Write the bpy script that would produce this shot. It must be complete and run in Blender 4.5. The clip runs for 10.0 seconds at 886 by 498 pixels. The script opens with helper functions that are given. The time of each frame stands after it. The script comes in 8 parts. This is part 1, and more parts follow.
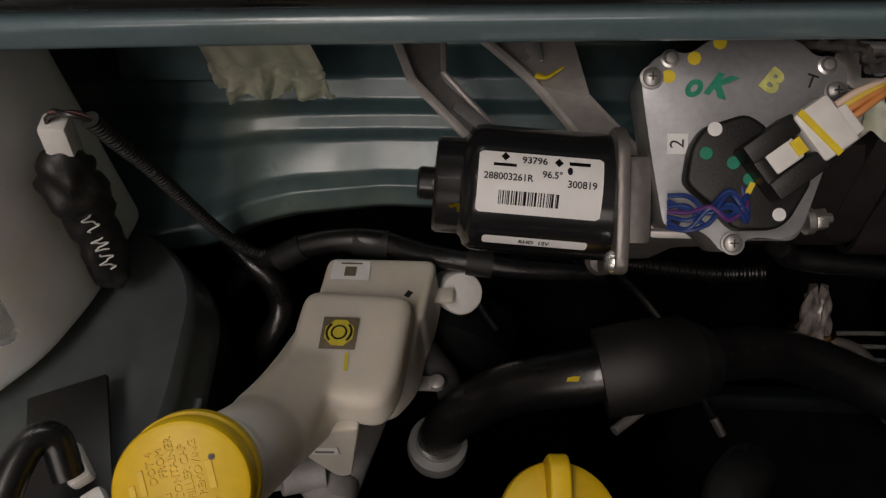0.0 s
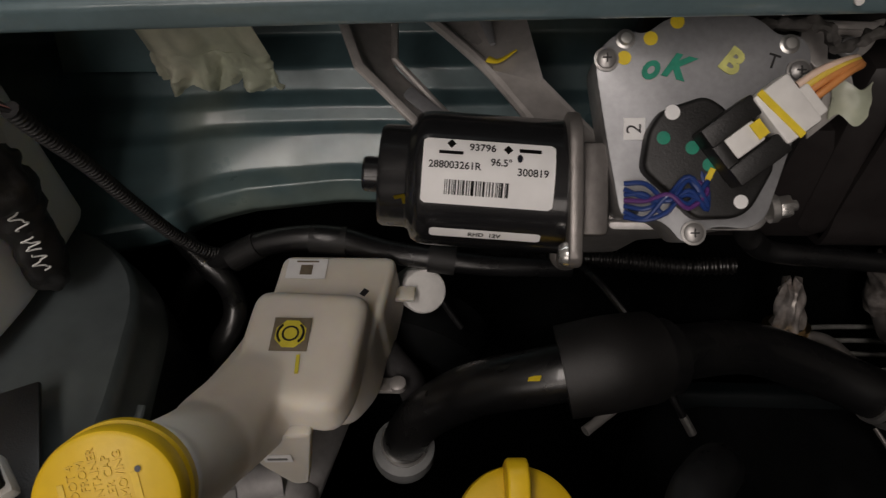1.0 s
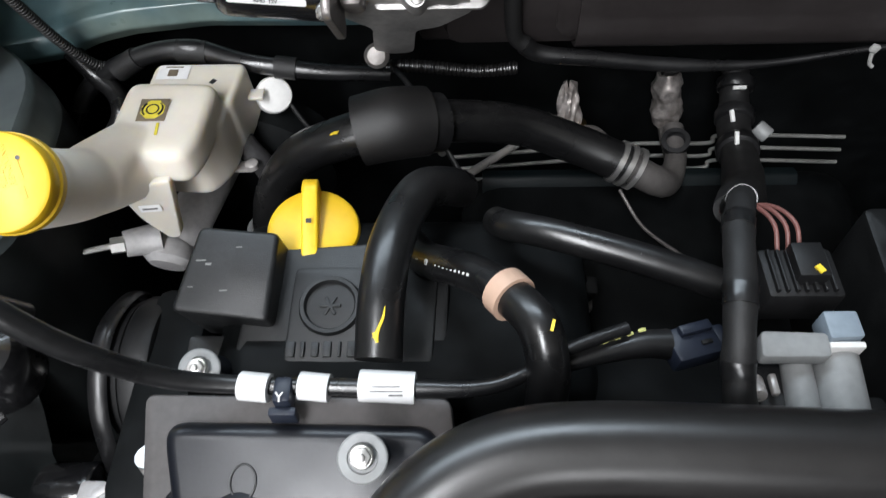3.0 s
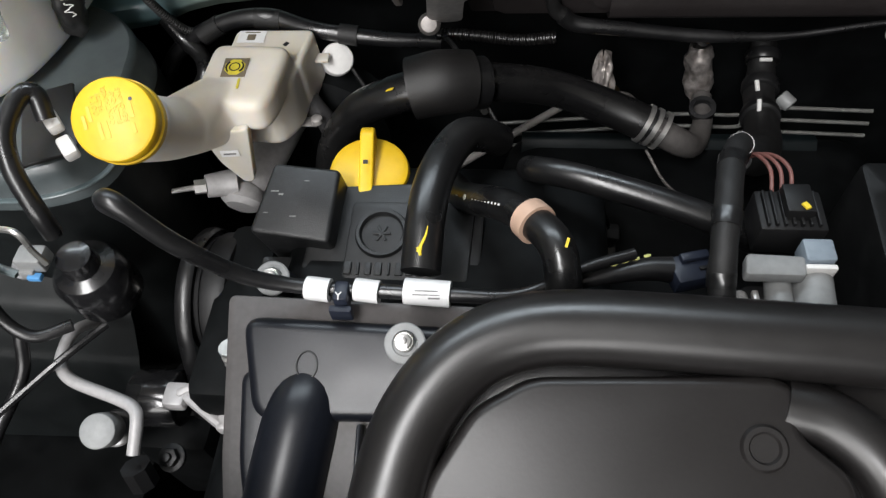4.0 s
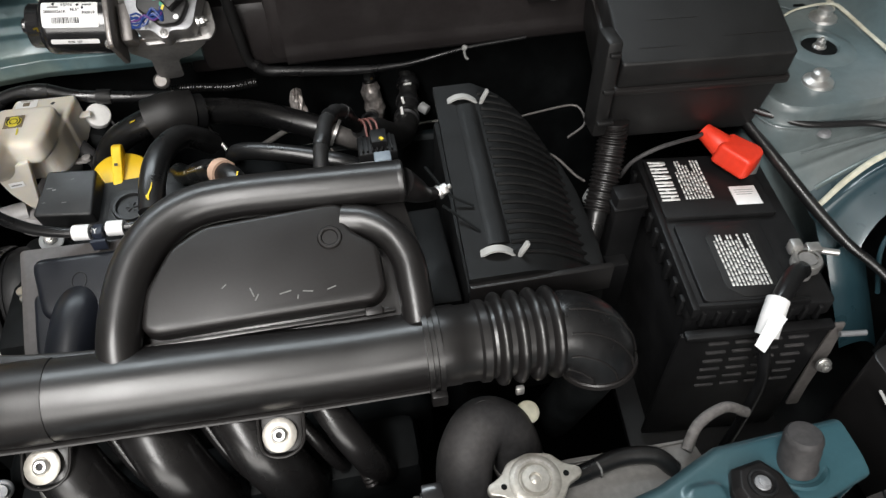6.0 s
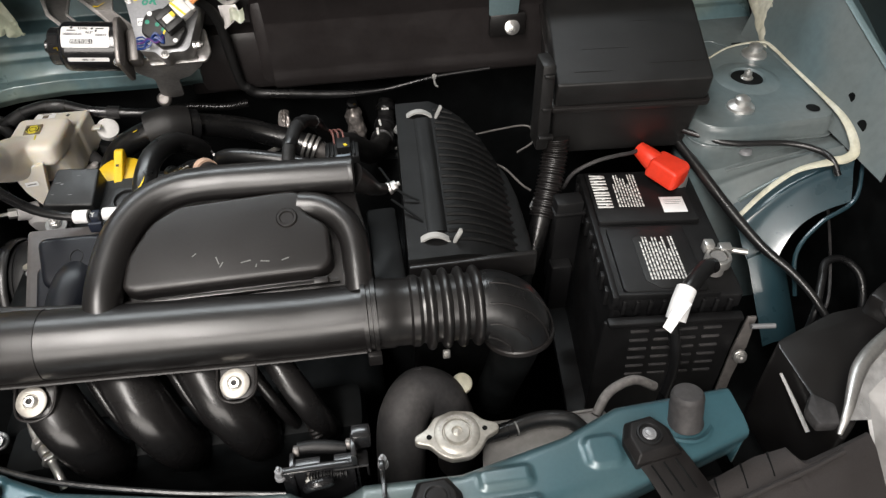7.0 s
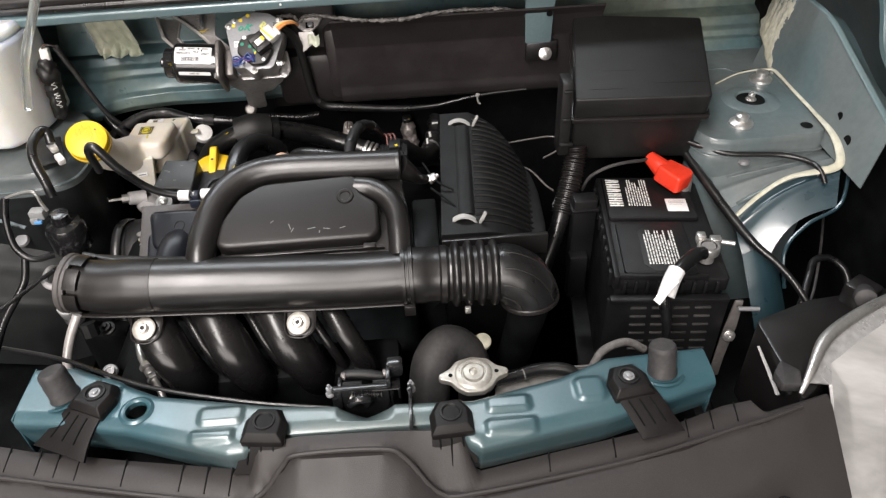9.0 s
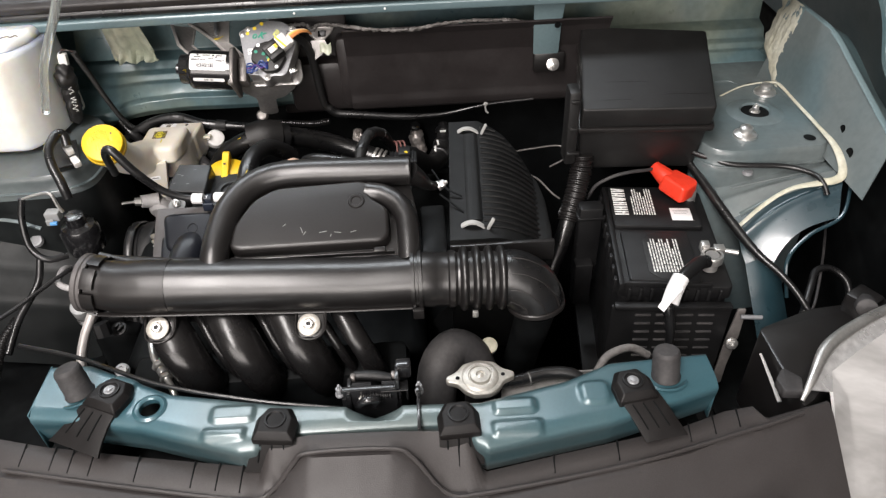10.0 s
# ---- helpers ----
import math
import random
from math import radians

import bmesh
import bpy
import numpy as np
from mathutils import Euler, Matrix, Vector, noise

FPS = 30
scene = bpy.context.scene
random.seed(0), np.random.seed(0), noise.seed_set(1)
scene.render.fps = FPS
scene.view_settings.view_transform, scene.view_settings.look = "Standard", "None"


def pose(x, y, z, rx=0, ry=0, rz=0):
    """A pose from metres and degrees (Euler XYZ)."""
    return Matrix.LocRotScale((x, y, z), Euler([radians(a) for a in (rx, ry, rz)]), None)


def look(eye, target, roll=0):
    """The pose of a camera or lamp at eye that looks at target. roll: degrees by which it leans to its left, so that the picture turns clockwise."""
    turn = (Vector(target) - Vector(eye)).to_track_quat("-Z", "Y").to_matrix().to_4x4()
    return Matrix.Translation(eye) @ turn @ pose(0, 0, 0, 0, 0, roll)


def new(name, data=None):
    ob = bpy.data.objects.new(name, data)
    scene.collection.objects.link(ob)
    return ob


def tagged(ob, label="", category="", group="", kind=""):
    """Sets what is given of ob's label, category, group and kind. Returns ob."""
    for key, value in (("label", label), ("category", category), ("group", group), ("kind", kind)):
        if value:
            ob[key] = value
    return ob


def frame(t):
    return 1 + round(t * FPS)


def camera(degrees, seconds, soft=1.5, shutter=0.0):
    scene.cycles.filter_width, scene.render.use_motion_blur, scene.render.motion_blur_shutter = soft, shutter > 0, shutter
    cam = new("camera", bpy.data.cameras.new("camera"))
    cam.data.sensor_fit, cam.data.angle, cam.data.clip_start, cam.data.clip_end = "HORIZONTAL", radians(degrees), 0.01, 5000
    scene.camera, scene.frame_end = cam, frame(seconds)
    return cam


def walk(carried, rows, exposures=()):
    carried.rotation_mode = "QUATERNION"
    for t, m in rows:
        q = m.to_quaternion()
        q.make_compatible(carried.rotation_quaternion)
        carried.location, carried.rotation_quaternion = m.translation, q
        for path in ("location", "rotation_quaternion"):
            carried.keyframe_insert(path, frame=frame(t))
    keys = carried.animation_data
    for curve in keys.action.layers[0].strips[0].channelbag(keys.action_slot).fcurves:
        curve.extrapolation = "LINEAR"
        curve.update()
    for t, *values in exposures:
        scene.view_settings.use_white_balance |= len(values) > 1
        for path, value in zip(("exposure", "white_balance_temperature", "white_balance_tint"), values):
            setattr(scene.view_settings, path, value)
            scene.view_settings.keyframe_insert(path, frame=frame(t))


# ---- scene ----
cam = camera(64.7, 10.0, 1.3, 0.25)
PATH = [
    (0, (0.039, -0.015, 1.336), (-0.123, 1.28, -0.18), -4.1),
    (0.5, (0.043, -0.005, 1.326), (-0.094, 1.294, -0.189), -3.5),
    (1, (0.054, -0.006, 1.322), (-0.079, 1.292, -0.194), -3.9),
    (1.5, (0.092, -0.001, 1.322), (0.046, 1.32, -0.178), -2.2),
    (2, (0.141, -0.016, 1.331), (0.182, 1.291, -0.182), -1.2),
    (2.5, (0.155, -0.091, 1.348), (0.161, 1.114, -0.248), -1.6),
    (3, (0.151, -0.141, 1.347), (0.093, 1.006, -0.291), -2.8),
    (4.5, (0.186, -0.248, 1.397), (-0.042, 0.863, -0.25), -7.8),
    (5, (0.247, -0.322, 1.414), (0.074, 0.87, -0.182), -6.1),
    (5.5, (0.256, -0.389, 1.443), (0.317, 0.837, -0.136), -4.1),
    (6, (0.274, -0.451, 1.467), (0.514, 0.877, -0.009), -0.8),
    (7.5, (0.329, -0.599, 1.496), (0.47, 0.859, 0.134), -1.6),
    (8, (0.317, -0.641, 1.515), (0.345, 0.849, 0.18), -3.8),
    (8.5, (0.326, -0.684, 1.528), (0.34, 0.848, 0.243), -2.8),
    (9, (0.336, -0.695, 1.531), (0.381, 0.831, 0.239), -3.1),
    (9.5, (0.332, -0.696, 1.537), (0.396, 0.825, 0.24), -2.0),
    (10, (0.329, -0.708, 1.537), (0.369, 0.835, 0.265), -2.5),
]
EXPOSURES = [(0.0, -1.7, 7200, 16), (1.0, -1.64, 7050, 15), (1.5, -1.26, 6600, 12), (2.0, -0.8, 6450, 10), (2.5, 0.36, 6200, 10), (3.0, 0.27, 6050, 8), (4.5, -0.1, 6400, 9), (5.0, -0.16, 6380, 8), (5.5, 0.04, 6420, 8), (6.0, 0.0, 6450, 8), (7.5, 0.1, 6750, 11), (8.0, 0.24, 6740, 12), (8.5, 0.03, 6740, 12), (9.0, 0.22, 6700, 12), (10.0, 0.27, 6660, 12)]
walk(cam, [(t, look(eye, target, roll)) for t, eye, target, roll in PATH], EXPOSURES)

# ---- world, light, exposure ----
world = bpy.data.worlds.new("world")
scene.world = world
world.use_nodes = True
world.node_tree.nodes["Background"].inputs[0].default_value = (0.75, 0.85, 1.0, 1)
world.node_tree.nodes["Background"].inputs[1].default_value = 0.012


def area_lamp(name, eye, target, sx, sy, watts, colour):
    d = bpy.data.lights.new(name, "AREA")
    d.shape, d.size, d.size_y, d.energy, d.color = "RECTANGLE", sx, sy, watts, colour
    ob = new(name, d)
    ob.matrix_world = look(eye, target)
    return ob


# strip lamps of the workshop ceiling, and an added unseen fill lamp at the front
area_lamp("front_fill_light", (-0.35, -2.98, 1.9), (0.2, 0, 1.1), 2.6, 1.1, 58, (1.0, 0.955, 0.92))
area_lamp("ceiling_lamp_light", (-0.48, -1.75, 3.06), (-0.48, -1.55, 0), 0.5, 2.5, 108, (1.0, 0.965, 0.945))
area_lamp("ceiling_lamp_light", (-0.45, 1.15, 3.06), (-0.45, 1.15, 0), 2.4, 0.4, 40, (0.86, 0.94, 1.0))


# ---- materials ----
def material(name, colour, rough=0.5, metal=0.0, grain=(0, 0), bump=(0, 0), second=None, patch=(6, 0.5, 0.1), spec=0.5, coat=0.0,
             subsurface=0.0, depth=1.0, rough_var=0.0, stretch=(1, 1, 1), alpha_glass=0.0, emit=0.0, coat_rough=0.08):
    """Principled surface: fine grain and large patches of a second colour, fine relief, uneven gloss."""
    m = bpy.data.materials.new(name)
    m.use_nodes = True
    nt = m.node_tree
    b = nt.nodes["Principled BSDF"]
    b.inputs["Roughness"].default_value, b.inputs["Metallic"].default_value = rough, metal
    b.inputs["Specular IOR Level"].default_value, b.inputs["Coat Weight"].default_value = spec, coat
    b.inputs["Coat Roughness"].default_value = coat_rough
    b.inputs["Subsurface Weight"].default_value = subsurface
    b.inputs["Subsurface Radius"].default_value = (0.01, 0.008, 0.005)
    b.inputs["Subsurface Scale"].default_value = depth
    b.inputs["Transmission Weight"].default_value = alpha_glass
    if emit:
        b.inputs["Emission Color"].default_value = (*colour, 1)
        b.inputs["Emission Strength"].default_value = emit
    co = nt.nodes.new("ShaderNodeTexCoord")
    mp = nt.nodes.new("ShaderNodeMapping")
    mp.inputs["Scale"].default_value = stretch
    nt.links.new(co.outputs["Object"], mp.inputs[0])

    def noise_tex(scale, detail=4.0):
        n = nt.nodes.new("ShaderNodeTexNoise")
        n.inputs["Scale"].default_value, n.inputs["Detail"].default_value = scale, detail
        nt.links.new(mp.outputs[0], n.inputs["Vector"])
        return n

    def mix(f, a, c):
        x = nt.nodes.new("ShaderNodeMix")
        x.data_type = "RGBA"
        nt.links.new(f, x.inputs["Factor"])
        for sock, v in ((x.inputs["A"], a), (x.inputs["B"], c)):
            if isinstance(v, tuple):
                sock.default_value = (*v[:3], 1)
            else:
                nt.links.new(v, sock)
        return x.outputs["Result"]

    col = tuple(colour)
    if second:
        n = noise_tex(patch[0])
        r = nt.nodes.new("ShaderNodeMapRange")
        r.inputs["From Min"].default_value, r.inputs["From Max"].default_value = patch[1] - patch[2], patch[1] + patch[2]
        nt.links.new(n.outputs["Fac"], r.inputs["Value"])
        col = mix(r.outputs["Result"], col, tuple(second))
    if grain[0]:
        n = noise_tex(grain[0])
        g = nt.nodes.new("ShaderNodeMapRange")
        g.inputs["From Min"].default_value, g.inputs["From Max"].default_value = 0.3, 0.7
        g.inputs["To Min"].default_value, g.inputs["To Max"].default_value = 1 - grain[1], 1 + grain[1]
        nt.links.new(n.outputs["Fac"], g.inputs["Value"])
        x = nt.nodes.new("ShaderNodeVectorMath")
        x.operation = "SCALE"
        if isinstance(col, tuple):
            x.inputs[0].default_value = col[:3]
        else:
            nt.links.new(col, x.inputs[0])
        nt.links.new(g.outputs["Result"], x.inputs["Scale"])
        col = x.outputs[0]
    if isinstance(col, tuple):
        b.inputs["Base Color"].default_value = (*col[:3], 1)
    else:
        nt.links.new(col, b.inputs["Base Color"])
    if rough_var:
        n = noise_tex(35, 6.0)
        g = nt.nodes.new("ShaderNodeMapRange")
        g.inputs["From Min"].default_value, g.inputs["From Max"].default_value = 0.3, 0.7
        g.inputs["To Min"].default_value, g.inputs["To Max"].default_value = max(rough - rough_var, 0.03), rough + rough_var
        nt.links.new(n.outputs["Fac"], g.inputs["Value"])
        nt.links.new(g.outputs["Result"], b.inputs["Roughness"])
    if bump[0]:
        n = noise_tex(bump[0], 3.0)
        k = nt.nodes.new("ShaderNodeBump")
        k.inputs["Strength"].default_value, k.inputs["Distance"].default_value = bump[1], 0.0006
        nt.links.new(n.outputs["Fac"], k.inputs["Height"])
        nt.links.new(k.outputs["Normal"], b.inputs["Normal"])
    return m


TEAL = material("teal_paint", (0.034, 0.094, 0.116), 0.36, 0.2, (300, 0.05), (25, 0.05), (0.118, 0.144, 0.138), (2.6, 0.50, 0.12), coat=1.0, rough_var=0.08, coat_rough=0.26)
# near-black for left lower tower and apron; shade put into the colour
TOWER_SHADE = material("tower_shade_black", (0.0048, 0.0062, 0.0066), 0.55, 0, (120, 0.2), (60, 0.35), (0.0085, 0.011, 0.0115), (9, 0.55, 0.15), rough_var=0.1, spec=0.35)
BEAM = material("grey_teal_paint", (0.125, 0.192, 0.212), 0.36, 0.1, (300, 0.05), (25, 0.05), (0.15, 0.205, 0.215), (5, 0.55, 0.15), coat=1.0, rough_var=0.08, coat_rough=0.12)
PRIMER = material("grey_green_primer", (0.120, 0.141, 0.142), 0.4, 0.0, (120, 0.08), (60, 0.12), (0.092, 0.127, 0.136), (7, 0.53, 0.1), coat=0.35, rough_var=0.12, coat_rough=0.2)
PLENUM = material("plenum_paint", (0.088, 0.148, 0.162), 0.38, 0.1, (90, 0.12), (40, 0.06), (0.25, 0.29, 0.235), (7, 0.56, 0.10), coat=0.5, rough_var=0.12, coat_rough=0.16)
SEALANT = material("yellowed_sealant", (0.46, 0.44, 0.34), 0.55, 0, (150, 0.15), (70, 0.4), (0.55, 0.54, 0.45), (30, 0.5, 0.15), subsurface=0.1)
FILM = material("greenish_sealing_film", (0.54, 0.58, 0.45), 0.3, 0, (60, 0.2), (60, 0.5), (0.68, 0.67, 0.54), (30, 0.55, 0.12), alpha_glass=0.25)
SATIN = material("satin_black_plastic", (0.0088, 0.0080, 0.0080), 0.34, 0, (500, 0.15), (700, 0.05), spec=0.85, rough_var=0.04)
SATIN_LIGHT = material("moulded_black_plastic", (0.0115, 0.0102, 0.0100), 0.38, 0, (500, 0.12), (500, 0.07), spec=0.5, rough_var=0.03)
TEXTURED = material("textured_black_plastic", (0.009, 0.0095, 0.010), 0.44, 0, (400, 0.2), (1400, 0.22), (0.019, 0.020, 0.021), (40, 0.62, 0.1), rough_var=0.1)
FUSE = material("matt_black_lid_plastic", (0.008, 0.0078, 0.0078), 0.46, 0, (400, 0.2), (1200, 0.2), (0.012, 0.0115, 0.0115), (6, 0.55, 0.15), rough_var=0.06)
CLEAR = material("clear_tube_plastic", (0.80, 0.83, 0.80), 0.15, 0, (60, 0.04), alpha_glass=0.85)
GLOSS = material("gloss_black_paint", (0.011, 0.011, 0.012), 0.25, 0, (300, 0.1), (30, 0.03), coat=0.5, rough_var=0.06)
RUNNER = material("semi_gloss_black_plastic", (0.0085, 0.0080, 0.0082), 0.27, 0, (500, 0.15), (300, 0.05), spec=0.5, rough_var=0.05)
RUBBER = material("black_rubber", (0.0075, 0.0075, 0.008), 0.32, 0, (250, 0.25), (300, 0.15), (0.014, 0.014, 0.015), (20, 0.6, 0.1), rough_var=0.10, spec=0.7)
GREY_RUBBER = material("dusty_grey_rubber", (0.03, 0.029, 0.03), 0.66, 0, (250, 0.2), (300, 0.3), (0.048, 0.045, 0.045), (45, 0.56, 0.12), rough_var=0.1)
HOSE = material("matt_hose_rubber", (0.0062, 0.0062, 0.0066), 0.31, 0, (250, 0.2), (300, 0.15), (0.012, 0.0118, 0.0118), (16, 0.58, 0.12), rough_var=0.09, spec=0.75)
SLEEVE = material("worn_cloth_sleeve", (0.010, 0.0095, 0.0096), 0.46, 0, (900, 0.25), (2600, 0.35), (0.0065, 0.0062, 0.0062), (40, 0.5, 0.2))
SHROUD = material("dusty_shroud_plastic", (0.20, 0.195, 0.185), 0.6, 0, (200, 0.15), (150, 0.2), (0.14, 0.135, 0.13), (25, 0.52, 0.15), rough_var=0.1)
TAB = material("brownish_tab_plastic", (0.0052, 0.0044, 0.0044), 0.52, 0, (600, 0.15), (900, 0.25), (0.0085, 0.0075, 0.0075), (50, 0.56, 0.12), rough_var=0.08, spec=0.3)
# the primer darkened for the weaker light on the left tower
TOWER = material("shaded_grey_primer", (0.072, 0.086, 0.090), 0.42, 0.0, (120, 0.08), (60, 0.12), (0.095, 0.115, 0.115), (9, 0.55, 0.12), coat=0.3, rough_var=0.12, coat_rough=0.2)
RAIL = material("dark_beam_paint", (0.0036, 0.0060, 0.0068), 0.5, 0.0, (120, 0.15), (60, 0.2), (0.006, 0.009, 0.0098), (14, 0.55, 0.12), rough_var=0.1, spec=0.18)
AIRBOX = material("black_air_box_plastic", (0.0042, 0.0043, 0.0044), 0.48, 0, (400, 0.2), (1200, 0.2), (0.0075, 0.0077, 0.0078), (40, 0.62, 0.1), rough_var=0.08, spec=0.28)
STRAP = material("dull_strap_plastic", (0.40, 0.40, 0.385), 0.45, 0, (200, 0.08), (100, 0.1), (0.32, 0.32, 0.31), (50, 0.5, 0.15), rough_var=0.06)
CLOTH = material("woven_cloth_sleeve", (0.010, 0.0098, 0.0100), 0.55, 0, (900, 0.3), (2600, 0.35))
# near-black engine metal; the bay's deep shade is put into it too
DARK = material("metal_and_bay_shade_black", (0.0028, 0.0033, 0.0036), 0.62, 0.0, (80, 0.3), (60, 0.3), (0.006, 0.0068, 0.0072), (18, 0.55, 0.1), spec=0.12, rough_var=0.12)
BROWN = material("brownish_black_panel", (0.018, 0.0155, 0.0155), 0.42, 0, (200, 0.12), (150, 0.1), (0.024, 0.0205, 0.0205), (5, 0.5, 0.2), rough_var=0.1, spec=0.42)
ALU = material("cast_aluminium", (0.44, 0.43, 0.42), 0.42, 0.7, (250, 0.12), (200, 0.4), (0.34, 0.33, 0.325), (25, 0.5, 0.2), rough_var=0.1)
PALE_CAST = material("pale_cast_alloy", (0.46, 0.45, 0.45), 0.45, 0.15, (250, 0.08), (200, 0.3), (0.38, 0.37, 0.37), (20, 0.5, 0.2), rough_var=0.08)
PLATE = material("zinc_plate", (0.33, 0.335, 0.345), 0.42, 0.4, (400, 0.08), (120, 0.1), (0.26, 0.265, 0.28), (18, 0.5, 0.25), rough_var=0.1)
CAP_METAL = material("pressed_cap_metal", (0.50, 0.48, 0.44), 0.4, 0.55, (300, 0.12), (150, 0.3), (0.38, 0.36, 0.32), (60, 0.5, 0.15), rough_var=0.1)
ALU_DARK = material("dull_brownish_alloy", (0.20, 0.185, 0.175), 0.42, 0.5, (250, 0.12), (200, 0.4), (0.15, 0.14, 0.135), (25, 0.5, 0.2), rough_var=0.1)
STEEL = material("bright_zinc_steel", (0.70, 0.69, 0.67), 0.34, 0.9, (300, 0.08), (60, 0.1), rough_var=0.08)
ARM = material("grey_pressed_steel", (0.50, 0.475, 0.46), 0.36, 0.35, (200, 0.1), (100, 0.15), (0.40, 0.38, 0.365), (12, 0.5, 0.2), rough_var=0.1)
TANK = material("milky_plastic", (0.69, 0.645, 0.585), 0.56, 0, (60, 0.04), (40, 0.06), (0.68, 0.64, 0.54), (14, 0.55, 0.2), subsurface=0.6, rough_var=0.08)
BOTTLE = material("white_translucent_plastic", (0.80, 0.80, 0.78), 0.4, 0, (60, 0.04), (40, 0.08), (0.74, 0.75, 0.72), (8, 0.55, 0.2), subsurface=0.9, depth=3.5, rough_var=0.06)
WHITE = material("white_plastic", (0.75, 0.74, 0.72), 0.4, 0, (200, 0.05), (100, 0.08), rough_var=0.06)
PAPER = material("white_label_paper", (0.80, 0.80, 0.80), 0.45, 0, (120, 0.04), (60, 0.05), rough_var=0.05)
YELLOW = material("yellow_plastic", (0.80, 0.53, 0.015), 0.42, 0, (150, 0.05), (250, 0.12), (0.74, 0.46, 0.01), (20, 0.5, 0.2), subsurface=0.08, rough_var=0.06)
YELLOW_INK = material("yellow_marker", (0.78, 0.58, 0.03), 0.5, 0, (200, 0.1))
GREEN_INK = material("green_marker", (0.0, 0.22, 0.14), 0.45, 0, (300, 0.2))
OLIVE_INK = material("pale_yellow_marker", (0.55, 0.55, 0.18), 0.5, 0, (300, 0.15))
BLACK_INK = material("black_print", (0.012, 0.012, 0.013), 0.5, 0, (300, 0.1))
WHITE_INK = material("white_print", (0.72, 0.72, 0.70), 0.5, 0, (400, 0.1))
GREY_INK = material("faint_grey_print", (0.17, 0.17, 0.165), 0.6, 0, (400, 0.2))
CAP_INK = material("raised_yellow_letters", (0.76, 0.495, 0.013), 0.45, 0, (200, 0.1))
RED = material("red_rubber_boot", (0.74, 0.045, 0.02), 0.38, 0, (150, 0.06), (120, 0.08), subsurface=0.1, rough_var=0.06)
BEIGE = material("beige_clamp_band", (0.56, 0.38, 0.28), 0.5, 0, (150, 0.06), (150, 0.1))
BLUE_WIRE = material("blue_wire", (0.014, 0.042, 0.18), 0.3, 0, (200, 0.08))
PURPLE_WIRE = material("purple_wire", (0.10, 0.03, 0.16), 0.38, 0, (200, 0.08))
ORANGE_WIRE = material("orange_wire", (0.62, 0.25, 0.08), 0.4, 0, (200, 0.08))
PINK_WIRE = material("pale_pink_wire", (0.70, 0.52, 0.42), 0.4, 0, (200, 0.08))
RED_WIRE = material("faded_red_wire", (0.17, 0.07, 0.06), 0.5, 0, (200, 0.1))
BLUE_CLIP = material("blue_clip_plastic", (0.1, 0.3, 0.6), 0.4, 0, (200, 0.08))
BRASS = material("brass_coloured_metal", (0.6, 0.42, 0.18), 0.3, 1.0, (200, 0.08))
PALE_BLUE = material("pale_blue_grey_plastic", (0.20, 0.24, 0.28), 0.45, 0, (250, 0.08), (200, 0.1))
LINE = material("zinc_line", (0.36, 0.36, 0.345), 0.4, 0.4, (200, 0.15), (0, 0), (0.2, 0.195, 0.185), (30, 0.5, 0.2))
RIM = material("grey_rim_plastic", (0.075, 0.069, 0.068), 0.5, 0, (300, 0.1), (300, 0.1))
MANIFOLD = material("blue_black_cover_plastic", (0.0070, 0.0082, 0.0120), 0.34, 0, (400, 0.15), (500, 0.06), spec=0.45, rough_var=0.05)
# TEAL darkened to carry the shade of the lower arch and apron
SHADED_TEAL = material("shaded_teal_paint", (0.011, 0.034, 0.047), 0.33, 0.1, (300, 0.05), (25, 0.05), (0.018, 0.045, 0.056), (6, 0.5, 0.2), coat=1.0, rough_var=0.08, coat_rough=0.12)
PALE_GREEN = material("pale_green_plug", (0.28, 0.5, 0.33), 0.4, 0, (200, 0.08))
BATTERY = material("battery_black_plastic", (0.0055, 0.0055, 0.006), 0.5, 0, (400, 0.2), (900, 0.15), (0.009, 0.009, 0.0095), (30, 0.58, 0.1), rough_var=0.08, spec=0.4)
NAVY = material("navy_plastic", (0.012, 0.016, 0.028), 0.42, 0, (300, 0.1), (300, 0.15))
GREY_BOX = material("grey_plastic_housing", (0.24, 0.245, 0.245), 0.45, 0, (250, 0.08), (300, 0.2), rough_var=0.08)
BUMPER = material("grained_bumper_plastic", (0.029, 0.0258, 0.0256), 0.52, 0, (700, 0.12), (1100, 0.3), (0.036, 0.032, 0.0315), (6, 0.5, 0.2), rough_var=0.06, spec=0.45)
CHROME_FROST = material("frosted_chrome", (0.66, 0.66, 0.66), 0.32, 0.6, (120, 0.2), (30, 0.1), rough_var=0.1)
DUSTY_TRIM = material("dusty_trim_rubber", (0.15, 0.14, 0.135), 0.7, 0, (250, 0.3), (300, 0.4), (0.08, 0.075, 0.07), (60, 0.5, 0.15), rough_var=0.1)
FOIL = material("dull_crumpled_foil", (0.50, 0.46, 0.44), 0.36, 0.55, (160, 0.4), (220, 1.0), (0.24, 0.215, 0.20), (70, 0.5, 0.1), rough_var=0.1)
LENS = material("frosted_lamp_lens", (0.40, 0.395, 0.39), 0.3, 0, (60, 0.08), (20, 0.05), (0.55, 0.545, 0.54), (9, 0.5, 0.08), coat=0.6, stretch=(0.3, 3, 1))
CHROME = material("chrome", (0.85, 0.85, 0.85), 0.1, 1.0, (60, 0.03))
CONCRETE = material("workshop_floor", (0.22, 0.22, 0.21), 0.6, 0, (12, 0.15), (40, 0.2), (0.3, 0.3, 0.29), (2, 0.5, 0.2))
PLASTER = material("pale_plaster", (0.52, 0.50, 0.47), 0.8, 0, (20, 0.05), (60, 0.2))
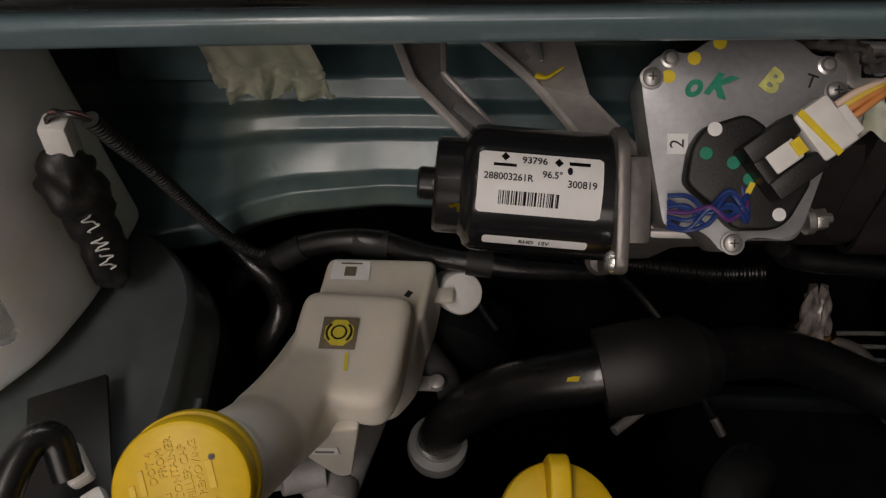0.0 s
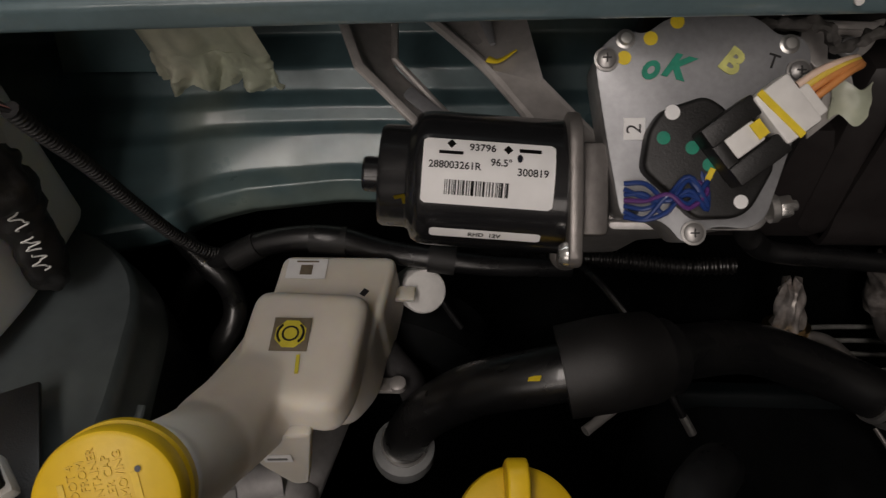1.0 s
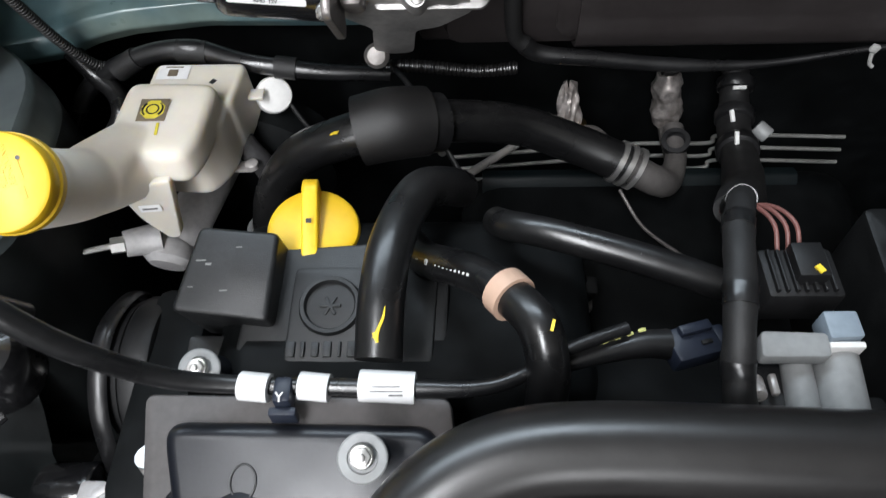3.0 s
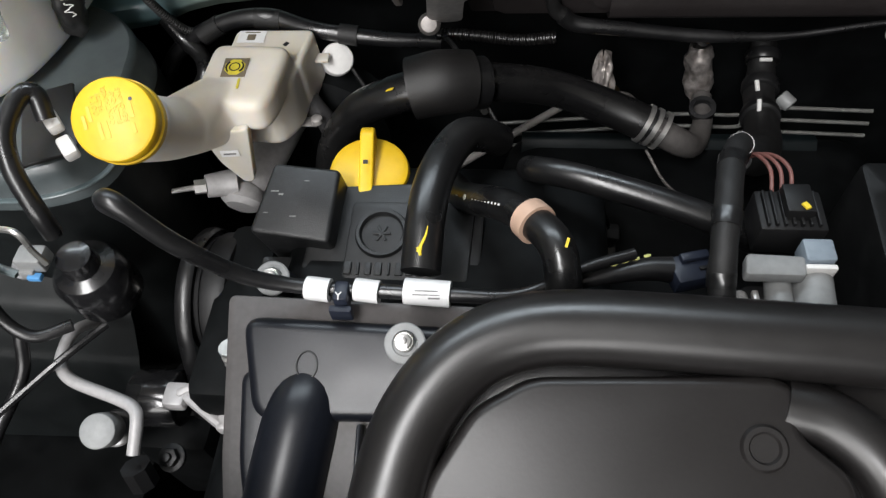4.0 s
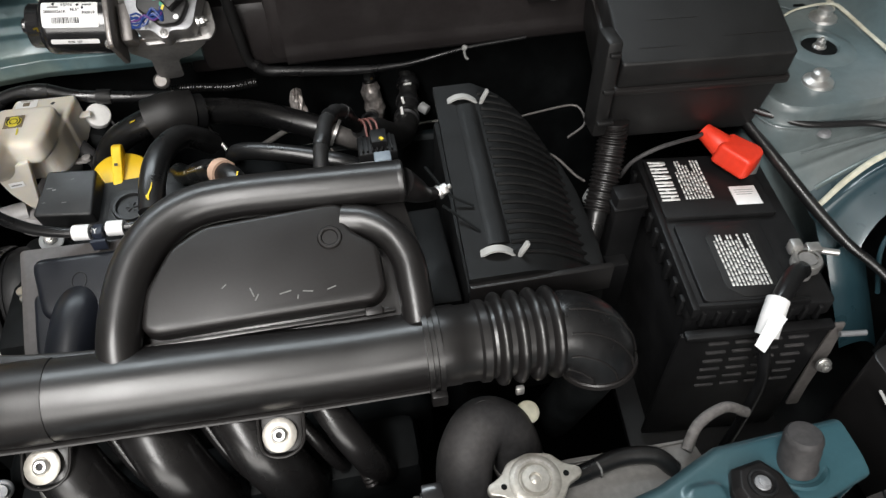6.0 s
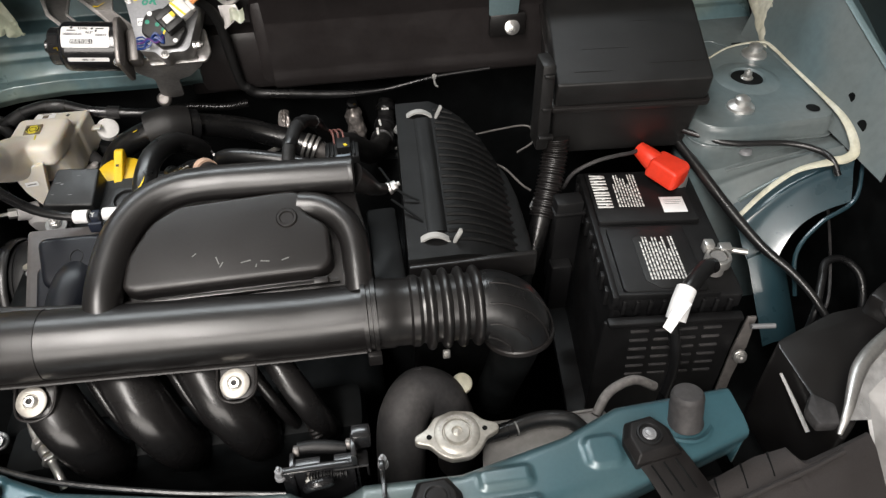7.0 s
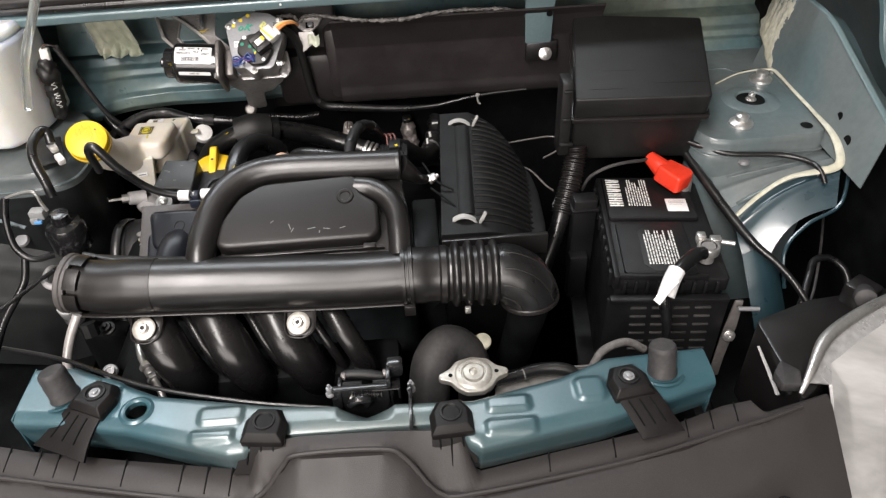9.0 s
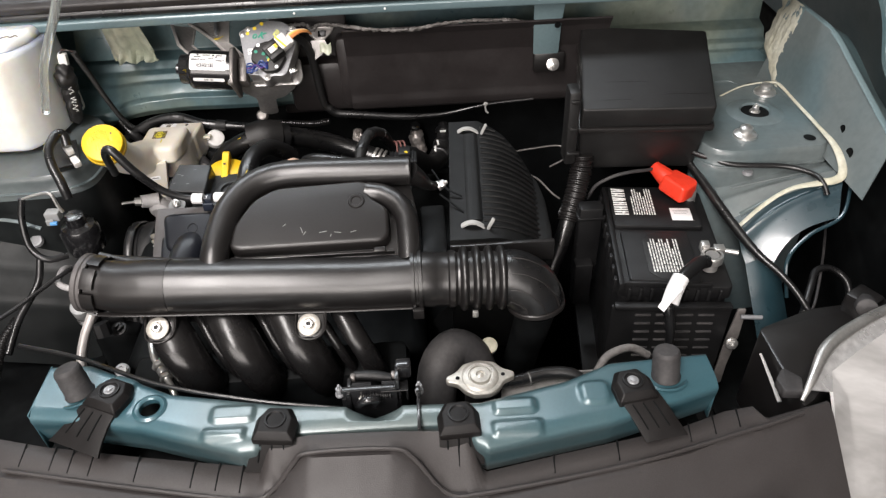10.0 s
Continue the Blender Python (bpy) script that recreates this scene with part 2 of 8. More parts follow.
CEILING = material("pale_ceiling", (0.62, 0.60, 0.57), 0.85, 0, (15, 0.04), (60, 0.2))
GLASS = material("dark_windscreen_glass", (0.02, 0.025, 0.025), 0.05, 0, (3, 0.1), coat=0.5)


# ---- mesh helpers ----
V3 = Vector
WORLD = {}


def base(axes_x, axes_y, axes_z, origin):
    """A matrix from three axes and an origin."""
    m = Matrix.Identity(4)
    for i, a in enumerate((axes_x, axes_y, axes_z)):
        v = V3(a).normalized()
        for j in range(3):
            m[j][i] = v[j]
    for j in range(3):
        m[j][3] = origin[j]
    return m


def aim(p, q, along="z"):
    """A matrix at p whose z points to q."""
    z = (V3(q) - V3(p)).normalized()
    return Matrix.Translation(p) @ z.to_track_quat("Z", "Y").to_matrix().to_4x4()


def box(sx, sy, sz, bev=0.002, m=None, seg=2):
    bm = bmesh.new()
    bmesh.ops.create_cube(bm, size=1.0)
    bmesh.ops.scale(bm, vec=(sx, sy, sz), verts=bm.verts)
    if bev:
        bmesh.ops.bevel(bm, geom=bm.edges[:], offset=bev, segments=seg, profile=0.5, affect="EDGES", clamp_overlap=True)
    if m is not None:
        bm.transform(m)
    return bm


def lathe(profile, m=None, seg=32):
    """Spin (radius, height) pairs round z; ends with radius 0 close."""
    bm = bmesh.new()
    rings = []
    for r, z in profile:
        if r < 1e-6:
            rings.append([bm.verts.new((0, 0, z))])
        else:
            rings.append([bm.verts.new((r * math.cos(2 * math.pi * i / seg), r * math.sin(2 * math.pi * i / seg), z)) for i in range(seg)])
    for a, b in zip(rings, rings[1:]):
        for i in range(seg):
            j = (i + 1) % seg
            if len(a) == 1 and len(b) == 1:
                continue
            if len(a) == 1:
                bm.faces.new((a[0], b[j], b[i]))
            elif len(b) == 1:
                bm.faces.new((a[i], a[j], b[0]))
            else:
                bm.faces.new((a[i], a[j], b[j], b[i]))
    bmesh.ops.recalc_face_normals(bm, faces=bm.faces)
    if m is not None:
        bm.transform(m)
    return bm


def drum(r, h, m=None, bev=0.001, seg=32):
    """A closed round body with softened rims, standing on z = 0."""
    b = min(bev, r * 0.4, h * 0.4)
    return lathe([(0, 0), (r - b, 0), (r - b * 0.3, b * 0.3), (r, b), (r, h - b), (r - b * 0.3, h - b * 0.3), (r - b, h), (0, h)], m, seg)


def rounded(points, r, n=5):
    """A closed outline with its corners rounded by r (or by a radius for each corner)."""
    out = []
    k = len(points)
    for i in range(k):
        rad = r[i] if isinstance(r, (list, tuple)) else r
        p, a, b = V3((*points[i], 0)), V3((*points[i - 1], 0)), V3((*points[(i + 1) % k], 0))
        u, v = (a - p), (b - p)
        d = min(rad, u.length * 0.48, v.length * 0.48)
        if d < 1e-6:
            out.append((p.x, p.y))
            continue
        s, e = p + u.normalized() * d, p + v.normalized() * d
        for j in range(n + 1):
            t = j / n
            q = s * (1 - t) ** 2 + p * 2 * t * (1 - t) + e * t * t
            out.append((q.x, q.y))
    return out


def prism(outline, z0, z1, bev=0.001, m=None, seg=2, taper=0.0):
    """A slab with that outline from z0 to z1; its rims are bevelled, and the top may be drawn in by taper."""
    bm = bmesh.new()
    lo = [bm.verts.new((x, y, z0)) for x, y in outline]
    cx, cy = sum(p[0] for p in outline) / len(outline), sum(p[1] for p in outline) / len(outline)
    hi = [bm.verts.new((cx + (x - cx) * (1 - taper), cy + (y - cy) * (1 - taper), z1)) for x, y in outline]
    n = len(outline)
    for i in range(n):
        j = (i + 1) % n
        bm.faces.new((lo[i], lo[j], hi[j], hi[i]))
    bm.faces.new(hi)
    bm.faces.new(lo[::-1])
    bmesh.ops.recalc_face_normals(bm, faces=bm.faces)
    if bev:
        rim = [e for e in bm.edges if abs(e.verts[0].co.z - e.verts[1].co.z) < 1e-7]
        bmesh.ops.bevel(bm, geom=rim, offset=bev, segments=seg, profile=0.5, affect="EDGES", clamp_overlap=True)
    if m is not None:
        bm.transform(m)
    return bm


def spline(points, res=8):
    """Points along a smooth curve through the given ones."""
    p = [V3(q) for q in points]
    if len(p) < 3:
        return [p[0].lerp(p[-1], i / res) for i in range(res + 1)]
    p = [p[0] * 2 - p[1]] + p + [p[-1] * 2 - p[-2]]
    out = []
    for i in range(1, len(p) - 2):
        for j in range(res):
            t = j / res
            a, b, c, d = p[i - 1], p[i], p[i + 1], p[i + 2]
            out.append(0.5 * ((2 * b) + (c - a) * t + (2 * a - 5 * b + 4 * c - d) * t * t + (3 * b - a - 3 * c + d) * t ** 3))
    out.append(p[-2])
    return out


def tube(points, r, seg=14, res=8, rib=0.0, pitch=0.004, smooth=True, m=None, squash=1.0):
    """A hose through the points; r may be a list along them; rib and pitch make it corrugated."""
    path = spline(points, res) if smooth else [V3(q) for q in points]
    if rib:
        dense = []
        step = pitch / 4
        for a, b in zip(path, path[1:]):
            k = max(1, int((b - a).length / step))
            dense += [a.lerp(b, i / k) for i in range(k)]
        path = dense + [path[-1]]
    n = len(path)
    bm = bmesh.new()
    up = V3((0, 0, 1))
    first = (path[1] - path[0]).normalized()
    if abs(first.dot(up)) > 0.9:
        up = V3((0, 1, 0))
    side = first.cross(up).normalized()
    rings, run = [], 0.0
    for i in range(n):
        t = (path[min(i + 1, n - 1)] - path[max(i - 1, 0)]).normalized()
        side = (side - t * side.dot(t)).normalized()
        top = side.cross(t).normalized()
        if isinstance(r, (list, tuple)):
            f = i / (n - 1) * (len(r) - 1)
            k = min(int(f), len(r) - 2)
            rad = r[k] + (r[k + 1] - r[k]) * (f - k)
        else:
            rad = r
        if i:
            run += (path[i] - path[i - 1]).length
        if rib:
            rad += rib * (1 if (run / pitch) % 1.0 < 0.5 else -1)
        rings.append([bm.verts.new(path[i] + side * rad * math.cos(2 * math.pi * j / seg) + top * rad * squash * math.sin(2 * math.pi * j / seg)) for j in range(seg)])
    for a, b in zip(rings, rings[1:]):
        for j in range(seg):
            k = (j + 1) % seg
            bm.faces.new((a[j], a[k], b[k], b[j]))
    bm.faces.new(rings[0][::-1])
    bm.faces.new(rings[-1])
    bmesh.ops.recalc_face_normals(bm, faces=bm.faces)
    if m is not None:
        bm.transform(m)
    return bm


def grid(nx, ny, fn, thick=0.0012):
    """A pressed sheet: fn(u, v) gives the place for u, v in 0..1; the back lies thick below it."""
    bm = bmesh.new()
    vs = [[bm.verts.new(fn(i / nx, j / ny)) for j in range(ny + 1)] for i in range(nx + 1)]
    for i in range(nx):
        for j in range(ny):
            bm.faces.new((vs[i][j], vs[i + 1][j], vs[i + 1][j + 1], vs[i][j + 1]))
    bmesh.ops.recalc_face_normals(bm, faces=bm.faces)
    if thick:
        bmesh.ops.solidify(bm, geom=bm.faces[:], thickness=thick)
    return bm


def profile_at(points, v):
    """The place at v (0..1) along a polyline of pairs, by length."""
    ps = [V3((*p, 0)) for p in points]
    ls = [(b - a).length for a, b in zip(ps, ps[1:])]
    d = v * sum(ls)
    for a, b, l in zip(ps, ps[1:], ls):
        if d <= l or b is ps[-1]:
            q = a.lerp(b, min(d / l, 1))
            return q.x, q.y
        d -= l


def bevelled(points, r, n=4):
    """An open polyline of pairs with its inner corners rounded."""
    out = [tuple(points[0])]
    for a, p, b in zip(points, points[1:], points[2:]):
        A, P, B = V3((*a, 0)), V3((*p, 0)), V3((*b, 0))
        d = min(r, (A - P).length * 0.45, (B - P).length * 0.45)
        s, e = P + (A - P).normalized() * d, P + (B - P).normalized() * d
        for j in range(n + 1):
            t = j / n
            q = s * (1 - t) ** 2 + P * 2 * t * (1 - t) + e * t * t
            out.append((q.x, q.y))
    out.append(tuple(points[-1]))
    return out


def folded(x0, x1, points, thick=0.0012, nx=24, bend=None, r=0.004):
    """A folded sheet along x with the (y, z) profile; bend(x) shifts it as (dy, dz)."""
    prof = bevelled(points, r)
    bm = bmesh.new()
    rows = []
    for i in range(nx + 1):
        x = x0 + (x1 - x0) * i / nx
        dy, dz = bend(x) if bend else (0, 0)
        rows.append([bm.verts.new((x, y + dy, z + dz)) for y, z in prof])
    for a, b in zip(rows, rows[1:]):
        for j in range(len(prof) - 1):
            bm.faces.new((a[j], b[j], b[j + 1], a[j + 1]))
    bmesh.ops.recalc_face_normals(bm, faces=bm.faces)
    bmesh.ops.solidify(bm, geom=bm.faces[:], thickness=thick)
    return bm


def joined(*bms):
    """One bmesh out of several."""
    out = bmesh.new()
    for b in bms:
        me = bpy.data.meshes.new("tmp")
        b.to_mesh(me)
        b.free()
        out.from_mesh(me)
        bpy.data.meshes.remove(me)
    return out


def letters(text, size, m, depth=0.0, align="CENTER", shear=0.0, bold=0.0):
    """Flat lettering in the built-in font, standing in the xy plane of m."""
    cu = bpy.data.curves.new("tmp", "FONT")
    cu.body, cu.size, cu.align_x, cu.align_y, cu.extrude, cu.shear, cu.resolution_u, cu.offset = text, size, align, "CENTER", depth, shear, 3, bold
    ob = bpy.data.objects.new("tmp", cu)
    scene.collection.objects.link(ob)
    bpy.context.view_layer.update()
    me = bpy.data.meshes.new_from_object(ob.evaluated_get(bpy.context.evaluated_depsgraph_get()))
    bm = bmesh.new()
    bm.from_mesh(me)
    bpy.data.objects.remove(ob)
    bpy.data.curves.remove(cu)
    bpy.data.meshes.remove(me)
    bm.transform(m)
    return bm


def bars(rows, m, h=0.0003):
    """Plain bars (x, y, width, height) that stand for writing that cannot be read."""
    return joined(*[box(w, hh, h, 0, m @ Matrix.Translation((x, y, 0))) for x, y, w, hh in rows])


def fused(bm, voxel, rounds):
    """Closed shapes melted into one blow-moulded skin."""
    me = bpy.data.meshes.new("tmp")
    bm.to_mesh(me)
    bm.free()
    ob = bpy.data.objects.new("tmp", me)
    scene.collection.objects.link(ob)
    melt = ob.modifiers.new("melt", "REMESH")
    melt.mode, melt.voxel_size = "VOXEL", voxel
    bpy.context.view_layer.update()
    skin = bpy.data.meshes.new_from_object(ob.evaluated_get(bpy.context.evaluated_depsgraph_get()))
    out = bmesh.new()
    out.from_mesh(skin)
    bpy.data.objects.remove(ob)
    bpy.data.meshes.remove(me)
    bpy.data.meshes.remove(skin)
    for _ in range(rounds):
        bmesh.ops.smooth_vert(out, verts=out.verts[:], factor=0.5, use_axis_x=True, use_axis_y=True, use_axis_z=True)
    return out


def crumpled(bm, depth, scale, seed):
    """Uneven folds pushed into a wrapped or taped body."""
    bm.normal_update()
    for v in bm.verts:
        v.co += v.normal * depth * noise.noise(v.co * scale + V3((seed, 2.0 * seed, 0.5 * seed)))
    return bm


def mesh_of(name, bm, mat, angle=38):
    me = bpy.data.meshes.new(name)
    bm.to_mesh(me)
    bm.free()
    me.materials.append(mat)
    me.polygons.foreach_set("use_smooth", [True] * len(me.polygons))
    me.set_sharp_from_angle(angle=radians(angle))
    return me


def thing(name, label, category, at, group="", kind=""):
    """An Empty at the thing's base, to which its parts are tied."""
    ob = new(name)
    ob.empty_display_size = 0.02
    ob.matrix_basis = Matrix.Translation(at)
    WORLD[ob.name] = ob.matrix_basis.copy()
    return tagged(ob, label, category, group, kind)


def part(name, bm, mat, parent, label="", angle=38):
    """One mesh under a thing or under a part; the bmesh is in world places."""
    ob = new(name, mesh_of(name, bm, mat, angle))
    ob.parent = parent
    ob.matrix_parent_inverse = WORLD[parent.name].inverted()
    WORLD[ob.name] = Matrix.Identity(4)
    return tagged(ob, label)


def single(name, bm, mat, label, category, group="", kind="", angle=38):
    """A thing of one mesh."""
    ob = new(name, mesh_of(name, bm, mat, angle))
    WORLD[ob.name] = Matrix.Identity(4)
    return tagged(ob, label, category, group, kind)


def hex_bolt(parent, p, n, r=0.006, h=0.004, washer=1.6, mat=None, name="bolt", label=""):
    """A washer with a hexagon head and a stud on it."""
    m = aim(p, V3(p) + V3(n))
    mat = mat or STEEL
    w = part(name, joined(lathe([(0, -0.002), (r * washer, -0.002), (r * washer, 0.0006), (r * washer * 0.9, 0.0012), (0, 0.0012)], m, 24),
                          prism(rounded([(r * math.cos(a * math.pi / 3), r * math.sin(a * math.pi / 3)) for a in range(6)], r * 0.1, 2), 0.001, 0.001 + h, r * 0.12, m),
                          drum(r * 0.45, h * 1.7, m, 0.0005, 14)), mat, parent, label)
    return w


def screw(parent, p, n, r=0.004, name="screw"):
    """A pan-head screw with a cross slot."""
    m = aim(p, V3(p) + V3(n))
    head = part(name, lathe([(0, 0), (r * 1.25, 0), (r * 1.25, 0.0005), (r, 0.0006), (r * 0.95, 0.0016), (r * 0.6, 0.0024), (0, 0.0026)], m, 24), ALU, parent)
    part("cross_slot", joined(box(r * 0.9, r * 0.16, 0.0005, 0, m @ Matrix.Translation((0, 0, 0.0026))), box(r * 0.16, r * 0.9, 0.0005, 0, m @ Matrix.Translation((0, 0, 0.0026)))), GREY_RUBBER, head)
    return head


# ---- large structure ----
MID = 0.27


def interp(x, xs, ys):
    return float(np.interp(x, xs, ys))


single("ground", grid(40, 40, lambda u, v: (-400 + 800 * u, -400 + 800 * v, 0.0), 0), CONCRETE, "grey concrete workshop floor under the car", "floor", kind="structure")
single("wall_back", box(12, 0.12, 3.2, 0.01, pose(0.3, 6.06, 1.6)), PLASTER, "grey plastered workshop wall", "wall", kind="structure")
single("wall_left", box(0.12, 12, 3.2, 0.01, pose(-5.06, 0, 1.6)), PLASTER, "grey plastered workshop wall", "wall", kind="structure")
single("wall_right", box(0.12, 12, 3.2, 0.01, pose(6.06, 0, 1.6)), PLASTER, "grey plastered workshop wall", "wall", kind="structure")
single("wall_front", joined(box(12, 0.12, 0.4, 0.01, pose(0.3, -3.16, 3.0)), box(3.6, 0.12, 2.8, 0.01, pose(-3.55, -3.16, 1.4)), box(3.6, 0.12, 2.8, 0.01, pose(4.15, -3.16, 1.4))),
       PLASTER, "grey workshop wall with a made-up opening for the fill lamp", "wall", kind="structure")
single("ceiling", box(12, 12, 0.1, 0.01, pose(0.3, 0, 3.25)), CEILING, "plain grey workshop ceiling", "ceiling", kind="structure")

# front cross member with its pressed pads
BACK_X, BACK_Y = (-0.05, -0.014, 0.075, 0.185, 0.248, 0.368, 0.45, 0.497, 0.59), (-0.222, -0.223, -0.266, -0.288, -0.294, -0.299, -0.281, -0.262, -0.258)
FRONT_X, FRONT_Y = (-0.05, 0.0, 0.054, 0.152, 0.166, 0.185, 0.345, 0.36, 0.37, 0.485, 0.59), (-0.290, -0.296, -0.308, -0.341, -0.340, -0.326, -0.326, -0.348, -0.354, -0.334, -0.304)
PADS = ((0.141, -0.300, 0.0195, 0.0085), (0.136, -0.3215, 0.019, 0.0055), (0.398, -0.311, 0.019, 0.0075), (0.398, -0.335, 0.022, 0.0075), (0.474, -0.302, 0.0135, 0.0125), (0.03, -0.254, 0.012, 0.010))


def member_point(u, v):
    x = -0.05 + 0.64 * u
    yb, yf = interp(x, BACK_X, BACK_Y), interp(x, FRONT_X, FRONT_Y)
    prof = ((yb + 0.001, 0.955), (yb, 1.012), (yb - 0.006, 1.02), (yf + 0.012, 1.02), (yf + 0.002, 1.0165), (yf + 0.0015, 1.010), (yf + 0.010, 0.972))
    y, z = prof[0] if v <= 0 else profile_at(bevelled(prof, 0.005, 3), v)
    lift = 0.0
    for px, py, sx, sy in PADS:
        r = min(sx, sy) * 0.6
        qx, qy = abs(x - px) - sx + r, abs(y - py) - sy + r
        d = math.hypot(max(qx, 0), max(qy, 0)) + min(max(qx, qy), 0) - r
        k = min(max((0.0030 - d) / 0.0062, 0), 1)
        lift = max(lift, 0.0036 * k * k * (3 - 2 * k))
    dip = 0.024 * max(0.0, 1 - abs(x - 0.270) / 0.026) ** 0.8 * max(0.0, 1 - max(0.0, yb - y) / 0.022) * (1 if z > 0.985 else 0)
    return x, y, z + (lift if z > 1.015 else 0) - dip


sheet = grid(360, 150, member_point, 0.0014)
bmesh.ops.delete(sheet, geom=[f for f in sheet.faces if math.hypot(f.calc_center_median().x - 0.062, f.calc_center_median().y + 0.287) < 0.0108 and f.calc_center_median().z > 1.0], context="FACES")
cross_member = single("front_cross_member", sheet, TEAL, "teal painted pressed-steel front cross member above the radiator", "car body", kind="structure")
WORLD[cross_member.name] = Matrix.Identity(4)
part("hole_rim", lathe([(0.0096, -0.005), (0.0096, 0.0004), (0.0106, 0.0012), (0.0130, 0.0016), (0.0158, 0)], pose(0.062, -0.287, 1.0204), 36), TEAL, cross_member)
part("end_flange", box(0.0016, 0.038, 0.04, 0.0005, pose(0.590, -0.281, 0.988)), TEAL, cross_member)
part("end_flange", box(0.0016, 0.06, 0.055, 0.0005, pose(-0.051, -0.256, 0.992)), TEAL, cross_member)

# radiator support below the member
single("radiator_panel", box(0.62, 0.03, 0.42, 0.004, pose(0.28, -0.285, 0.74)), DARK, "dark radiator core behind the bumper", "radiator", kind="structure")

# bumper cover in front
EDGE_X, EDGE_Y, EDGE_Z = ((-0.35, -0.2, -0.087, -0.045, 0.052, 0.15, 0.166, 0.176, 0.215, 0.29, 0.345, 0.354, 0.366, 0.442, 0.553, 0.60, 0.629, 0.638, 0.673, 0.713),
                          (-0.20, -0.245, -0.285, -0.296, -0.315, -0.332, -0.336, -0.330, -0.327, -0.329, -0.332, -0.334, -0.354, -0.340, -0.321, -0.306, -0.302, -0.315, -0.306, -0.294),
                          (0.96, 0.975, 0.99, 0.99, 0.99, 0.99, 0.992, 1.0205, 1.0235, 1.0235, 1.0215, 1.0205, 0.99, 0.99, 0.99, 0.99, 0.99, 0.987, 0.986, 0.982))
CREASE_X, CREASE_Y, CREASE_Z = ((-0.35, -0.2, -0.073, 0.052, 0.155, 0.18, 0.2, 0.215, 0.285, 0.305, 0.332, 0.367, 0.484, 0.56, 0.60, 0.638, 0.673, 0.713),
                                (-0.23, -0.275, -0.318, -0.345, -0.364, -0.360, -0.348, -0.345, -0.346, -0.352, -0.372, -0.373, -0.357, -0.341, -0.331, -0.322, -0.312, -0.300),
                                (0.955, 0.97, 0.985, 0.985, 0.985, 0.99, 1.010, 1.020, 1.020, 1.012, 0.987, 0.985, 0.985, 0.985, 0.985, 0.985, 0.985, 0.980))


def bumper_point(u, v):
    x = -0.35 + 1.056 * u
    ye, ze = interp(x, EDGE_X, EDGE_Y), interp(x, EDGE_X, EDGE_Z)
    yc, zc = interp(x, CREASE_X, CREASE_Y), interp(x, CREASE_X, CREASE_Z)
    drop = 0.25 * (x - MID) ** 2
    pts = ((ye, ze - 0.02), (ye - 0.001, ze), (yc + 0.002, zc), (yc, zc - 0.0035), (yc - 0.003, zc - 0.0035), (yc - 0.004, zc), (-0.43 + drop, 0.975 - drop), (-0.50 + drop * 2, 0.935 - drop), (-0.56 + drop * 2, 0.82), (-0.58 + drop * 2, 0.55))
    y, z = profile_at(bevelled(pts, 0.006, 3), v)
    return x, y, z


bumper = single("bumper_cover", grid(260, 70, bumper_point, 0.0025), BUMPER, "dark grained plastic bumper cover in front of the engine bay", "bumper")
for x in (-0.06, -0.03, -0.012, 0.008, 0.052, 0.105, 0.128, 0.15, 0.345, 0.43, 0.49, 0.56, 0.585, 0.61):
    ye, yc = interp(x, EDGE_X, EDGE_Y), interp(x, CREASE_X, CREASE_Y)
    z = interp(x, EDGE_X, EDGE_Z)
    zc = interp(x, CREASE_X, CREASE_Z)
    part("groove", tube([(x, ye - 0.002, z - 0.0002), (x - 0.001, yc + 0.004, zc - 0.0002)], 0.0009, 6, 3), DARK, bumper, "dark moulded groove")
part("crease_rim", tube([(x, y - 0.002, z + 0.0004) for x, y, z in zip(CREASE_X[2:17], CREASE_Y[2:17], CREASE_Z[2:17])], 0.0022, 8, 6), BUMPER, bumper, "raised moulding line")
part("badge_edge", prism(rounded([(-0.05, -0.012), (0.028, 0.0), (0.03, -0.03), (-0.05, -0.03)], 0.008), 0, 0.004, 0.001, pose(0.604, -0.395, 0.962, -12, 0, 14)), GLOSS, bumper, "black rim of the grille bar")
part("badge", prism(rounded([(-0.045, -0.014), (0.022, -0.005), (0.026, -0.03), (-0.05, -0.03)], 0.008), 0, 0.006, 0.0015, pose(0.604, -0.395, 0.962, -12, 0, 14)), CHROME, bumper, "bright grille bar end")

# plenum under the windscreen and the panels behind the engine
LIP = lambda x: (interp(x, (-0.34, -0.2, -0.125, -0.104, -0.082, -0.03, 0.05), (-0.06, -0.04, -0.022, -0.004, 0.004, 0.012, 0.010)))
PLENUM_FOLD = bevelled(((0.268, 1.030), (0.260, 1.040), (0.262, 1.054), (0.275, 1.056), (0.292, 1.070), (0.300, 1.071), (0.306, 1.079), (0.316, 1.082), (0.322, 1.094), (0.345, 1.10), (0.352, 1.17), (0.40, 1.22)), 0.0022)


def plenum_point(u, v):
    x = -0.34 + 1.21 * u
    y, z = PLENUM_FOLD[round(v * (len(PLENUM_FOLD) - 1))]
    return x, y + LIP(x) * interp(z, (1.052, 1.062, 1.080), (1.0, 0.55, 0.12)), z


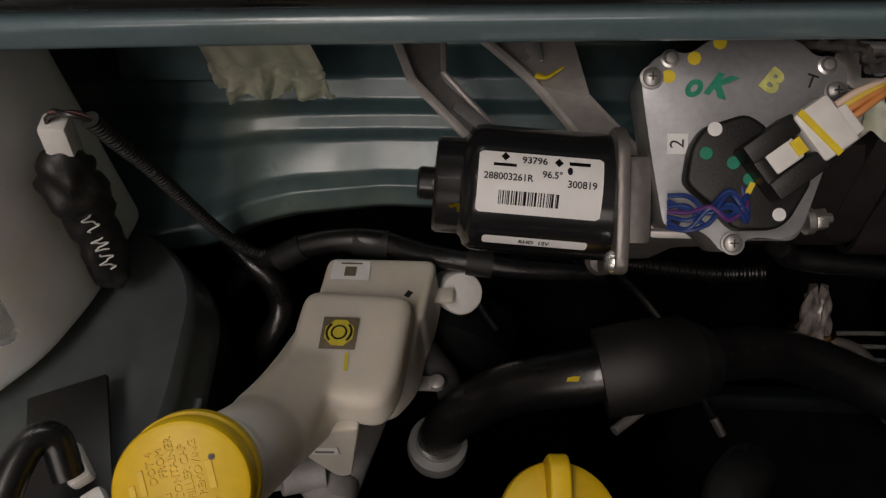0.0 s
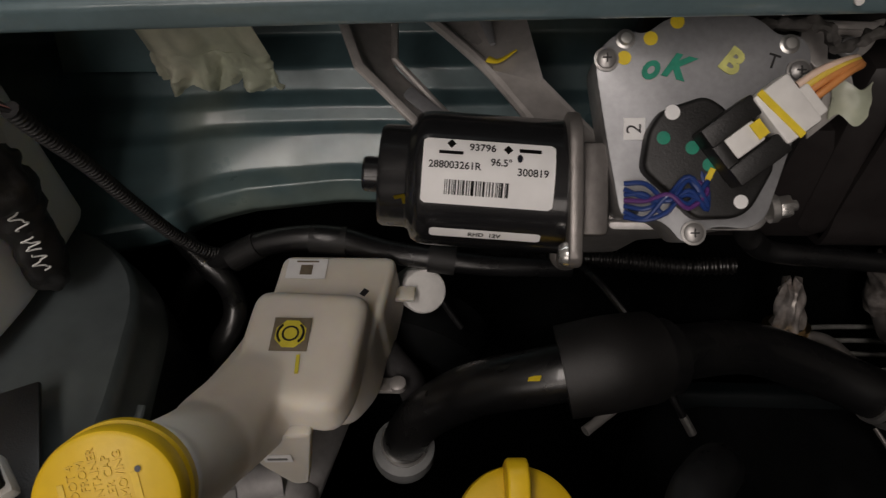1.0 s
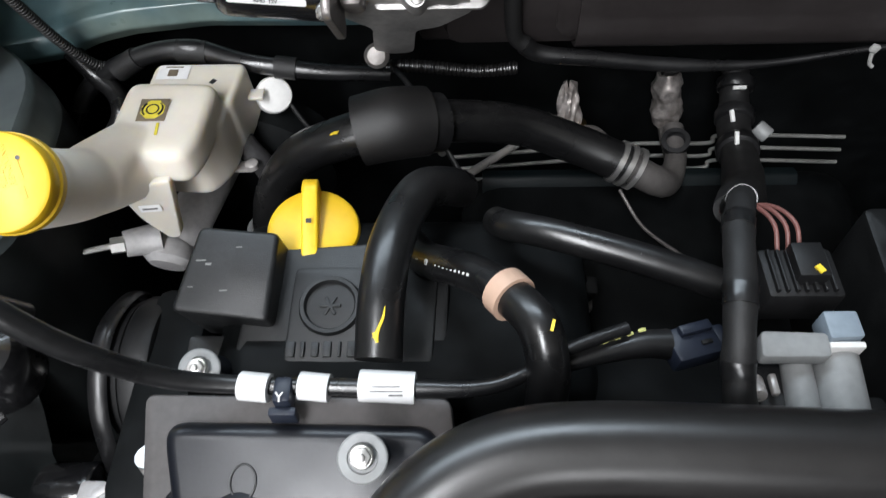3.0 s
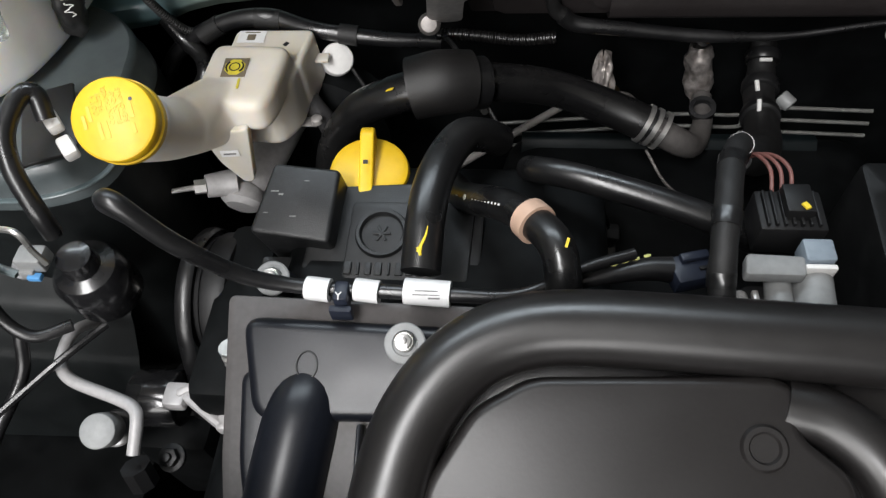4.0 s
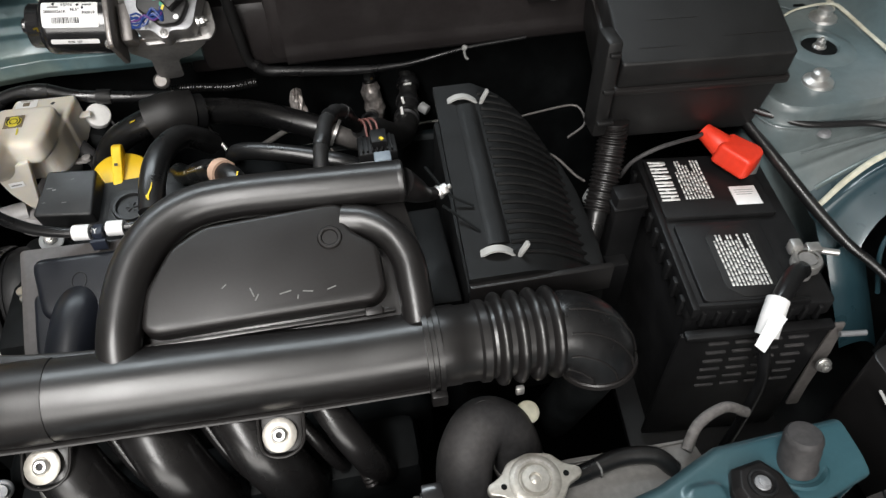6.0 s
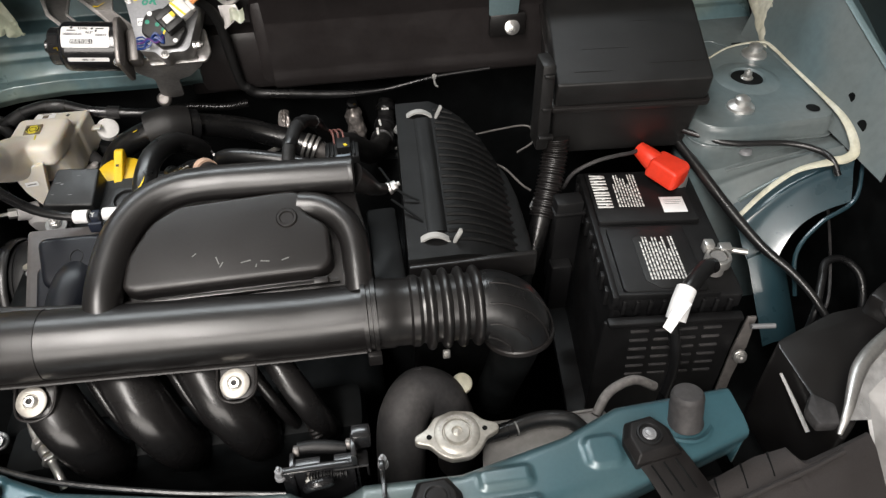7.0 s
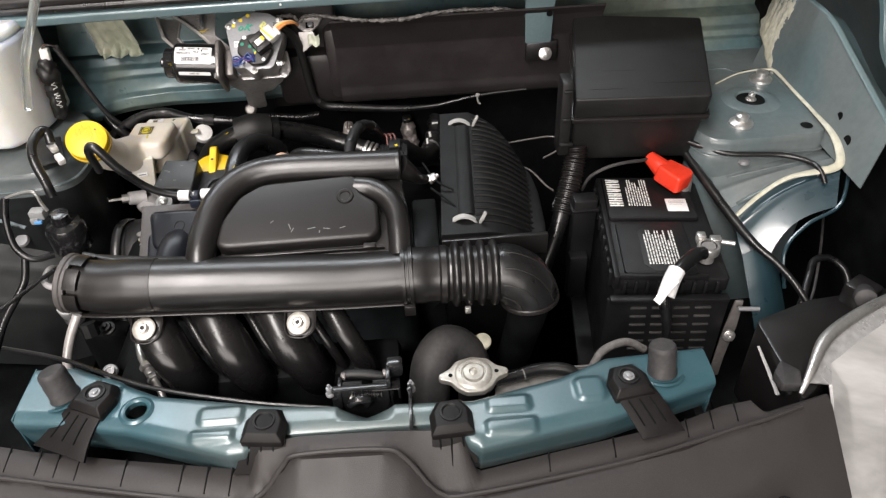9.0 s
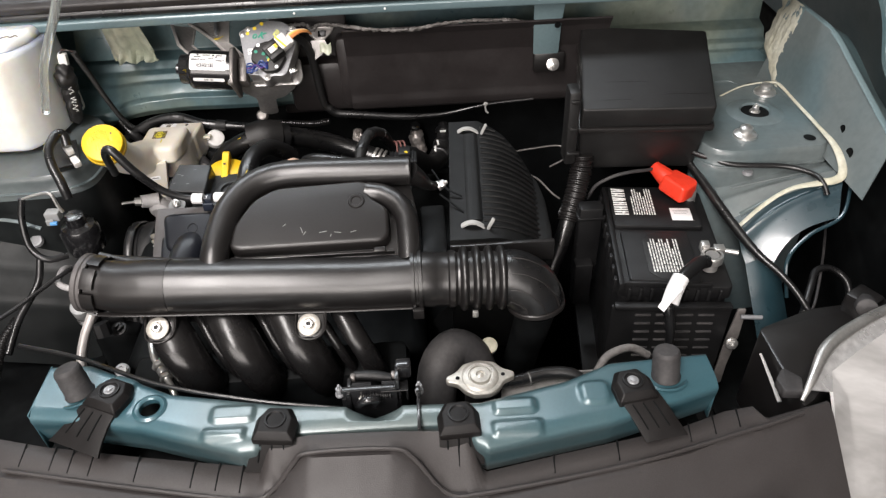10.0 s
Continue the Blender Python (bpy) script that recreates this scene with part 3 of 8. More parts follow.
single("plenum_panel", grid(150, len(PLENUM_FOLD) - 1, plenum_point, 0.0014), PLENUM, "grey-blue pressed sheet metal of the windscreen plenum", "car body", kind="structure")
single("cowl_beam", folded(-0.36, 0.9, ((0.225, 1.193), (0.208, 1.1915), (0.206, 1.2035), (0.215, 1.207), (0.30, 1.218), (0.42, 1.235)), 0.0014, 40, lambda x: (0.01 * ((x - MID) / 0.5) ** 2 * -1, 0.0), 0.003),
       BEAM, "grey-teal cowl beam below the windscreen", "car body", kind="structure")
single("cowl_seal", tube([(-0.36, 0.201, 1.2125), (0.0, 0.208, 1.2125), (0.27, 0.210, 1.2125), (0.55, 0.208, 1.2125), (0.9, 0.197, 1.2125)], 0.0062, 10, 10), RUBBER, "black rubber seal along the cowl", "seal", kind="structure")
single("cowl_cover", folded(-0.36, 0.9, ((0.232, 1.214), (0.206, 1.217), (0.204, 1.226), (0.212, 1.232), (0.33, 1.246)), 0.002, 40, lambda x: (0.01 * ((x - MID) / 0.5) ** 2 * -1, 0.0), 0.003), BROWN, "brownish black cowl cover above the seal", "trim", kind="structure")
for x in (-0.015, 0.171, 0.29):
    single("beam_clip", lathe([(0, 0), (0.0016, 0), (0.0014, 0.001), (0, 0.0012)], aim((x, 0.206, 1.1985), (x, 0.1, 1.21)), 16), WHITE, "small pale plastic clip on the cowl beam", "clip", "cowl clips", "")
single("windscreen", grid(30, 10, lambda u, v: (-0.4 + 1.35 * u, 0.36 + 0.55 * v - 0.06 * (2 * u - 1) ** 2, 1.24 + 0.45 * v), 0.005), GLASS, "dark windscreen above the cowl", "window", kind="structure")
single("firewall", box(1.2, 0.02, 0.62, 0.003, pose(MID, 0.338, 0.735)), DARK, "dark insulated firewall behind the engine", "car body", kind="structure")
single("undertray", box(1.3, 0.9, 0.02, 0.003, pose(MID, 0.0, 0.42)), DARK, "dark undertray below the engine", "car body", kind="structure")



def film_point(u, v):
    fold = 0.0022 * math.sin(10 * u + 2.5 * v) + 0.0012 * math.sin(23 * u - 6 * v)
    crumple = max(v - 0.72, 0) / 0.28
    return (-0.110 + 0.056 * u + 0.008 * (v - 0.5) * (2 * u - 1) + 0.002 * crumple * math.sin(22 * u), 0.256 + 0.030 * v + fold * (0.4 + v) - 0.006 * crumple * math.sin(15 * u + 9 * v) ** 2,
            1.193 - 0.080 * v + 0.003 * crumple * math.sin(17 * u + 3) - 0.004 * math.sin(4 * u) ** 2 * crumple)


film = thing("sealing_film", "wrinkled yellow-green sealing film hanging below the cowl", "seal", (-0.08, 0.27, 1.11))
part("sheet", grid(70, 28, lambda u, v: film_point(u, 0.74 * v), 0.0012), FILM, film)
part("crumpled_edge", crumpled(grid(70, 16, lambda u, v: film_point(u, 0.735 + 0.265 * v), 0.0014), 0.0013, 320, 4), FILM, film, "crumpled lower edge of the film")
# sheet gusset beside the film
single("plenum_gusset", prism([(-0.175, 0.0), (-0.1, 0.0), (-0.12, 0.075), (-0.17, 0.09)], 0, 0.0015, 0.0005, base((1, 0, 0), (0, 0.35, 0.94), (0, -0.94, 0.35), (0, 0.30, 1.108))), PLENUM, "blue-grey triangular sheet gusset of the plenum", "car body", kind="structure")


def side_panels(s):
    """Strut tower, wheel-arch apron and upper side wall; s mirrors them about the middle of the car."""
    X = lambda x: MID + s * (x - MID)
    tower = thing("strut_tower", "grey primed strut tower with teal overspray and bolts" if s > 0 else "grey-green primed strut tower below the washer bottle", "car body", (X(0.76), 0.09, 0.6), kind="structure")
    if s > 0:
        outline, cx, cy, top = [(0.680, 0.052), (0.688, 0.026), (0.712, 0.017), (0.838, 0.020), (0.850, 0.190), (0.767, 0.184), (0.724, 0.135), (0.694, 0.085)], 0.77, 0.10, 1.067
    else:
        outline, cx, cy, top = [(0.647, 0.12), (0.652, 0.078), (0.69, 0.062), (0.86, 0.058), (0.87, 0.23), (0.70, 0.235), (0.656, 0.20)], 0.765, 0.145, 1.060
    ol = rounded(outline, 0.02 if s > 0 else 0.028, 5)
    bm = bmesh.new()
    rings = []
    for k, dz in ((1.10, -0.45), (1.07, -0.12), (1.06, -0.06), (1.055, -0.030), (1.045, -0.022), (1.03, -0.020), (1.018, -0.008), (1.005, -0.002), (0.985, 0.0), (0.5, 0.0), (0.28, 0.0)):
        rings.append([bm.verts.new((X(cx + (x - cx) * k), cy + (y - cy) * k, top + dz)) for x, y in ol])
    # the left tower's lower rings get the shade colour
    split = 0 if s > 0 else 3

    def skin(bands):
        m2 = bmesh.new()
        vs = [[m2.verts.new(v.co) for v in ring] for ring in bands]
        for a, b in zip(vs, vs[1:]):
            for i in range(len(ol)):
                j = (i + 1) % len(ol)
                m2.faces.new((a[i], a[j], b[j], b[i]))
        return m2, vs

    shell, vs = skin(rings[split:])
    shell.faces.new(vs[-1])
    bmesh.ops.recalc_face_normals(shell, faces=shell.faces)
    part("tower_shell", shell, PRIMER if s > 0 else TOWER, tower)
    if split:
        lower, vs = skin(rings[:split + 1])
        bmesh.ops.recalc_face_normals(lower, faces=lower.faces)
        part("lower_shell", lower, TOWER_SHADE, tower, "lower part darkened where little light reaches")
    part("rim_bead", tube([(X(cx + (x - cx) * 1.04), cy + (y - cy) * 1.04, top - 0.021) for x, y in ol[:28]], 0.0025, 8, 2, squash=0.5), PRIMER, tower, "pressed bead along the tower rim")
    if s > 0:
        part("centre_ring", lathe([(0.018, 0.0), (0.02, 0.003), (0.026, 0.0035), (0.034, 0.001), (0.04, -0.001)], pose(X(0.777), 0.112, top), 36), PRIMER, tower)
        part("centre_cup", lathe([(0, 0.0006), (0.018, 0.0006)], pose(X(0.777), 0.112, top), 28), DARK, tower, "dark strut opening")
        hex_bolt(tower, (X(0.777), 0.112, top + 0.001), (0, 0, 1), 0.005, 0.006, 1.4)
        for bx, by in ((0.741, 0.054), (0.812, 0.164)):
            part("stud_cap", lathe([(0, 0), (0.015, 0), (0.0145, 0.003), (0.008, 0.006), (0.008, 0.012), (0.005, 0.014), (0, 0.0142)], pose(X(bx), by, top), 24), STEEL, tower, "zinc nut on a stud")
        part("hole", lathe([(0, 0), (0.0075, 0)], pose(X(0.818), 0.039, top + 0.0008), 20), DARK, tower)
        corners = ((0.690, 0.050, 1.030), (0.850, 0.018, 1.043), (0.732, -0.108, 0.915), (0.822, -0.062, 1.016))
    else:
        corners = ((0.668, 0.075, 0.955), (0.85, 0.06, 1.0), (0.69, -0.01, 0.78), (0.84, -0.03, 0.83))
    c = [V3((X(p[0]), p[1], p[2])) for p in corners]

    def arch(u, v):
        p = c[0].lerp(c[1], u).lerp(c[2].lerp(c[3], u), v)
        if s > 0:
            p = p + V3((-0.012, 0.018, 0.018)) * math.sin(math.pi * u) * v * v
        bump = 0.016 * math.sin(math.pi * v) + 0.004 * (math.exp(-((v - 0.35) / 0.035) ** 2) + math.exp(-((v - 0.62) / 0.035) ** 2))
        return p.x, p.y, p.z + bump

    cut = 0.47 if s > 0 else 1.0
    part("wheel_arch", grid(26, 40, lambda u, v: arch(u, v * cut), 0.0015), PRIMER if s > 0 else TOWER_SHADE, tower, "ribbed wheel arch apron")
    if s > 0:
        part("lower_arch", grid(26, 30, lambda u, v: arch(u, cut + (1 - cut) * v), 0.0015), SHADED_TEAL, tower, "glossy teal lower arch, darkened for shade")
        part("arch_lip", tube([V3(arch(u, cut)) + V3((0, 0, 0.0008)) for u in np.linspace(0.1, 1.0, 12)], 0.0028, 8, 3, squash=0.7), TEAL, tower, "rolled lip of the apron")
    if s > 0:
        part("arch_front", grid(12, 16, lambda u, v: (0.715 + 0.045 * u + 0.01 * v, -0.078 - 0.06 * v, 0.965 + 0.012 * math.sin(3 * u) - 0.012 * u - 0.075 * v), 0.0015), SHADED_TEAL, tower, "glossy teal lower apron, darkened for shade")
        part("arch_edge", tube([(0.845, -0.03, 1.042), (0.825, -0.062, 1.018), (0.785, -0.075, 1.003), (0.757, -0.092, 0.98), (0.757, -0.115, 0.94)], 0.0022, 8, 8), SHADED_TEAL, tower, "rolled apron edge")
        for v in (0.25,):
            part("apron_rib", tube([V3(arch(u, v)) + V3((0, 0, 0.0006)) for u in np.linspace(0.12, 0.72, 9)], 0.0018, 8, 3, squash=0.7), PRIMER, tower, "pressed apron rib")
        part("apron_bolt", lathe([(0, 0), (0.007, 0), (0.006, 0.004), (0, 0.005)], pose(0.735, 0.012, 1.037), 18), PLATE, tower)
    else:
        part("apron_rib", tube([(X(0.86), 0.035, 1.02), (X(0.75), 0.03, 1.02), (X(0.70), 0.02, 1.01)], 0.003, 8, 8, squash=0.6), PRIMER, tower)
        part("apron_bolt", lathe([(0, 0), (0.009, 0), (0.008, 0.004), (0, 0.005)], pose(X(0.735), 0.052, 0.966, 30, 0, 0), 18), PLATE, tower)
    # upper side wall
    part("side_wall", grid(20, 20, lambda u, v: (X(0.832 + 0.0022 * math.sin(6 * u) * v + 0.034 * v), -0.075 + 0.43 * (0.72 * u) + 0.03 * v * (1 - 0.72 * u), 1.05 + (0.054 + 0.06 * min(1, u * 1.58)) * v), 0.0015), PRIMER, tower, "primed inner wing panel")
    part("wing_flange", tube([(X(0.8665), -0.045 + 0.40 * k / 12, 1.104 + 0.06 * min(1, k / 12 * 2.2)) for k in range(13)], 0.004, 8, 3, squash=0.6), BEAM, tower, "rolled grey-teal flange")
    part("fender_edge", tube([(X(0.895), -0.02, 1.135), (X(0.90), 0.05, 1.15), (X(0.905), 0.13, 1.22), (X(0.905), 0.36, 1.25)], 0.012, 10, 8, squash=0.6), TEAL, tower, "teal fender edge")
    if s > 0:
        part("seam_sealant", tube([(0.748, 0.160, 1.068), (0.790, 0.184, 1.069), (0.830, 0.184, 1.072), (0.8365, 0.165, 1.073), (0.8365, 0.12, 1.0725), (0.8365, 0.06, 1.072), (0.8362, 0.016, 1.071), (0.8345, -0.012, 1.064), (0.829, -0.030, 1.056), (0.818, -0.034, 1.051), (0.806, -0.031, 1.048)],
                                  [0.0014, 0.0016, 0.0022, 0.003, 0.0026, 0.0026, 0.004, 0.005, 0.0052, 0.005, 0.0045], 12, 8, squash=0.5), SEALANT, tower, "smeared yellowed seam sealant")
        part("seam_sealant", tube([(0.808, -0.031, 1.047), (0.77, -0.031, 1.040), (0.74, -0.036, 1.022), (0.712, -0.045, 0.999)], [0.0055, 0.0034, 0.0034, 0.003], 10, 8, squash=0.45), SEALANT, tower, "yellowed seam sealant")
        wall_at = lambda u, v: (X(0.832 + 0.0022 * math.sin(6 * u) * v + 0.034 * v), -0.075 + 0.43 * u + 0.03 * v * (1 - u), 1.05 + (0.054 + 0.06 * min(1, u * 2.2)) * v)
        out = V3((-0.957, 0.0, 0.287))
        for u, v, r in ((0.545, 0.567, 0.0062), (0.207, 0.44, 0.0052), (0.132, 0.314, 0.0068)):
            p = V3(wall_at(u, v)) + out * 0.0018
            part("wall_hole", lathe([(0, 0), (r, 0)], aim(p, p + out), 18), DARK, tower, "dark hole in the wing panel")

        def smear(u, v):
            h = 0.10 + 0.92 * v
            a = interp(h, (0.10, 0.17, 0.34, 0.62, 0.86, 1.02), (0.575, 0.588, 0.640, 0.640, 0.622, 0.66))
            b = interp(h, (0.10, 0.15, 0.28, 0.40, 0.84, 1.02), (0.600, 0.630, 0.700, 0.785, 0.790, 0.81))
            rag = 0.022 * noise.noise(V3((h * 11, 3.0 if u < 0.5 else 9.0, 0)))
            w = a + (b - a) * u + rag * abs(2 * u - 1)
            p = V3(wall_at(w, h))
            swell = max(0.0, 1 - (2 * u - 1) ** 4)
            return tuple(p + out * (0.0004 + swell * (0.0014 + 0.0012 * noise.noise(V3((w * 60, h * 7, 1.0))) + 0.0007 * noise.noise(V3((w * 150, h * 30, 4.0))))))

        part("seam_sealant", grid(40, 60, smear, 0.0004), SEALANT, tower, "broad ragged smear of yellowed sealant")

        def strip(u, v):
            a = 0.36 + 0.40 * u
            low = interp(a, (0.36, 0.405, 0.424, 0.445, 0.50, 0.58, 0.61, 0.66, 0.76), (0.98, 0.95, 0.80, 0.95, 0.895, 0.91, 0.86, 0.76, 0.72)) + 0.012 * noise.noise(V3((a * 60, 0, 0)))
            p = V3(wall_at(a, 1.0 - (1.0 - low) * v)) + out * (0.0008 + 0.0006 * min(1.0, 4 * (1 - v)))
            return tuple(p)

        def outer(u, v):
            y = -0.03 + 0.20 * u
            z = 1.104 + 0.06 * min(1, 2.2 * (y + 0.045) / 0.4)
            return 0.8685 + 0.030 * v, y + 0.02 * v, z - 0.004 - 0.012 * v + 0.0025 * math.sin(45 * y + 3 * v) * v

        part("painted_strip", grid(90, 8, strip, 0.0004), BEAM, tower, "teal paint run along the wing panel")
        part("outer_flange", grid(40, 8, outer, 0.0012), TEAL, tower, "wavy teal wing flange")
        part("rear_shelf", prism(rounded([(0.70, 0.128), (0.76, 0.165), (0.80, 0.188), (0.855, 0.19), (0.87, 0.29), (0.69, 0.29)], 0.008), 1.035, 1.057, 0.003), PRIMER, tower, "primed shelf behind the tower")
        part("shelf_rim", tube([(0.735, 0.222, 1.0575), (0.782, 0.224, 1.0575), (0.793, 0.214, 1.0575), (0.803, 0.194, 1.0605), (0.798, 0.184, 1.066)], 0.0022, 8, 6, squash=0.6), PRIMER, tower, "pressed rim of the shelf")
        part("slot", prism(rounded([(-0.007, -0.0025), (0.007, -0.0025), (0.007, 0.0025), (-0.007, 0.0025)], 0.0024), 0, 0.0004, 0, pose(0.815, 0.211, 1.0573)), DARK, tower, "dark slot")
    return tower


side_panels(1)
side_panels(-1)

# added black panels standing for the unlit gap between wings and skins
for s in (1, -1):
    single("unlit_gap_panel", joined(box(0.012, 0.80, 0.66, 0.004, pose(MID + s * 0.632, 0.06, 0.77)), box(0.24, 0.34, 0.012, 0.004, pose(MID + s * 0.53, -0.13, 0.79))), DARK, "added black panel for the unlit gap beside the engine bay", "liner", kind="structure")
# fender skins outside
for s in (1, -1):
    single("fender", grid(16, 30, lambda u, v: (MID + s * (0.66 + 0.12 * math.sin(u * 1.5)), -0.30 + 0.9 * v, 1.17 - 0.02 * (1 - v) - 0.75 * u ** 1.6 + (0.09 * v if v < 0.6 else 0.054)), 0.0015), TEAL, "teal outer fender skin", "car body", kind="structure")


# ---- engine bay: air intake ----
def intake_pipe():
    """Main intake pipe with its D-shaped side duct, small duct and flat resonator box."""
    t = thing("intake_pipe", "satin black plastic air intake pipe with side ducts and resonator box", "air intake", (0.14, -0.173, 1.03))
    ax = lambda x: (x, -0.173, 1.0725 - 0.058 * min(max(x, 0), 0.26) - 0.004 * max(x - 0.26, 0))
    part("main_pipe", tube([ax(0.062), ax(0.09), ax(0.14), ax(0.2), ax(0.26), ax(0.316)], 0.0268, 40, 6), SATIN, t)
    MO = aim((-0.013, -0.1665, 1.0738), (0.06, -0.1765, 1.064))
    part("mouth", tube([MO @ V3((0, 0, 0.004)), MO @ V3((0, 0, 0.02)), (0.024, -0.1718, 1.0698), (0.046, -0.173, 1.0698), (0.068, -0.173, 1.0686)], [0.0250, 0.0256, 0.0268, 0.0276, 0.0274], 40, 8), SATIN_LIGHT, t, "smooth mouth cone")
    part("mouth_ring", lathe([(0.0252, -0.007), (0.0290, -0.007), (0.0298, -0.006), (0.0298, -0.002), (0.0288, -0.001), (0.0288, 0.003), (0.0252, 0.003), (0.0252, -0.007)], MO, 48), RIM, t, "pale worn mouth rim")
    for k in range(7):
        bm = bmesh.new()
        rings = []
        for j in range(9):
            a = 2 * math.pi * (k + 0.08 + 0.80 * j / 8) / 7
            rings.append([bm.verts.new(MO @ V3((r * math.cos(a), r * math.sin(a), z))) for r, z in ((0.0272, 0.002), (0.0290, 0.002), (0.0295, 0.004), (0.0290, 0.0145), (0.0272, 0.0150))])
        for p, q in zip(rings, rings[1:]):
            for j in range(5):
                bm.faces.new((p[j], p[(j + 1) % 5], q[(j + 1) % 5], q[j]))
        bm.faces.new(rings[0])
        bm.faces.new(rings[-1][::-1])
        bmesh.ops.recalc_face_normals(bm, faces=bm.faces)
        part("collar_segment", bm, SATIN_LIGHT, t)
    part("mouth_opening", lathe([(0, 0.0), (0.0252, 0.0)], MO @ Matrix.Translation((0, 0, -0.004)), 30), DARK, t, "dark inside of the mouth")
    part("gusset", prism(rounded([(-0.006, -0.138), (0.004, -0.138), (0.055, -0.147), (0.10, -0.152), (0.10, -0.158), (-0.006, -0.158)], 0.003), 1.083, 1.0865, 0.001), SATIN_LIGHT, t, "flat moulded gusset")
    part("seam_rim", joined(tube([(-0.005, -0.192, 1.054), (0.03, -0.1965, 1.0545), (0.12, -0.1965, 1.0495), (0.22, -0.1965, 1.0440), (0.31, -0.1965, 1.0415)], 0.0028, 8, 6, squash=0.5),
                            tube([(-0.008, -0.140, 1.090), (0.03, -0.148, 1.085), (0.10, -0.148, 1.078)], 0.0025, 8, 6, squash=0.5)), SATIN_LIGHT, t, "moulding seam rim")
    part("flange", joined(lathe([(0.024, 0), (0.0315, 0), (0.0315, 0.0035), (0.0295, 0.004), (0.0295, 0.007), (0.0315, 0.0075), (0.0315, 0.011), (0.024, 0.011)], aim(ax(0.309), ax(0.33)), 40),
                          box(0.011, 0.006, 0.012, 0.001, pose(0.315, -0.204, 1.04)), box(0.011, 0.009, 0.006, 0.001, pose(0.313, -0.156, 1.086, 40, 0, 0))), SATIN, t, "clamping flange")
    R = base((1, 0, 0), (0, 0.927, 0.375), (0, -0.375, 0.927), (0.2, -0.11, 1.105))
    duct = [(-0.089, -0.062, -0.004), (-0.0885, -0.045, 0), (-0.085, -0.018, 0), (-0.077, 0.009, 0), (-0.061, 0.032, 0), (-0.038, 0.0455, 0), (-0.006, 0.0495, 0), (0.06, 0.0475, 0), (0.110, 0.0455, 0)]
    part("side_duct", joined(tube(duct, [0.0138, 0.0145, 0.0152, 0.0155, 0.0155, 0.0155, 0.0155, 0.0155, 0.0155], 28, 8, m=R), lathe([(0, 0), (0.0155, 0), (0.0158, 0.001), (0.0158, 0.0035), (0.0145, 0.005), (0, 0.0052)], R @ aim((0.1095, 0.0455, 0), (0.2, 0.0455, 0)), 30)), SATIN, t)
    part("small_duct", tube([(0.066, 0.0225, -0.004), (0.083, 0.018, -0.003), (0.099, 0.005, -0.002), (0.1075, -0.014, -0.002), (0.109, -0.036, -0.003), (0.109, -0.062, -0.006)], 0.0118, 24, 8, m=R), SATIN, t)
    part("web", prism(rounded([(-0.082, -0.058), (-0.075, 0.01), (-0.05, 0.042), (-0.01, 0.05), (0.11, 0.05), (0.12, -0.01), (0.12, -0.058)], 0.01), -0.016, -0.010, 0.001, R), SATIN, t)
    res = [(-0.075, -0.040), (-0.072, -0.014), (-0.054, 0.016), (-0.031, 0.0295), (0.062, 0.034), (0.070, 0.030), (0.0705, 0.012), (0.090, -0.003), (0.091, -0.036), (0.083, -0.0435), (-0.066, -0.0445)]
    slab = prism(rounded(res, 0.007, 4), -0.016, 0.006, 0.0072, R, 4, 0.02)
    box_part = part("resonator_box", slab, SATIN_LIGHT, t, "flat moulded resonator box")
    m = R @ Matrix.Translation((0.056, 0.0065, 0.0062))
    part("boss", lathe([(0, 0.0), (0.0052, 0.0), (0.006, 0.0012), (0.0078, 0.0012), (0.0088, 0.0002), (0.009, -0.001)], m, 28), SATIN_LIGHT, t)
    part("lip", prism(rounded([(-0.074, -0.047), (0.092, -0.047), (0.094, -0.050), (-0.076, -0.050)], 0.001), -0.014, -0.004, 0.001, R), SATIN, t)
    for x, y, w, rz in ((0.0, -0.025, 0.007, 110), (0.003, -0.029, 0.005, 60), (0.022, -0.0285, 0.008, 10), (0.037, -0.030, 0.007, -10), (0.053, -0.030, 0.006, 15), (-0.018, -0.018, 0.004, 40), (0.030, -0.033, 0.003, 75)):
        part("scratch", box(w, 0.0009, 0.0002, 0, R @ pose(x, y, 0.0062, 0, 0, rz)), GREY_INK, box_part)
    part("tab", box(0.012, 0.006, 0.003, 0.001, R @ Matrix.Translation((0.079, -0.049, -0.001))), SATIN_LIGHT, t)
    part("spigot", tube([(0.312, -0.068, 1.119), (0.322, -0.064, 1.108), (0.332, -0.056, 1.094), (0.340, -0.050, 1.088)], [0.013, 0.010, 0.006, 0.005], 16, 6), SATIN, t)
    hex_bolt(t, (0.345, -0.047, 1.086), (0.9, 0.2, 0.3), 0.005, 0.006, 1.2, label="zinc bolt")
    for p in ((0.054, -0.204, 1.041), (0.205, -0.21, 1.039)):
        nm = base((1, 0, 0), (0, 0.86, 0.5), (0, -0.5, 0.86), p)
        part("lug", joined(prism(rounded([(-0.012, -0.012), (0.014, -0.012), (0.016, 0.018), (-0.012, 0.018)], 0.006), -0.006, -0.003, 0.001, nm),
                                 tube([nm @ V3(q) for q in ((-0.0135, 0.018, -0.003), (-0.0137, 0.0, -0.002), (-0.0105, -0.0105, -0.001), (0.0, -0.0145, -0.001), (0.0105, -0.0115, -0.001), (0.0158, -0.003, -0.001), (0.0165, 0.018, -0.002))], 0.0011, 8, 6)), SATIN_LIGHT, t)
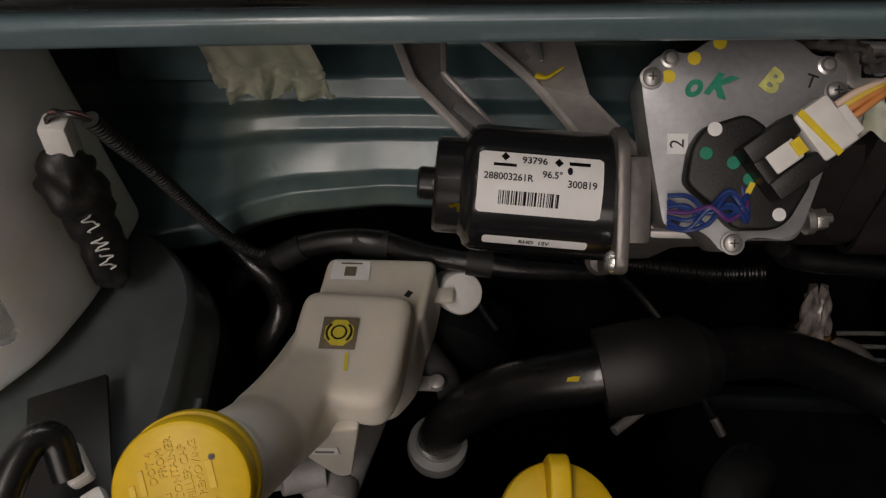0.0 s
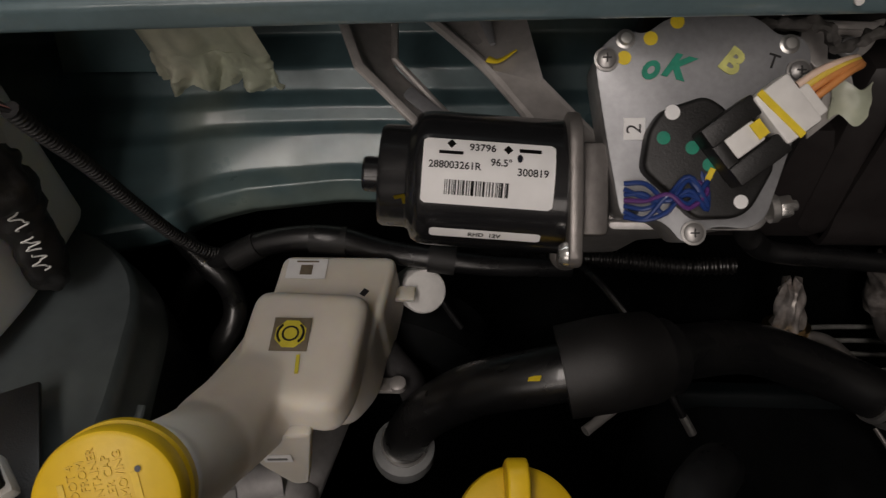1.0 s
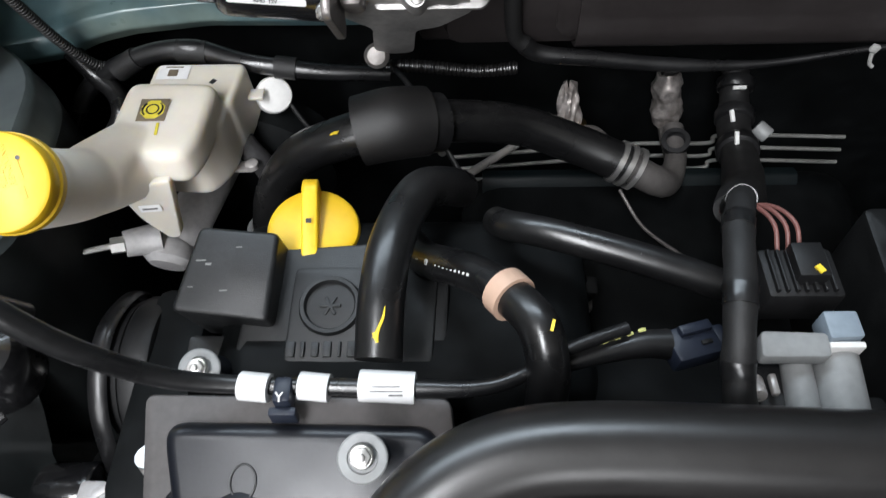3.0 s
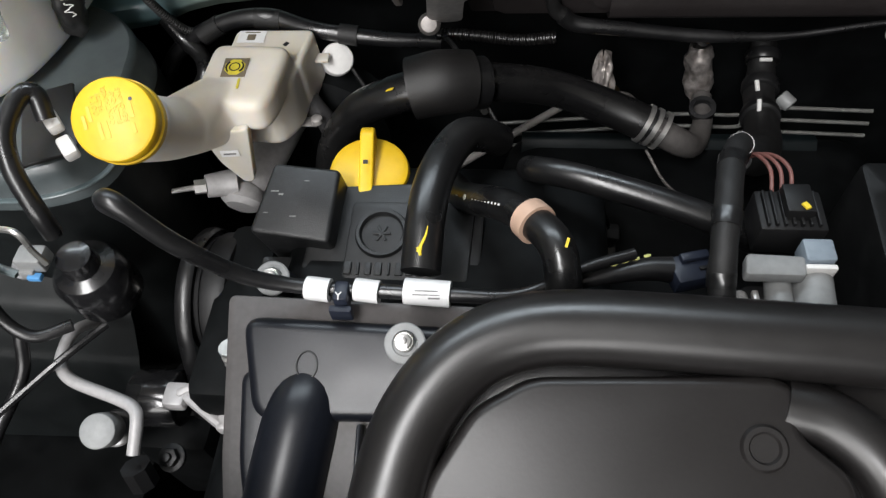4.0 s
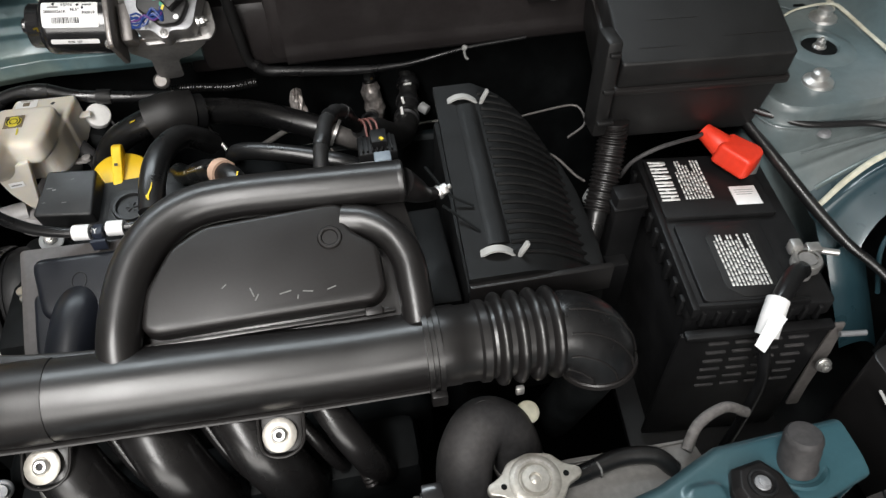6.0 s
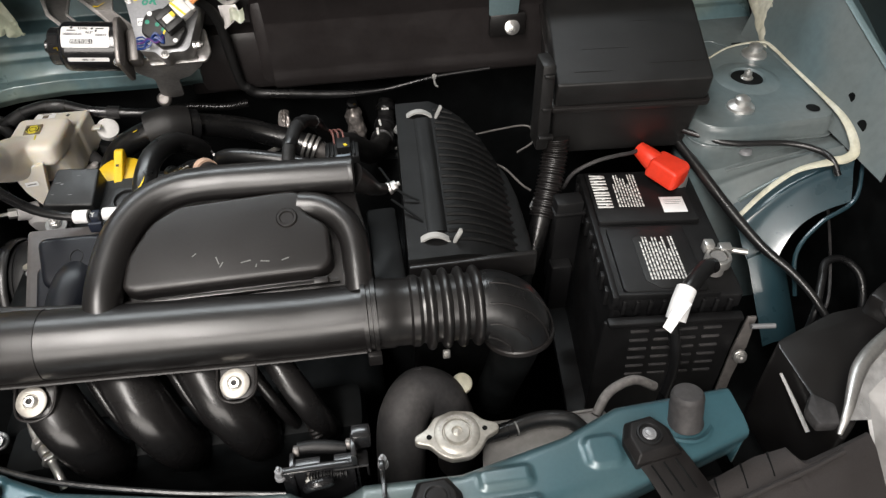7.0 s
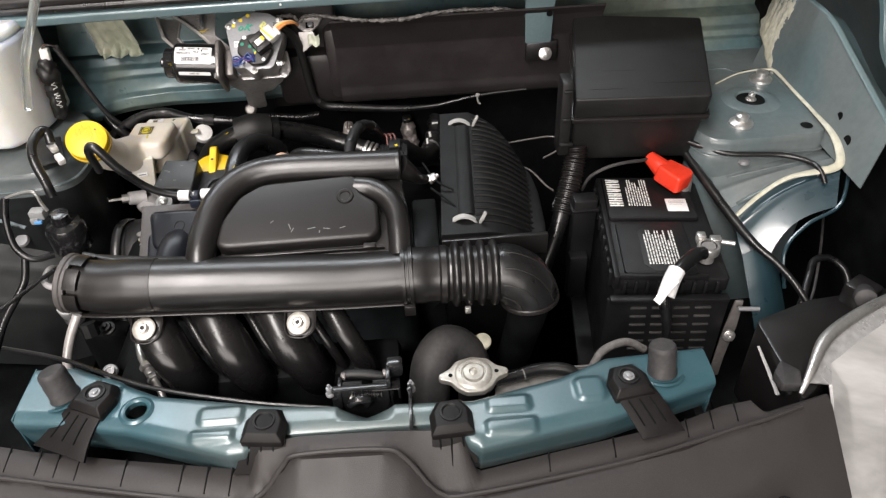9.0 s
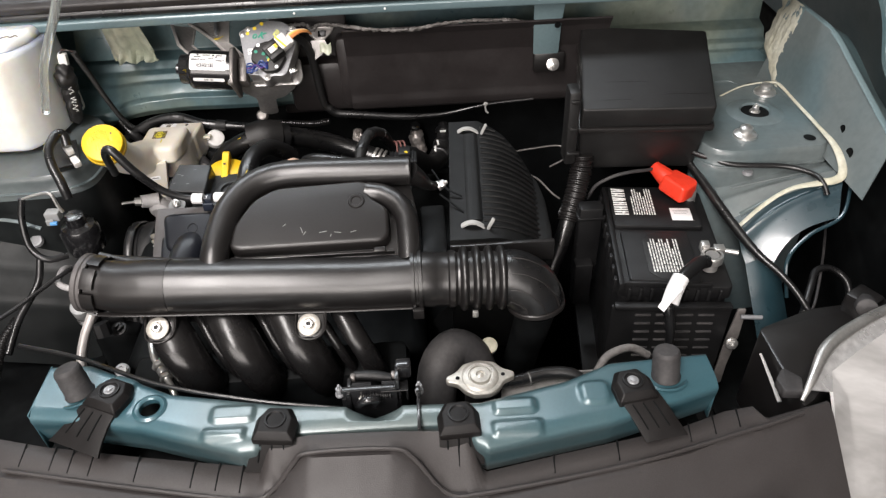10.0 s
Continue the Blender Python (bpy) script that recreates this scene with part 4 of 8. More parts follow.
        washer = part("washer", lathe([(0, 0), (0.0112, 0), (0.0114, 0.0006), (0.0114, 0.0014), (0.0106, 0.0019), (0.0060, 0.0019), (0.0056, 0.0014), (0, 0.0014)], nm, 40), CAP_METAL, t, "bright zinc washer")
        part("bolt_head", lathe([(0.0022, 0.0032), (0.0024, 0.0052), (0.0038, 0.0052), (0.0047, 0.0045), (0.0049, 0.0014)], nm, 28), STEEL, t)
        part("socket", lathe([(0, 0.0034), (0.0024, 0.0034)], nm, 6), GREY_RUBBER, washer, "dark hexagon socket")
    return t


intake_pipe()


def intake_hose():
    t = thing("intake_hose", "black rubber bellows hose with elbow from pipe to air box", "hose", (0.39, -0.174, 1.02))
    prof = [(0.0285, 0.0), (0.0285, 0.012), (0.0275, 0.014), (0.0275, 0.026), (0.0295, 0.028), (0.0295, 0.033), (0.027, 0.036)]
    x = 0.038
    for k in range(4):
        prof += [(0.0275, x), (0.0322, x + 0.0020), (0.0334, x + 0.0040), (0.0334, x + 0.0056), (0.0322, x + 0.0074), (0.0275, x + 0.0092)]
        x += 0.0128
    prof += [(0.0285, x + 0.001), (0.0285, x + 0.004)]
    part("bellows", lathe(prof, aim((0.320, -0.173, 1.0572), (0.42, -0.174, 1.054)), 40), SATIN, t)
    bend = [(0.405, -0.174, 1.0545), (0.415, -0.175, 1.0535), (0.426, -0.1775, 1.0475), (0.4335, -0.1805, 1.0385), (0.4365, -0.183, 1.030), (0.4375, -0.1845, 1.0245)]
    part("elbow", tube(bend, [0.0285, 0.0292, 0.0296, 0.0292, 0.0285, 0.028], 36, 8), RUBBER, t, "rounded rubber elbow")
    part("elbow_rim", lathe([(0.026, -0.002), (0.0292, -0.002), (0.0302, -0.001), (0.0302, 0.0025), (0.0292, 0.0035), (0.026, 0.0035)], aim((0.4372, -0.1843, 1.026), (0.4385, -0.1875, 1.010)), 40), SATIN_LIGHT, t, "moulded end rim")
    part("lower_sleeve", tube([(0.437, -0.184, 1.02), (0.435, -0.180, 0.99), (0.43, -0.172, 0.95), (0.425, -0.16, 0.90)], [0.022, 0.020, 0.019, 0.019], 28, 6), DARK, t, "dark lower sleeve")
    path = spline(bend, 8)
    for turn in (-0.35, 0.25, 0.85, 1.45):
        line = []
        for k in range(4, len(path) - 4):
            d = (path[k + 1] - path[k - 1]).normalized()
            across = V3((0, -1, 0)) - d * V3((0, -1, 0)).dot(d)
            across.normalize()
            line.append(path[k] + (across * math.cos(turn) + d.cross(across) * -math.sin(turn)) * 0.0292)
        part("elbow_rib", tube(line, 0.0009, 6, 1, smooth=False), SATIN_LIGHT, t)
    part("clamp_lug", box(0.006, 0.004, 0.008, 0.001, pose(0.372, -0.206, 1.036)), STEEL, t)
    return t


intake_hose()


def intake_runners():
    t = thing("intake_manifold", "black intake manifold with four curved runners", "manifold", (0.15, -0.22, 0.9))
    for x in (0.056, 0.118, 0.178, 0.236):
        r = 0.0205 if x < 0.23 else 0.011
        path = [(x - 0.016, -0.160, 1.034), (x - 0.001, -0.186, 1.030), (x + 0.013, -0.206, 1.014), (x + 0.026, -0.217, 0.990), (x + 0.034, -0.214, 0.964), (x + 0.036, -0.196, 0.935), (x + 0.036, -0.17, 0.90)]
        part("runner", tube(path, [r * 0.92, r, r * 1.04, r, r * 0.95, r * 0.9, r * 0.9], 28, 8, squash=0.8), RUNNER, t)
        if x < 0.23:
            part("runner_web", tube([(px + 0.030, py + 0.012, pz - 0.006) for px, py, pz in path], 0.0052, 12, 6), RUNNER, t)
    part("plenum_block", box(0.30, 0.05, 0.13, 0.01, pose(0.15, -0.19, 0.90)), DARK, t)
    part("dipstick_tube", tube([(0.238, -0.19, 1.03), (0.252, -0.212, 1.0), (0.260, -0.226, 0.975)], 0.0048, 12, 6, rib=0.0006, pitch=0.004), SATIN_LIGHT, t, "grey sleeved dipstick tube")
    return t


intake_runners()


def engine_cover():
    """Black camshaft cover with a taller block, and the manifold cover in front of it."""
    t = thing("engine_cover", "textured black plastic camshaft cover with raised circle", "engine part", (0.08, 0.05, 1.0))
    M = base((1, 0, 0), (0, 0.985, 0.17), (0, -0.17, 0.985), (0.0, 0.03, 1.034))
    part("cover_plate", prism(rounded([(0.034, -0.012), (0.058, -0.028), (0.142, -0.03), (0.144, 0.048), (0.10, 0.049), (0.04, 0.045)], 0.004), -0.05, -0.003, 0.002, M), TEXTURED, t)
    part("recess_frame", prism(rounded([(0.060, -0.018), (0.135, -0.020), (0.138, 0.034), (0.062, 0.034)], 0.004), -0.005, -0.001, 0.001, M), TEXTURED, t)
    part("raised_circle", lathe([(0.0125, 0.002), (0.0135, 0.0042), (0.0155, 0.0042), (0.0165, 0.002)], M @ pose(0.082, 0.012, -0.0025), 36), TEXTURED, t)
    part("raised_mark", joined(*[box(0.011, 0.0016, 0.0012, 0.0003, M @ pose(0.082, 0.012, -0.0004, 0, 0, a)) for a in (0, 60, 120)]), TEXTURED, t)
    for i, (w, h) in enumerate(((0.0045, 0.008), (0.002, 0.008), (0.0038, 0.0075), (0.0042, 0.008), (0.0015, 0.008), (0.0044, 0.008), (0.0036, 0.0078), (0.0045, 0.008), (0.0018, 0.008))):
        part("raised_letter_bar", box(w, h, 0.0016, 0.0004, M @ pose(0.0635 + 0.0062 * i, -0.0115, -0.0002)), TEXTURED, t)
    part("tall_block", prism(rounded([(0.004, 0.002), (0.0535, -0.004), (0.056, 0.043), (0.014, 0.047)], 0.004), -0.055, 0.0, 0.0025, base((1, 0, 0), (0, 0.96, 0.28), (0, -0.28, 0.96), (0.0, 0.031, 1.0465)), 3), TEXTURED, t)
    part("block_step", prism(rounded([(0.006, -0.014), (0.040, -0.018), (0.046, 0.0), (0.006, 0.0)], 0.003), -0.045, -0.012, 0.002, M), TEXTURED, t)
    part("scuff", bars([(0.017, 0.028, 0.005, 0.0008), (0.021, 0.026, 0.003, 0.0012), (0.03, 0.012, 0.004, 0.0007), (0.013, 0.014, 0.003, 0.0006), (0.036, 0.035, 0.003, 0.0006)], base((1, 0, 0), (0, 0.96, 0.28), (0, -0.28, 0.96), (0.0, 0.031, 1.0467)), 0.0001), GREY_INK, t)
    return t


engine_cover()


def oil_cap():
    M = pose(0.067, 0.093, 1.032, 6, 4, 4)
    t = thing("oil_filler_cap", "bright yellow plastic oil filler cap with upright grip", "cap", (0.068, 0.092, 1.02))
    part("disc", lathe([(0, -0.014), (0.019, -0.014), (0.0245, -0.010), (0.0262, -0.006), (0.0262, 0.0), (0.025, 0.003), (0.021, 0.0048), (0, 0.0052)], M, 48), YELLOW, t)
    grip = prism(rounded([(-0.026, 0.0), (0.0265, 0.0), (0.025, 0.016), (0.017, 0.0205), (-0.022, 0.008)], 0.004), -0.0045, 0.0045, 0.0015, M @ base((0, 1, 0), (0, 0, 1), (1, 0, 0), (-0.001, 0, 0)), 3)
    part("grip", grip, YELLOW, t)
    part("mark", box(0.003, 0.0025, 0.0006, 0, M @ pose(-0.001, -0.004, 0.0172, 20, 0, 0)), BLACK_INK, t, "black pen mark")
    return t


oil_cap()


def manifold_cover():
    t = thing("manifold_cover", "black plastic manifold cover with bluish sheen and grey rim", "engine part", (0.06, -0.08, 1.0))
    M = base((1, 0, 0), (0, 0.94, 0.34), (0, -0.34, 0.94), (0.0, -0.0155, 1.0555))
    part("rim_plate", prism(rounded([(0.007, 0.0), (0.145, -0.002), (0.15, -0.05), (0.11, -0.137), (0.022, -0.137), (0.014, -0.085)], 0.005), -0.035, 0.0, 0.002, M), RIM, t, "grey moulded rim")
    part("hump", prism(rounded([(0.018, -0.012), (0.140, -0.014), (0.142, -0.062), (0.030, -0.066)], 0.012), -0.01, 0.0075, 0.007, M, 6), MANIFOLD, t)
    part("outlet", tube([(0.056, -0.046, -0.014), (0.0545, -0.062, -0.004), (0.050, -0.095, -0.002), (0.044, -0.145, -0.004)], [0.0195, 0.0205, 0.0205, 0.0205], 32, 6, m=M), MANIFOLD, t)
    part("flank", prism(rounded([(0.020, -0.04), (0.045, -0.04), (0.048, -0.128), (0.034, -0.13), (0.024, -0.086)], 0.008), -0.012, 0.003, 0.004, M, 4), MANIFOLD, t)
    part("cover_web", box(0.0025, 0.05, 0.012, 0.001, M @ pose(0.0865, -0.09, 0.002)), MANIFOLD, t)
    part("chalk_ring", tube([M @ V3((0.057 + 0.0055 * math.cos(a), -0.037 + 0.0072 * math.sin(a), 0.0078)) for a in np.linspace(0, 2 * math.pi, 17)], 0.0005, 6, 3), BLACK_INK, t, "hand-drawn ring mark")
    for p in ((0.111, -0.051, 1.076), (0.026, 0.001, 1.046)):
        part("washer_post", tube([V3(p) - V3((0, -0.008, 0.02)), V3(p)], 0.0085, 16, 2), MANIFOLD, t)
        washer = part("washer", lathe([(0, 0), (0.0096, 0), (0.0100, 0.0008), (0.0100, 0.0016), (0.0094, 0.0021), (0.0062, 0.0021), (0.0058, 0.0010), (0.0045, 0.0010), (0.0042, 0.003), (0, 0.003)], aim(p, V3(p) + V3((0.05, -0.4, 0.9))), 36), GREY_BOX, t, "pale grey washer")
        hex_bolt(washer, V3(p) + V3((0, -0.001, 0.004)), (0.05, -0.4, 0.9), 0.004, 0.004, 1.2)
    return t


manifold_cover()


# ---- hoses round the engine ----
def coolant_hose():
    t = thing("coolant_hose", "thick black rubber heater hose with cloth sleeve and spring clamp", "hose", (0.14, 0.17, 0.95))
    part("hose", tube([(-0.002, 0.184, 0.895), (0.005, 0.181, 0.928), (0.020, 0.174, 0.972), (0.046, 0.166, 1.014), (0.078, 0.162, 1.035), (0.11, 0.166, 1.041), (0.15, 0.182, 1.028), (0.19, 0.197, 1.008), (0.23, 0.192, 0.994), (0.262, 0.182, 0.985)],
                       0.0135, 24, 8), HOSE, t)
    part("sleeve", tube([(0.088, 0.162, 1.040), (0.108, 0.165, 1.043), (0.128, 0.172, 1.038)], [0.0215, 0.0222, 0.0215], 28, 8), SLEEVE, t, "dark woven cloth sleeve")
    part("cuff", tube([(0.128, 0.171, 1.037), (0.137, 0.175, 1.034)], 0.0185, 24, 4), RUBBER, t)
    part("yellow_mark", box(0.006, 0.003, 0.0004, 0, base((0.8, -0.2, 0.4), (0.3, 0.9, 0), (0, -0.66, 0.75), (0.0745, 0.1545, 1.0465))), YELLOW_INK, t, "yellow paint mark")
    part("spring_clamp", joined(*[lathe([(0.0134, 0), (0.0152, 0), (0.0152, 0.0035), (0.0134, 0.0035)], aim((0.255 + d, 0.184 - d * 0.3, 0.987 - d * 0.3), (0.30, 0.17, 0.97)), 28) for d in (0.0, 0.006, 0.012)]), STEEL, t, "steel spring clamp")
    part("metal_pipe", tube([(0.262, 0.182, 0.985), (0.285, 0.178, 0.972), (0.30, 0.192, 0.955), (0.312, 0.22, 0.948), (0.315, 0.25, 0.95)], [0.0105, 0.0105, 0.0095, 0.008, 0.008], 16, 8), ALU_DARK, t, "dull metal coolant pipe")
    part("end_clamp", lathe([(0.0132, 0), (0.0148, 0), (0.0148, 0.003), (0.0132, 0.003)], aim((0.0025, 0.182, 0.9165), (0.005, 0.1805, 0.93)), 28), STEEL, t, "bright wire clamp")
    part("end_fitting", lathe([(0.0138, 0), (0.019, 0.0), (0.02, 0.006), (0.019, 0.014), (0.0138, 0.016)], aim((0.001, 0.183, 0.90), (0.004, 0.180, 0.935)), 28), GREY_BOX, t, "grey plastic pipe fitting")
    return t


coolant_hose()


def rubber_hose(name, label, pts, r, category="hose", mat=None, seg=18, rib=0.0, pitch=0.004):
    return single(name, tube(pts, r, seg, 8, rib, pitch), mat or HOSE, label, category)


breather = thing("breather_hose", "black rubber breather hose with yellow paint mark", "hose", (0.12, 0.05, 1.06))
part("hose", tube([(0.150, 0.120, 1.035), (0.140, 0.108, 1.052), (0.128, 0.090, 1.068), (0.118, 0.055, 1.078), (0.114, 0.025, 1.076), (0.113, -0.004, 1.066)], 0.0108, 24, 8), HOSE, breather)
part("yellow_mark", joined(tube([(0.1168, 0.013, 1.0842), (0.1160, 0.008, 1.0828), (0.1140, 0.003, 1.0812), (0.1128, -0.0005, 1.0795)], [0.0002, 0.0006, 0.0008, 0.0014], 8, 5, squash=0.4), tube([(0.1125, 0.002, 1.0806), (0.1138, -0.002, 1.0788)], [0.0012, 0.0007], 8, 3, squash=0.4)), YELLOW_INK, breather, "smeared yellow paint mark")
vac = thing("vacuum_hose", "black printed rubber hose with beige clamp band", "hose", (0.17, 0.03, 1.05))
part("hose", tube([(0.120, 0.085, 1.032), (0.132, 0.066, 1.042), (0.155, 0.042, 1.066), (0.172, 0.022, 1.077), (0.183, 0.004, 1.082), (0.187, -0.012, 1.072), (0.187, -0.02, 1.05)], 0.0094, 20, 8), HOSE, vac)
part("clamp_band", tube([(0.1690, 0.0262, 1.0757), (0.1712, 0.0230, 1.0768), (0.1736, 0.0195, 1.0778)], 0.0116, 24, 4), BEIGE, vac, "beige clamp band")
for k, (q, w, h) in enumerate([(0.10, 0.0022, 0.0007), (0.30, 0.0036, 0.0034)] + [(0.50 + 0.075 * i, 0.0011 + 0.0003 * (i % 3), 0.0012) for i in range(9)]):
    p = V3((0.132, 0.066, 1.042)).lerp(V3((0.158, 0.039, 1.0685)), q)
    up = V3((0.05, -0.62, 0.78)).normalized()
    along = V3((0.023, -0.024, 0.024)).normalized()
    face = (up - along * up.dot(along)).normalized()
    part("white_print", drum(h * 0.5, 0.0002, base(along, face.cross(along), face, p + face * 0.0095), 0.00005, 14) if k == 1 else box(w, h, 0.0003, 0, base(along, face.cross(along), face, p + face * 0.0096)), WHITE_INK, vac, "faint white print")
part("yellow_mark", box(0.0014, 0.005, 0.0005, 0, pose(0.1875, -0.002, 1.0935, 20, 0, -16)), YELLOW_INK, vac, "yellow paint mark")
back = thing("return_hose", "long black printed rubber hose behind the engine", "hose", (0.24, 0.058, 1.04))
RETURN = [(0.17, 0.10, 1.03), (0.176, 0.084, 1.047), (0.195, 0.072, 1.056), (0.235, 0.058, 1.056), (0.276, 0.045, 1.05), (0.30, 0.038, 1.04)]
part("hose", tube(RETURN, 0.0082, 20, 8), HOSE, back)
for k in range(9):
    a, b = V3(RETURN[3]), V3(RETURN[4])
    along = (b - a).normalized()
    face = (V3((0.0, -0.35, 0.93)) - along * along.dot(V3((0.0, -0.35, 0.93)))).normalized()
    part("white_print", box(0.0013 + 0.0005 * (k % 3), 0.0011, 0.0002, 0, base(along, face.cross(along), face, a.lerp(b, 0.08 + 0.075 * k) + face * 0.0082)), GREY_INK, back, "faint white print")


def taped_harness():
    t = thing("injector_harness", "black wiring harness taped with white bands", "cable", (0.09, -0.016, 1.05))
    part("loom", tube([(-0.034, 0.004, 1.095), (-0.030, -0.010, 1.128), (-0.018, -0.018, 1.139), (0.0, -0.021, 1.112), (0.024, -0.019, 1.082), (0.053, -0.016, 1.067), (0.09, -0.017, 1.067), (0.129, -0.018, 1.067), (0.165, -0.016, 1.066), (0.20, 0.002, 1.066), (0.225, 0.012, 1.065)],
                       [0.0045, 0.0048, 0.005, 0.005, 0.0045, 0.004, 0.0038, 0.004, 0.0035, 0.003, 0.003], 16, 8), RUBBER, t)
    for x0, x1, r in ((0.054, 0.067, 0.0062), (0.080, 0.093, 0.006), (0.106, 0.130, 0.0068)):
        band = part("white_band", lathe([(0.003, 0), (r, 0), (r * 1.02, 0.001), (r * 1.02, x1 - x0 - 0.001), (r, x1 - x0), (0.003, x1 - x0)], aim((x0, -0.0165, 1.067), (x1, -0.0178, 1.067)), 24), PAPER, t, "white tape band")
        if x0 > 0.1:
            part("print_bars", bars([(0, 0.0015, 0.012, 0.0006), (0, -0.0005, 0.014, 0.0006), (0.004, -0.0022, 0.006, 0.0008)], base((1, 0, 0), (0, 0.8, 0.6), (0, -0.6, 0.8), (0.118, -0.0213, 1.0727)), 0.0003), GREY_INK, band)
    part("clip", joined(box(0.008, 0.012, 0.012, 0.002, pose(0.0735, -0.020, 1.066)), box(0.012, 0.004, 0.010, 0.001, pose(0.0735, -0.028, 1.062))), NAVY, t, "blue-black harness clip")
    part("letter", letters("Y", 0.006, base((1, 0, 0), (0, 0.85, 0.5), (0, -0.5, 0.85), (0.0735, -0.0252, 1.0742)), 0.0001), WHITE_INK, t, "white letter on the clip", 180)
    part("green_plug", tube([(0.1335, -0.0188, 1.0675), (0.1375, -0.0190, 1.0675)], 0.0021, 12, 2), PALE_GREEN, t, "small pale green plug")
    return t


taped_harness()


# ---- air box ----
AIR_EDGE_Y, AIR_EDGE_X = (-0.13, -0.09, -0.03, 0.0, 0.025, 0.05, 0.07, 0.09), (0.461, 0.465, 0.467, 0.465, 0.459, 0.447, 0.432, 0.400)


def lid_z(x, y):
    return 1.0805 + 0.09 * (y + 0.01) - 7.5 * max(x - 0.395, 0) ** 2


def air_box():
    t = thing("air_box", "black air filter box with ribbed lid and white straps", "air filter", (0.405, -0.02, 0.93))
    def point(u, v):
        y = -0.128 + 0.218 * v
        x1 = interp(y, AIR_EDGE_Y, AIR_EDGE_X)
        x0 = 0.352 + 0.012 * v
        x = x0 + (x1 - x0) * u
        return x, y, lid_z(x, y)
    part("lid", grid(26, 34, point, 0.006), AIRBOX, t)
    ol = [(0.352, -0.128), (0.464, -0.128), (0.469, -0.09), (0.471, -0.03), (0.468, 0.005), (0.460, 0.032), (0.447, 0.058), (0.430, 0.080), (0.404, 0.094), (0.364, 0.094)]
    part("body", prism(rounded(ol, 0.006), 0.90, 1.048, 0.003), AIRBOX, t)
    part("front_lip", box(0.112, 0.006, 0.026, 0.0015, pose(0.408, -0.130, 1.052)), SATIN, t)
    for i in range(19):
        y = 0.074 - 0.0102 * i
        x1 = interp(y, AIR_EDGE_Y, AIR_EDGE_X) - 0.004
        x0 = 0.390 + 0.012 * (y + 0.11) / 0.18
        part("rib", tube([(x0 + (x1 - x0) * k / 8, y - 0.002 * k / 8, lid_z(x0 + (x1 - x0) * k / 8, y) + 0.0004) for k in range(9)], 0.0019, 8, 2), AIRBOX, t)
    part("raised_band", grid(8, 24, lambda u, v: (0.372 + 0.008 * v + 0.018 * u, -0.10 + 0.16 * v, lid_z(0.375, -0.10 + 0.16 * v) + 0.0025 - 0.002 * (2 * u - 1) ** 4), 0.003), AIRBOX, t)
    for y, x0, x1, z in ((0.0655, 0.371, 0.402, 1.091), (-0.109, 0.363, 0.393, 1.0755)):
        s = part("strap", grid(14, 3, lambda u, v: (x0 + (x1 - x0) * u, y - 0.004 * u + 0.0065 * v, z + 0.0085 * (1 - (2 * u - 1) ** 2) - 0.006), 0.0018), STRAP, t, "dull white plastic strap")
        part("strap_tail", box(0.003, 0.005, 0.016, 0.001, pose(x1 + 0.004, y - 0.003, z + 0.001, 0, 25, 0)), STRAP, t, "loose end of the strap")
    part("bracket", joined(tube([(0.338, -0.02, 1.09), (0.352, -0.05, 1.085), (0.37, -0.06, 1.078)], 0.0012, 6, 6), tube([(0.345, -0.06, 1.083), (0.36, -0.075, 1.078), (0.37, -0.085, 1.074)], 0.0012, 6, 6)), DARK, t, "thin wire bracket")
    part("side_shelf", box(0.03, 0.11, 0.05, 0.004, pose(0.336, -0.06, 1.005)), AIRBOX, t)
    return t


air_box()


# ---- throttle, sensors and engine back ----
throttle = thing("throttle_housing", "dark throttle housing with pale grey stepped lid", "engine part", (0.29, 0.0, 1.05))
part("housing", prism(rounded([(0.270, -0.045), (0.310, -0.045), (0.312, -0.010), (0.272, -0.010)], 0.006), 1.02, 1.074, 0.003), BATTERY, throttle)
part("lid_plate", prism(rounded([(0.270, -0.015), (0.298, -0.015), (0.299, -0.004), (0.272, -0.003)], 0.0025), 1.083, 1.0905, 0.0012), GREY_BOX, throttle, "pale grey plate")
part("small_cylinder", tube([(0.289, -0.010, 1.077), (0.288, -0.030, 1.074), (0.287, -0.048, 1.070)], [0.0062, 0.0068, 0.0068], 22, 4), GREY_BOX, throttle, "pale cast cylinder")
part("large_cylinder", tube([(0.3055, -0.004, 1.079), (0.3035, -0.030, 1.075), (0.302, -0.05, 1.070)], [0.0088, 0.0098, 0.0098], 26, 4), GREY_BOX, throttle, "pale cast cylinder")
part("socket", prism(rounded([(0.2985, -0.008), (0.3125, -0.007), (0.3125, 0.005), (0.2985, 0.005)], 0.0015), 1.080, 1.0925, 0.001), PALE_BLUE, throttle, "blue-grey connector socket")
part("socket_rim", box(0.0145, 0.003, 0.008, 0.001, pose(0.3055, -0.0095, 1.0865)), WHITE, throttle, "pale socket rim")
part("bright_fitting", joined(drum(0.0035, 0.010, aim((0.2705, -0.018, 1.076), (0.2695, -0.026, 1.079)), 0.001, 16), box(0.003, 0.009, 0.004, 0.001, pose(0.2765, -0.022, 1.079))), ARM, throttle, "small bright fitting")
plug = thing("throttle_connector", "black multi-pin connector with faded red wires", "connector", (0.30, 0.035, 1.05))
part("shell", joined(box(0.034, 0.026, 0.022, 0.002, pose(0.304, 0.034, 1.066)), box(0.014, 0.018, 0.01, 0.001, pose(0.306, 0.036, 1.080))), BATTERY, plug)
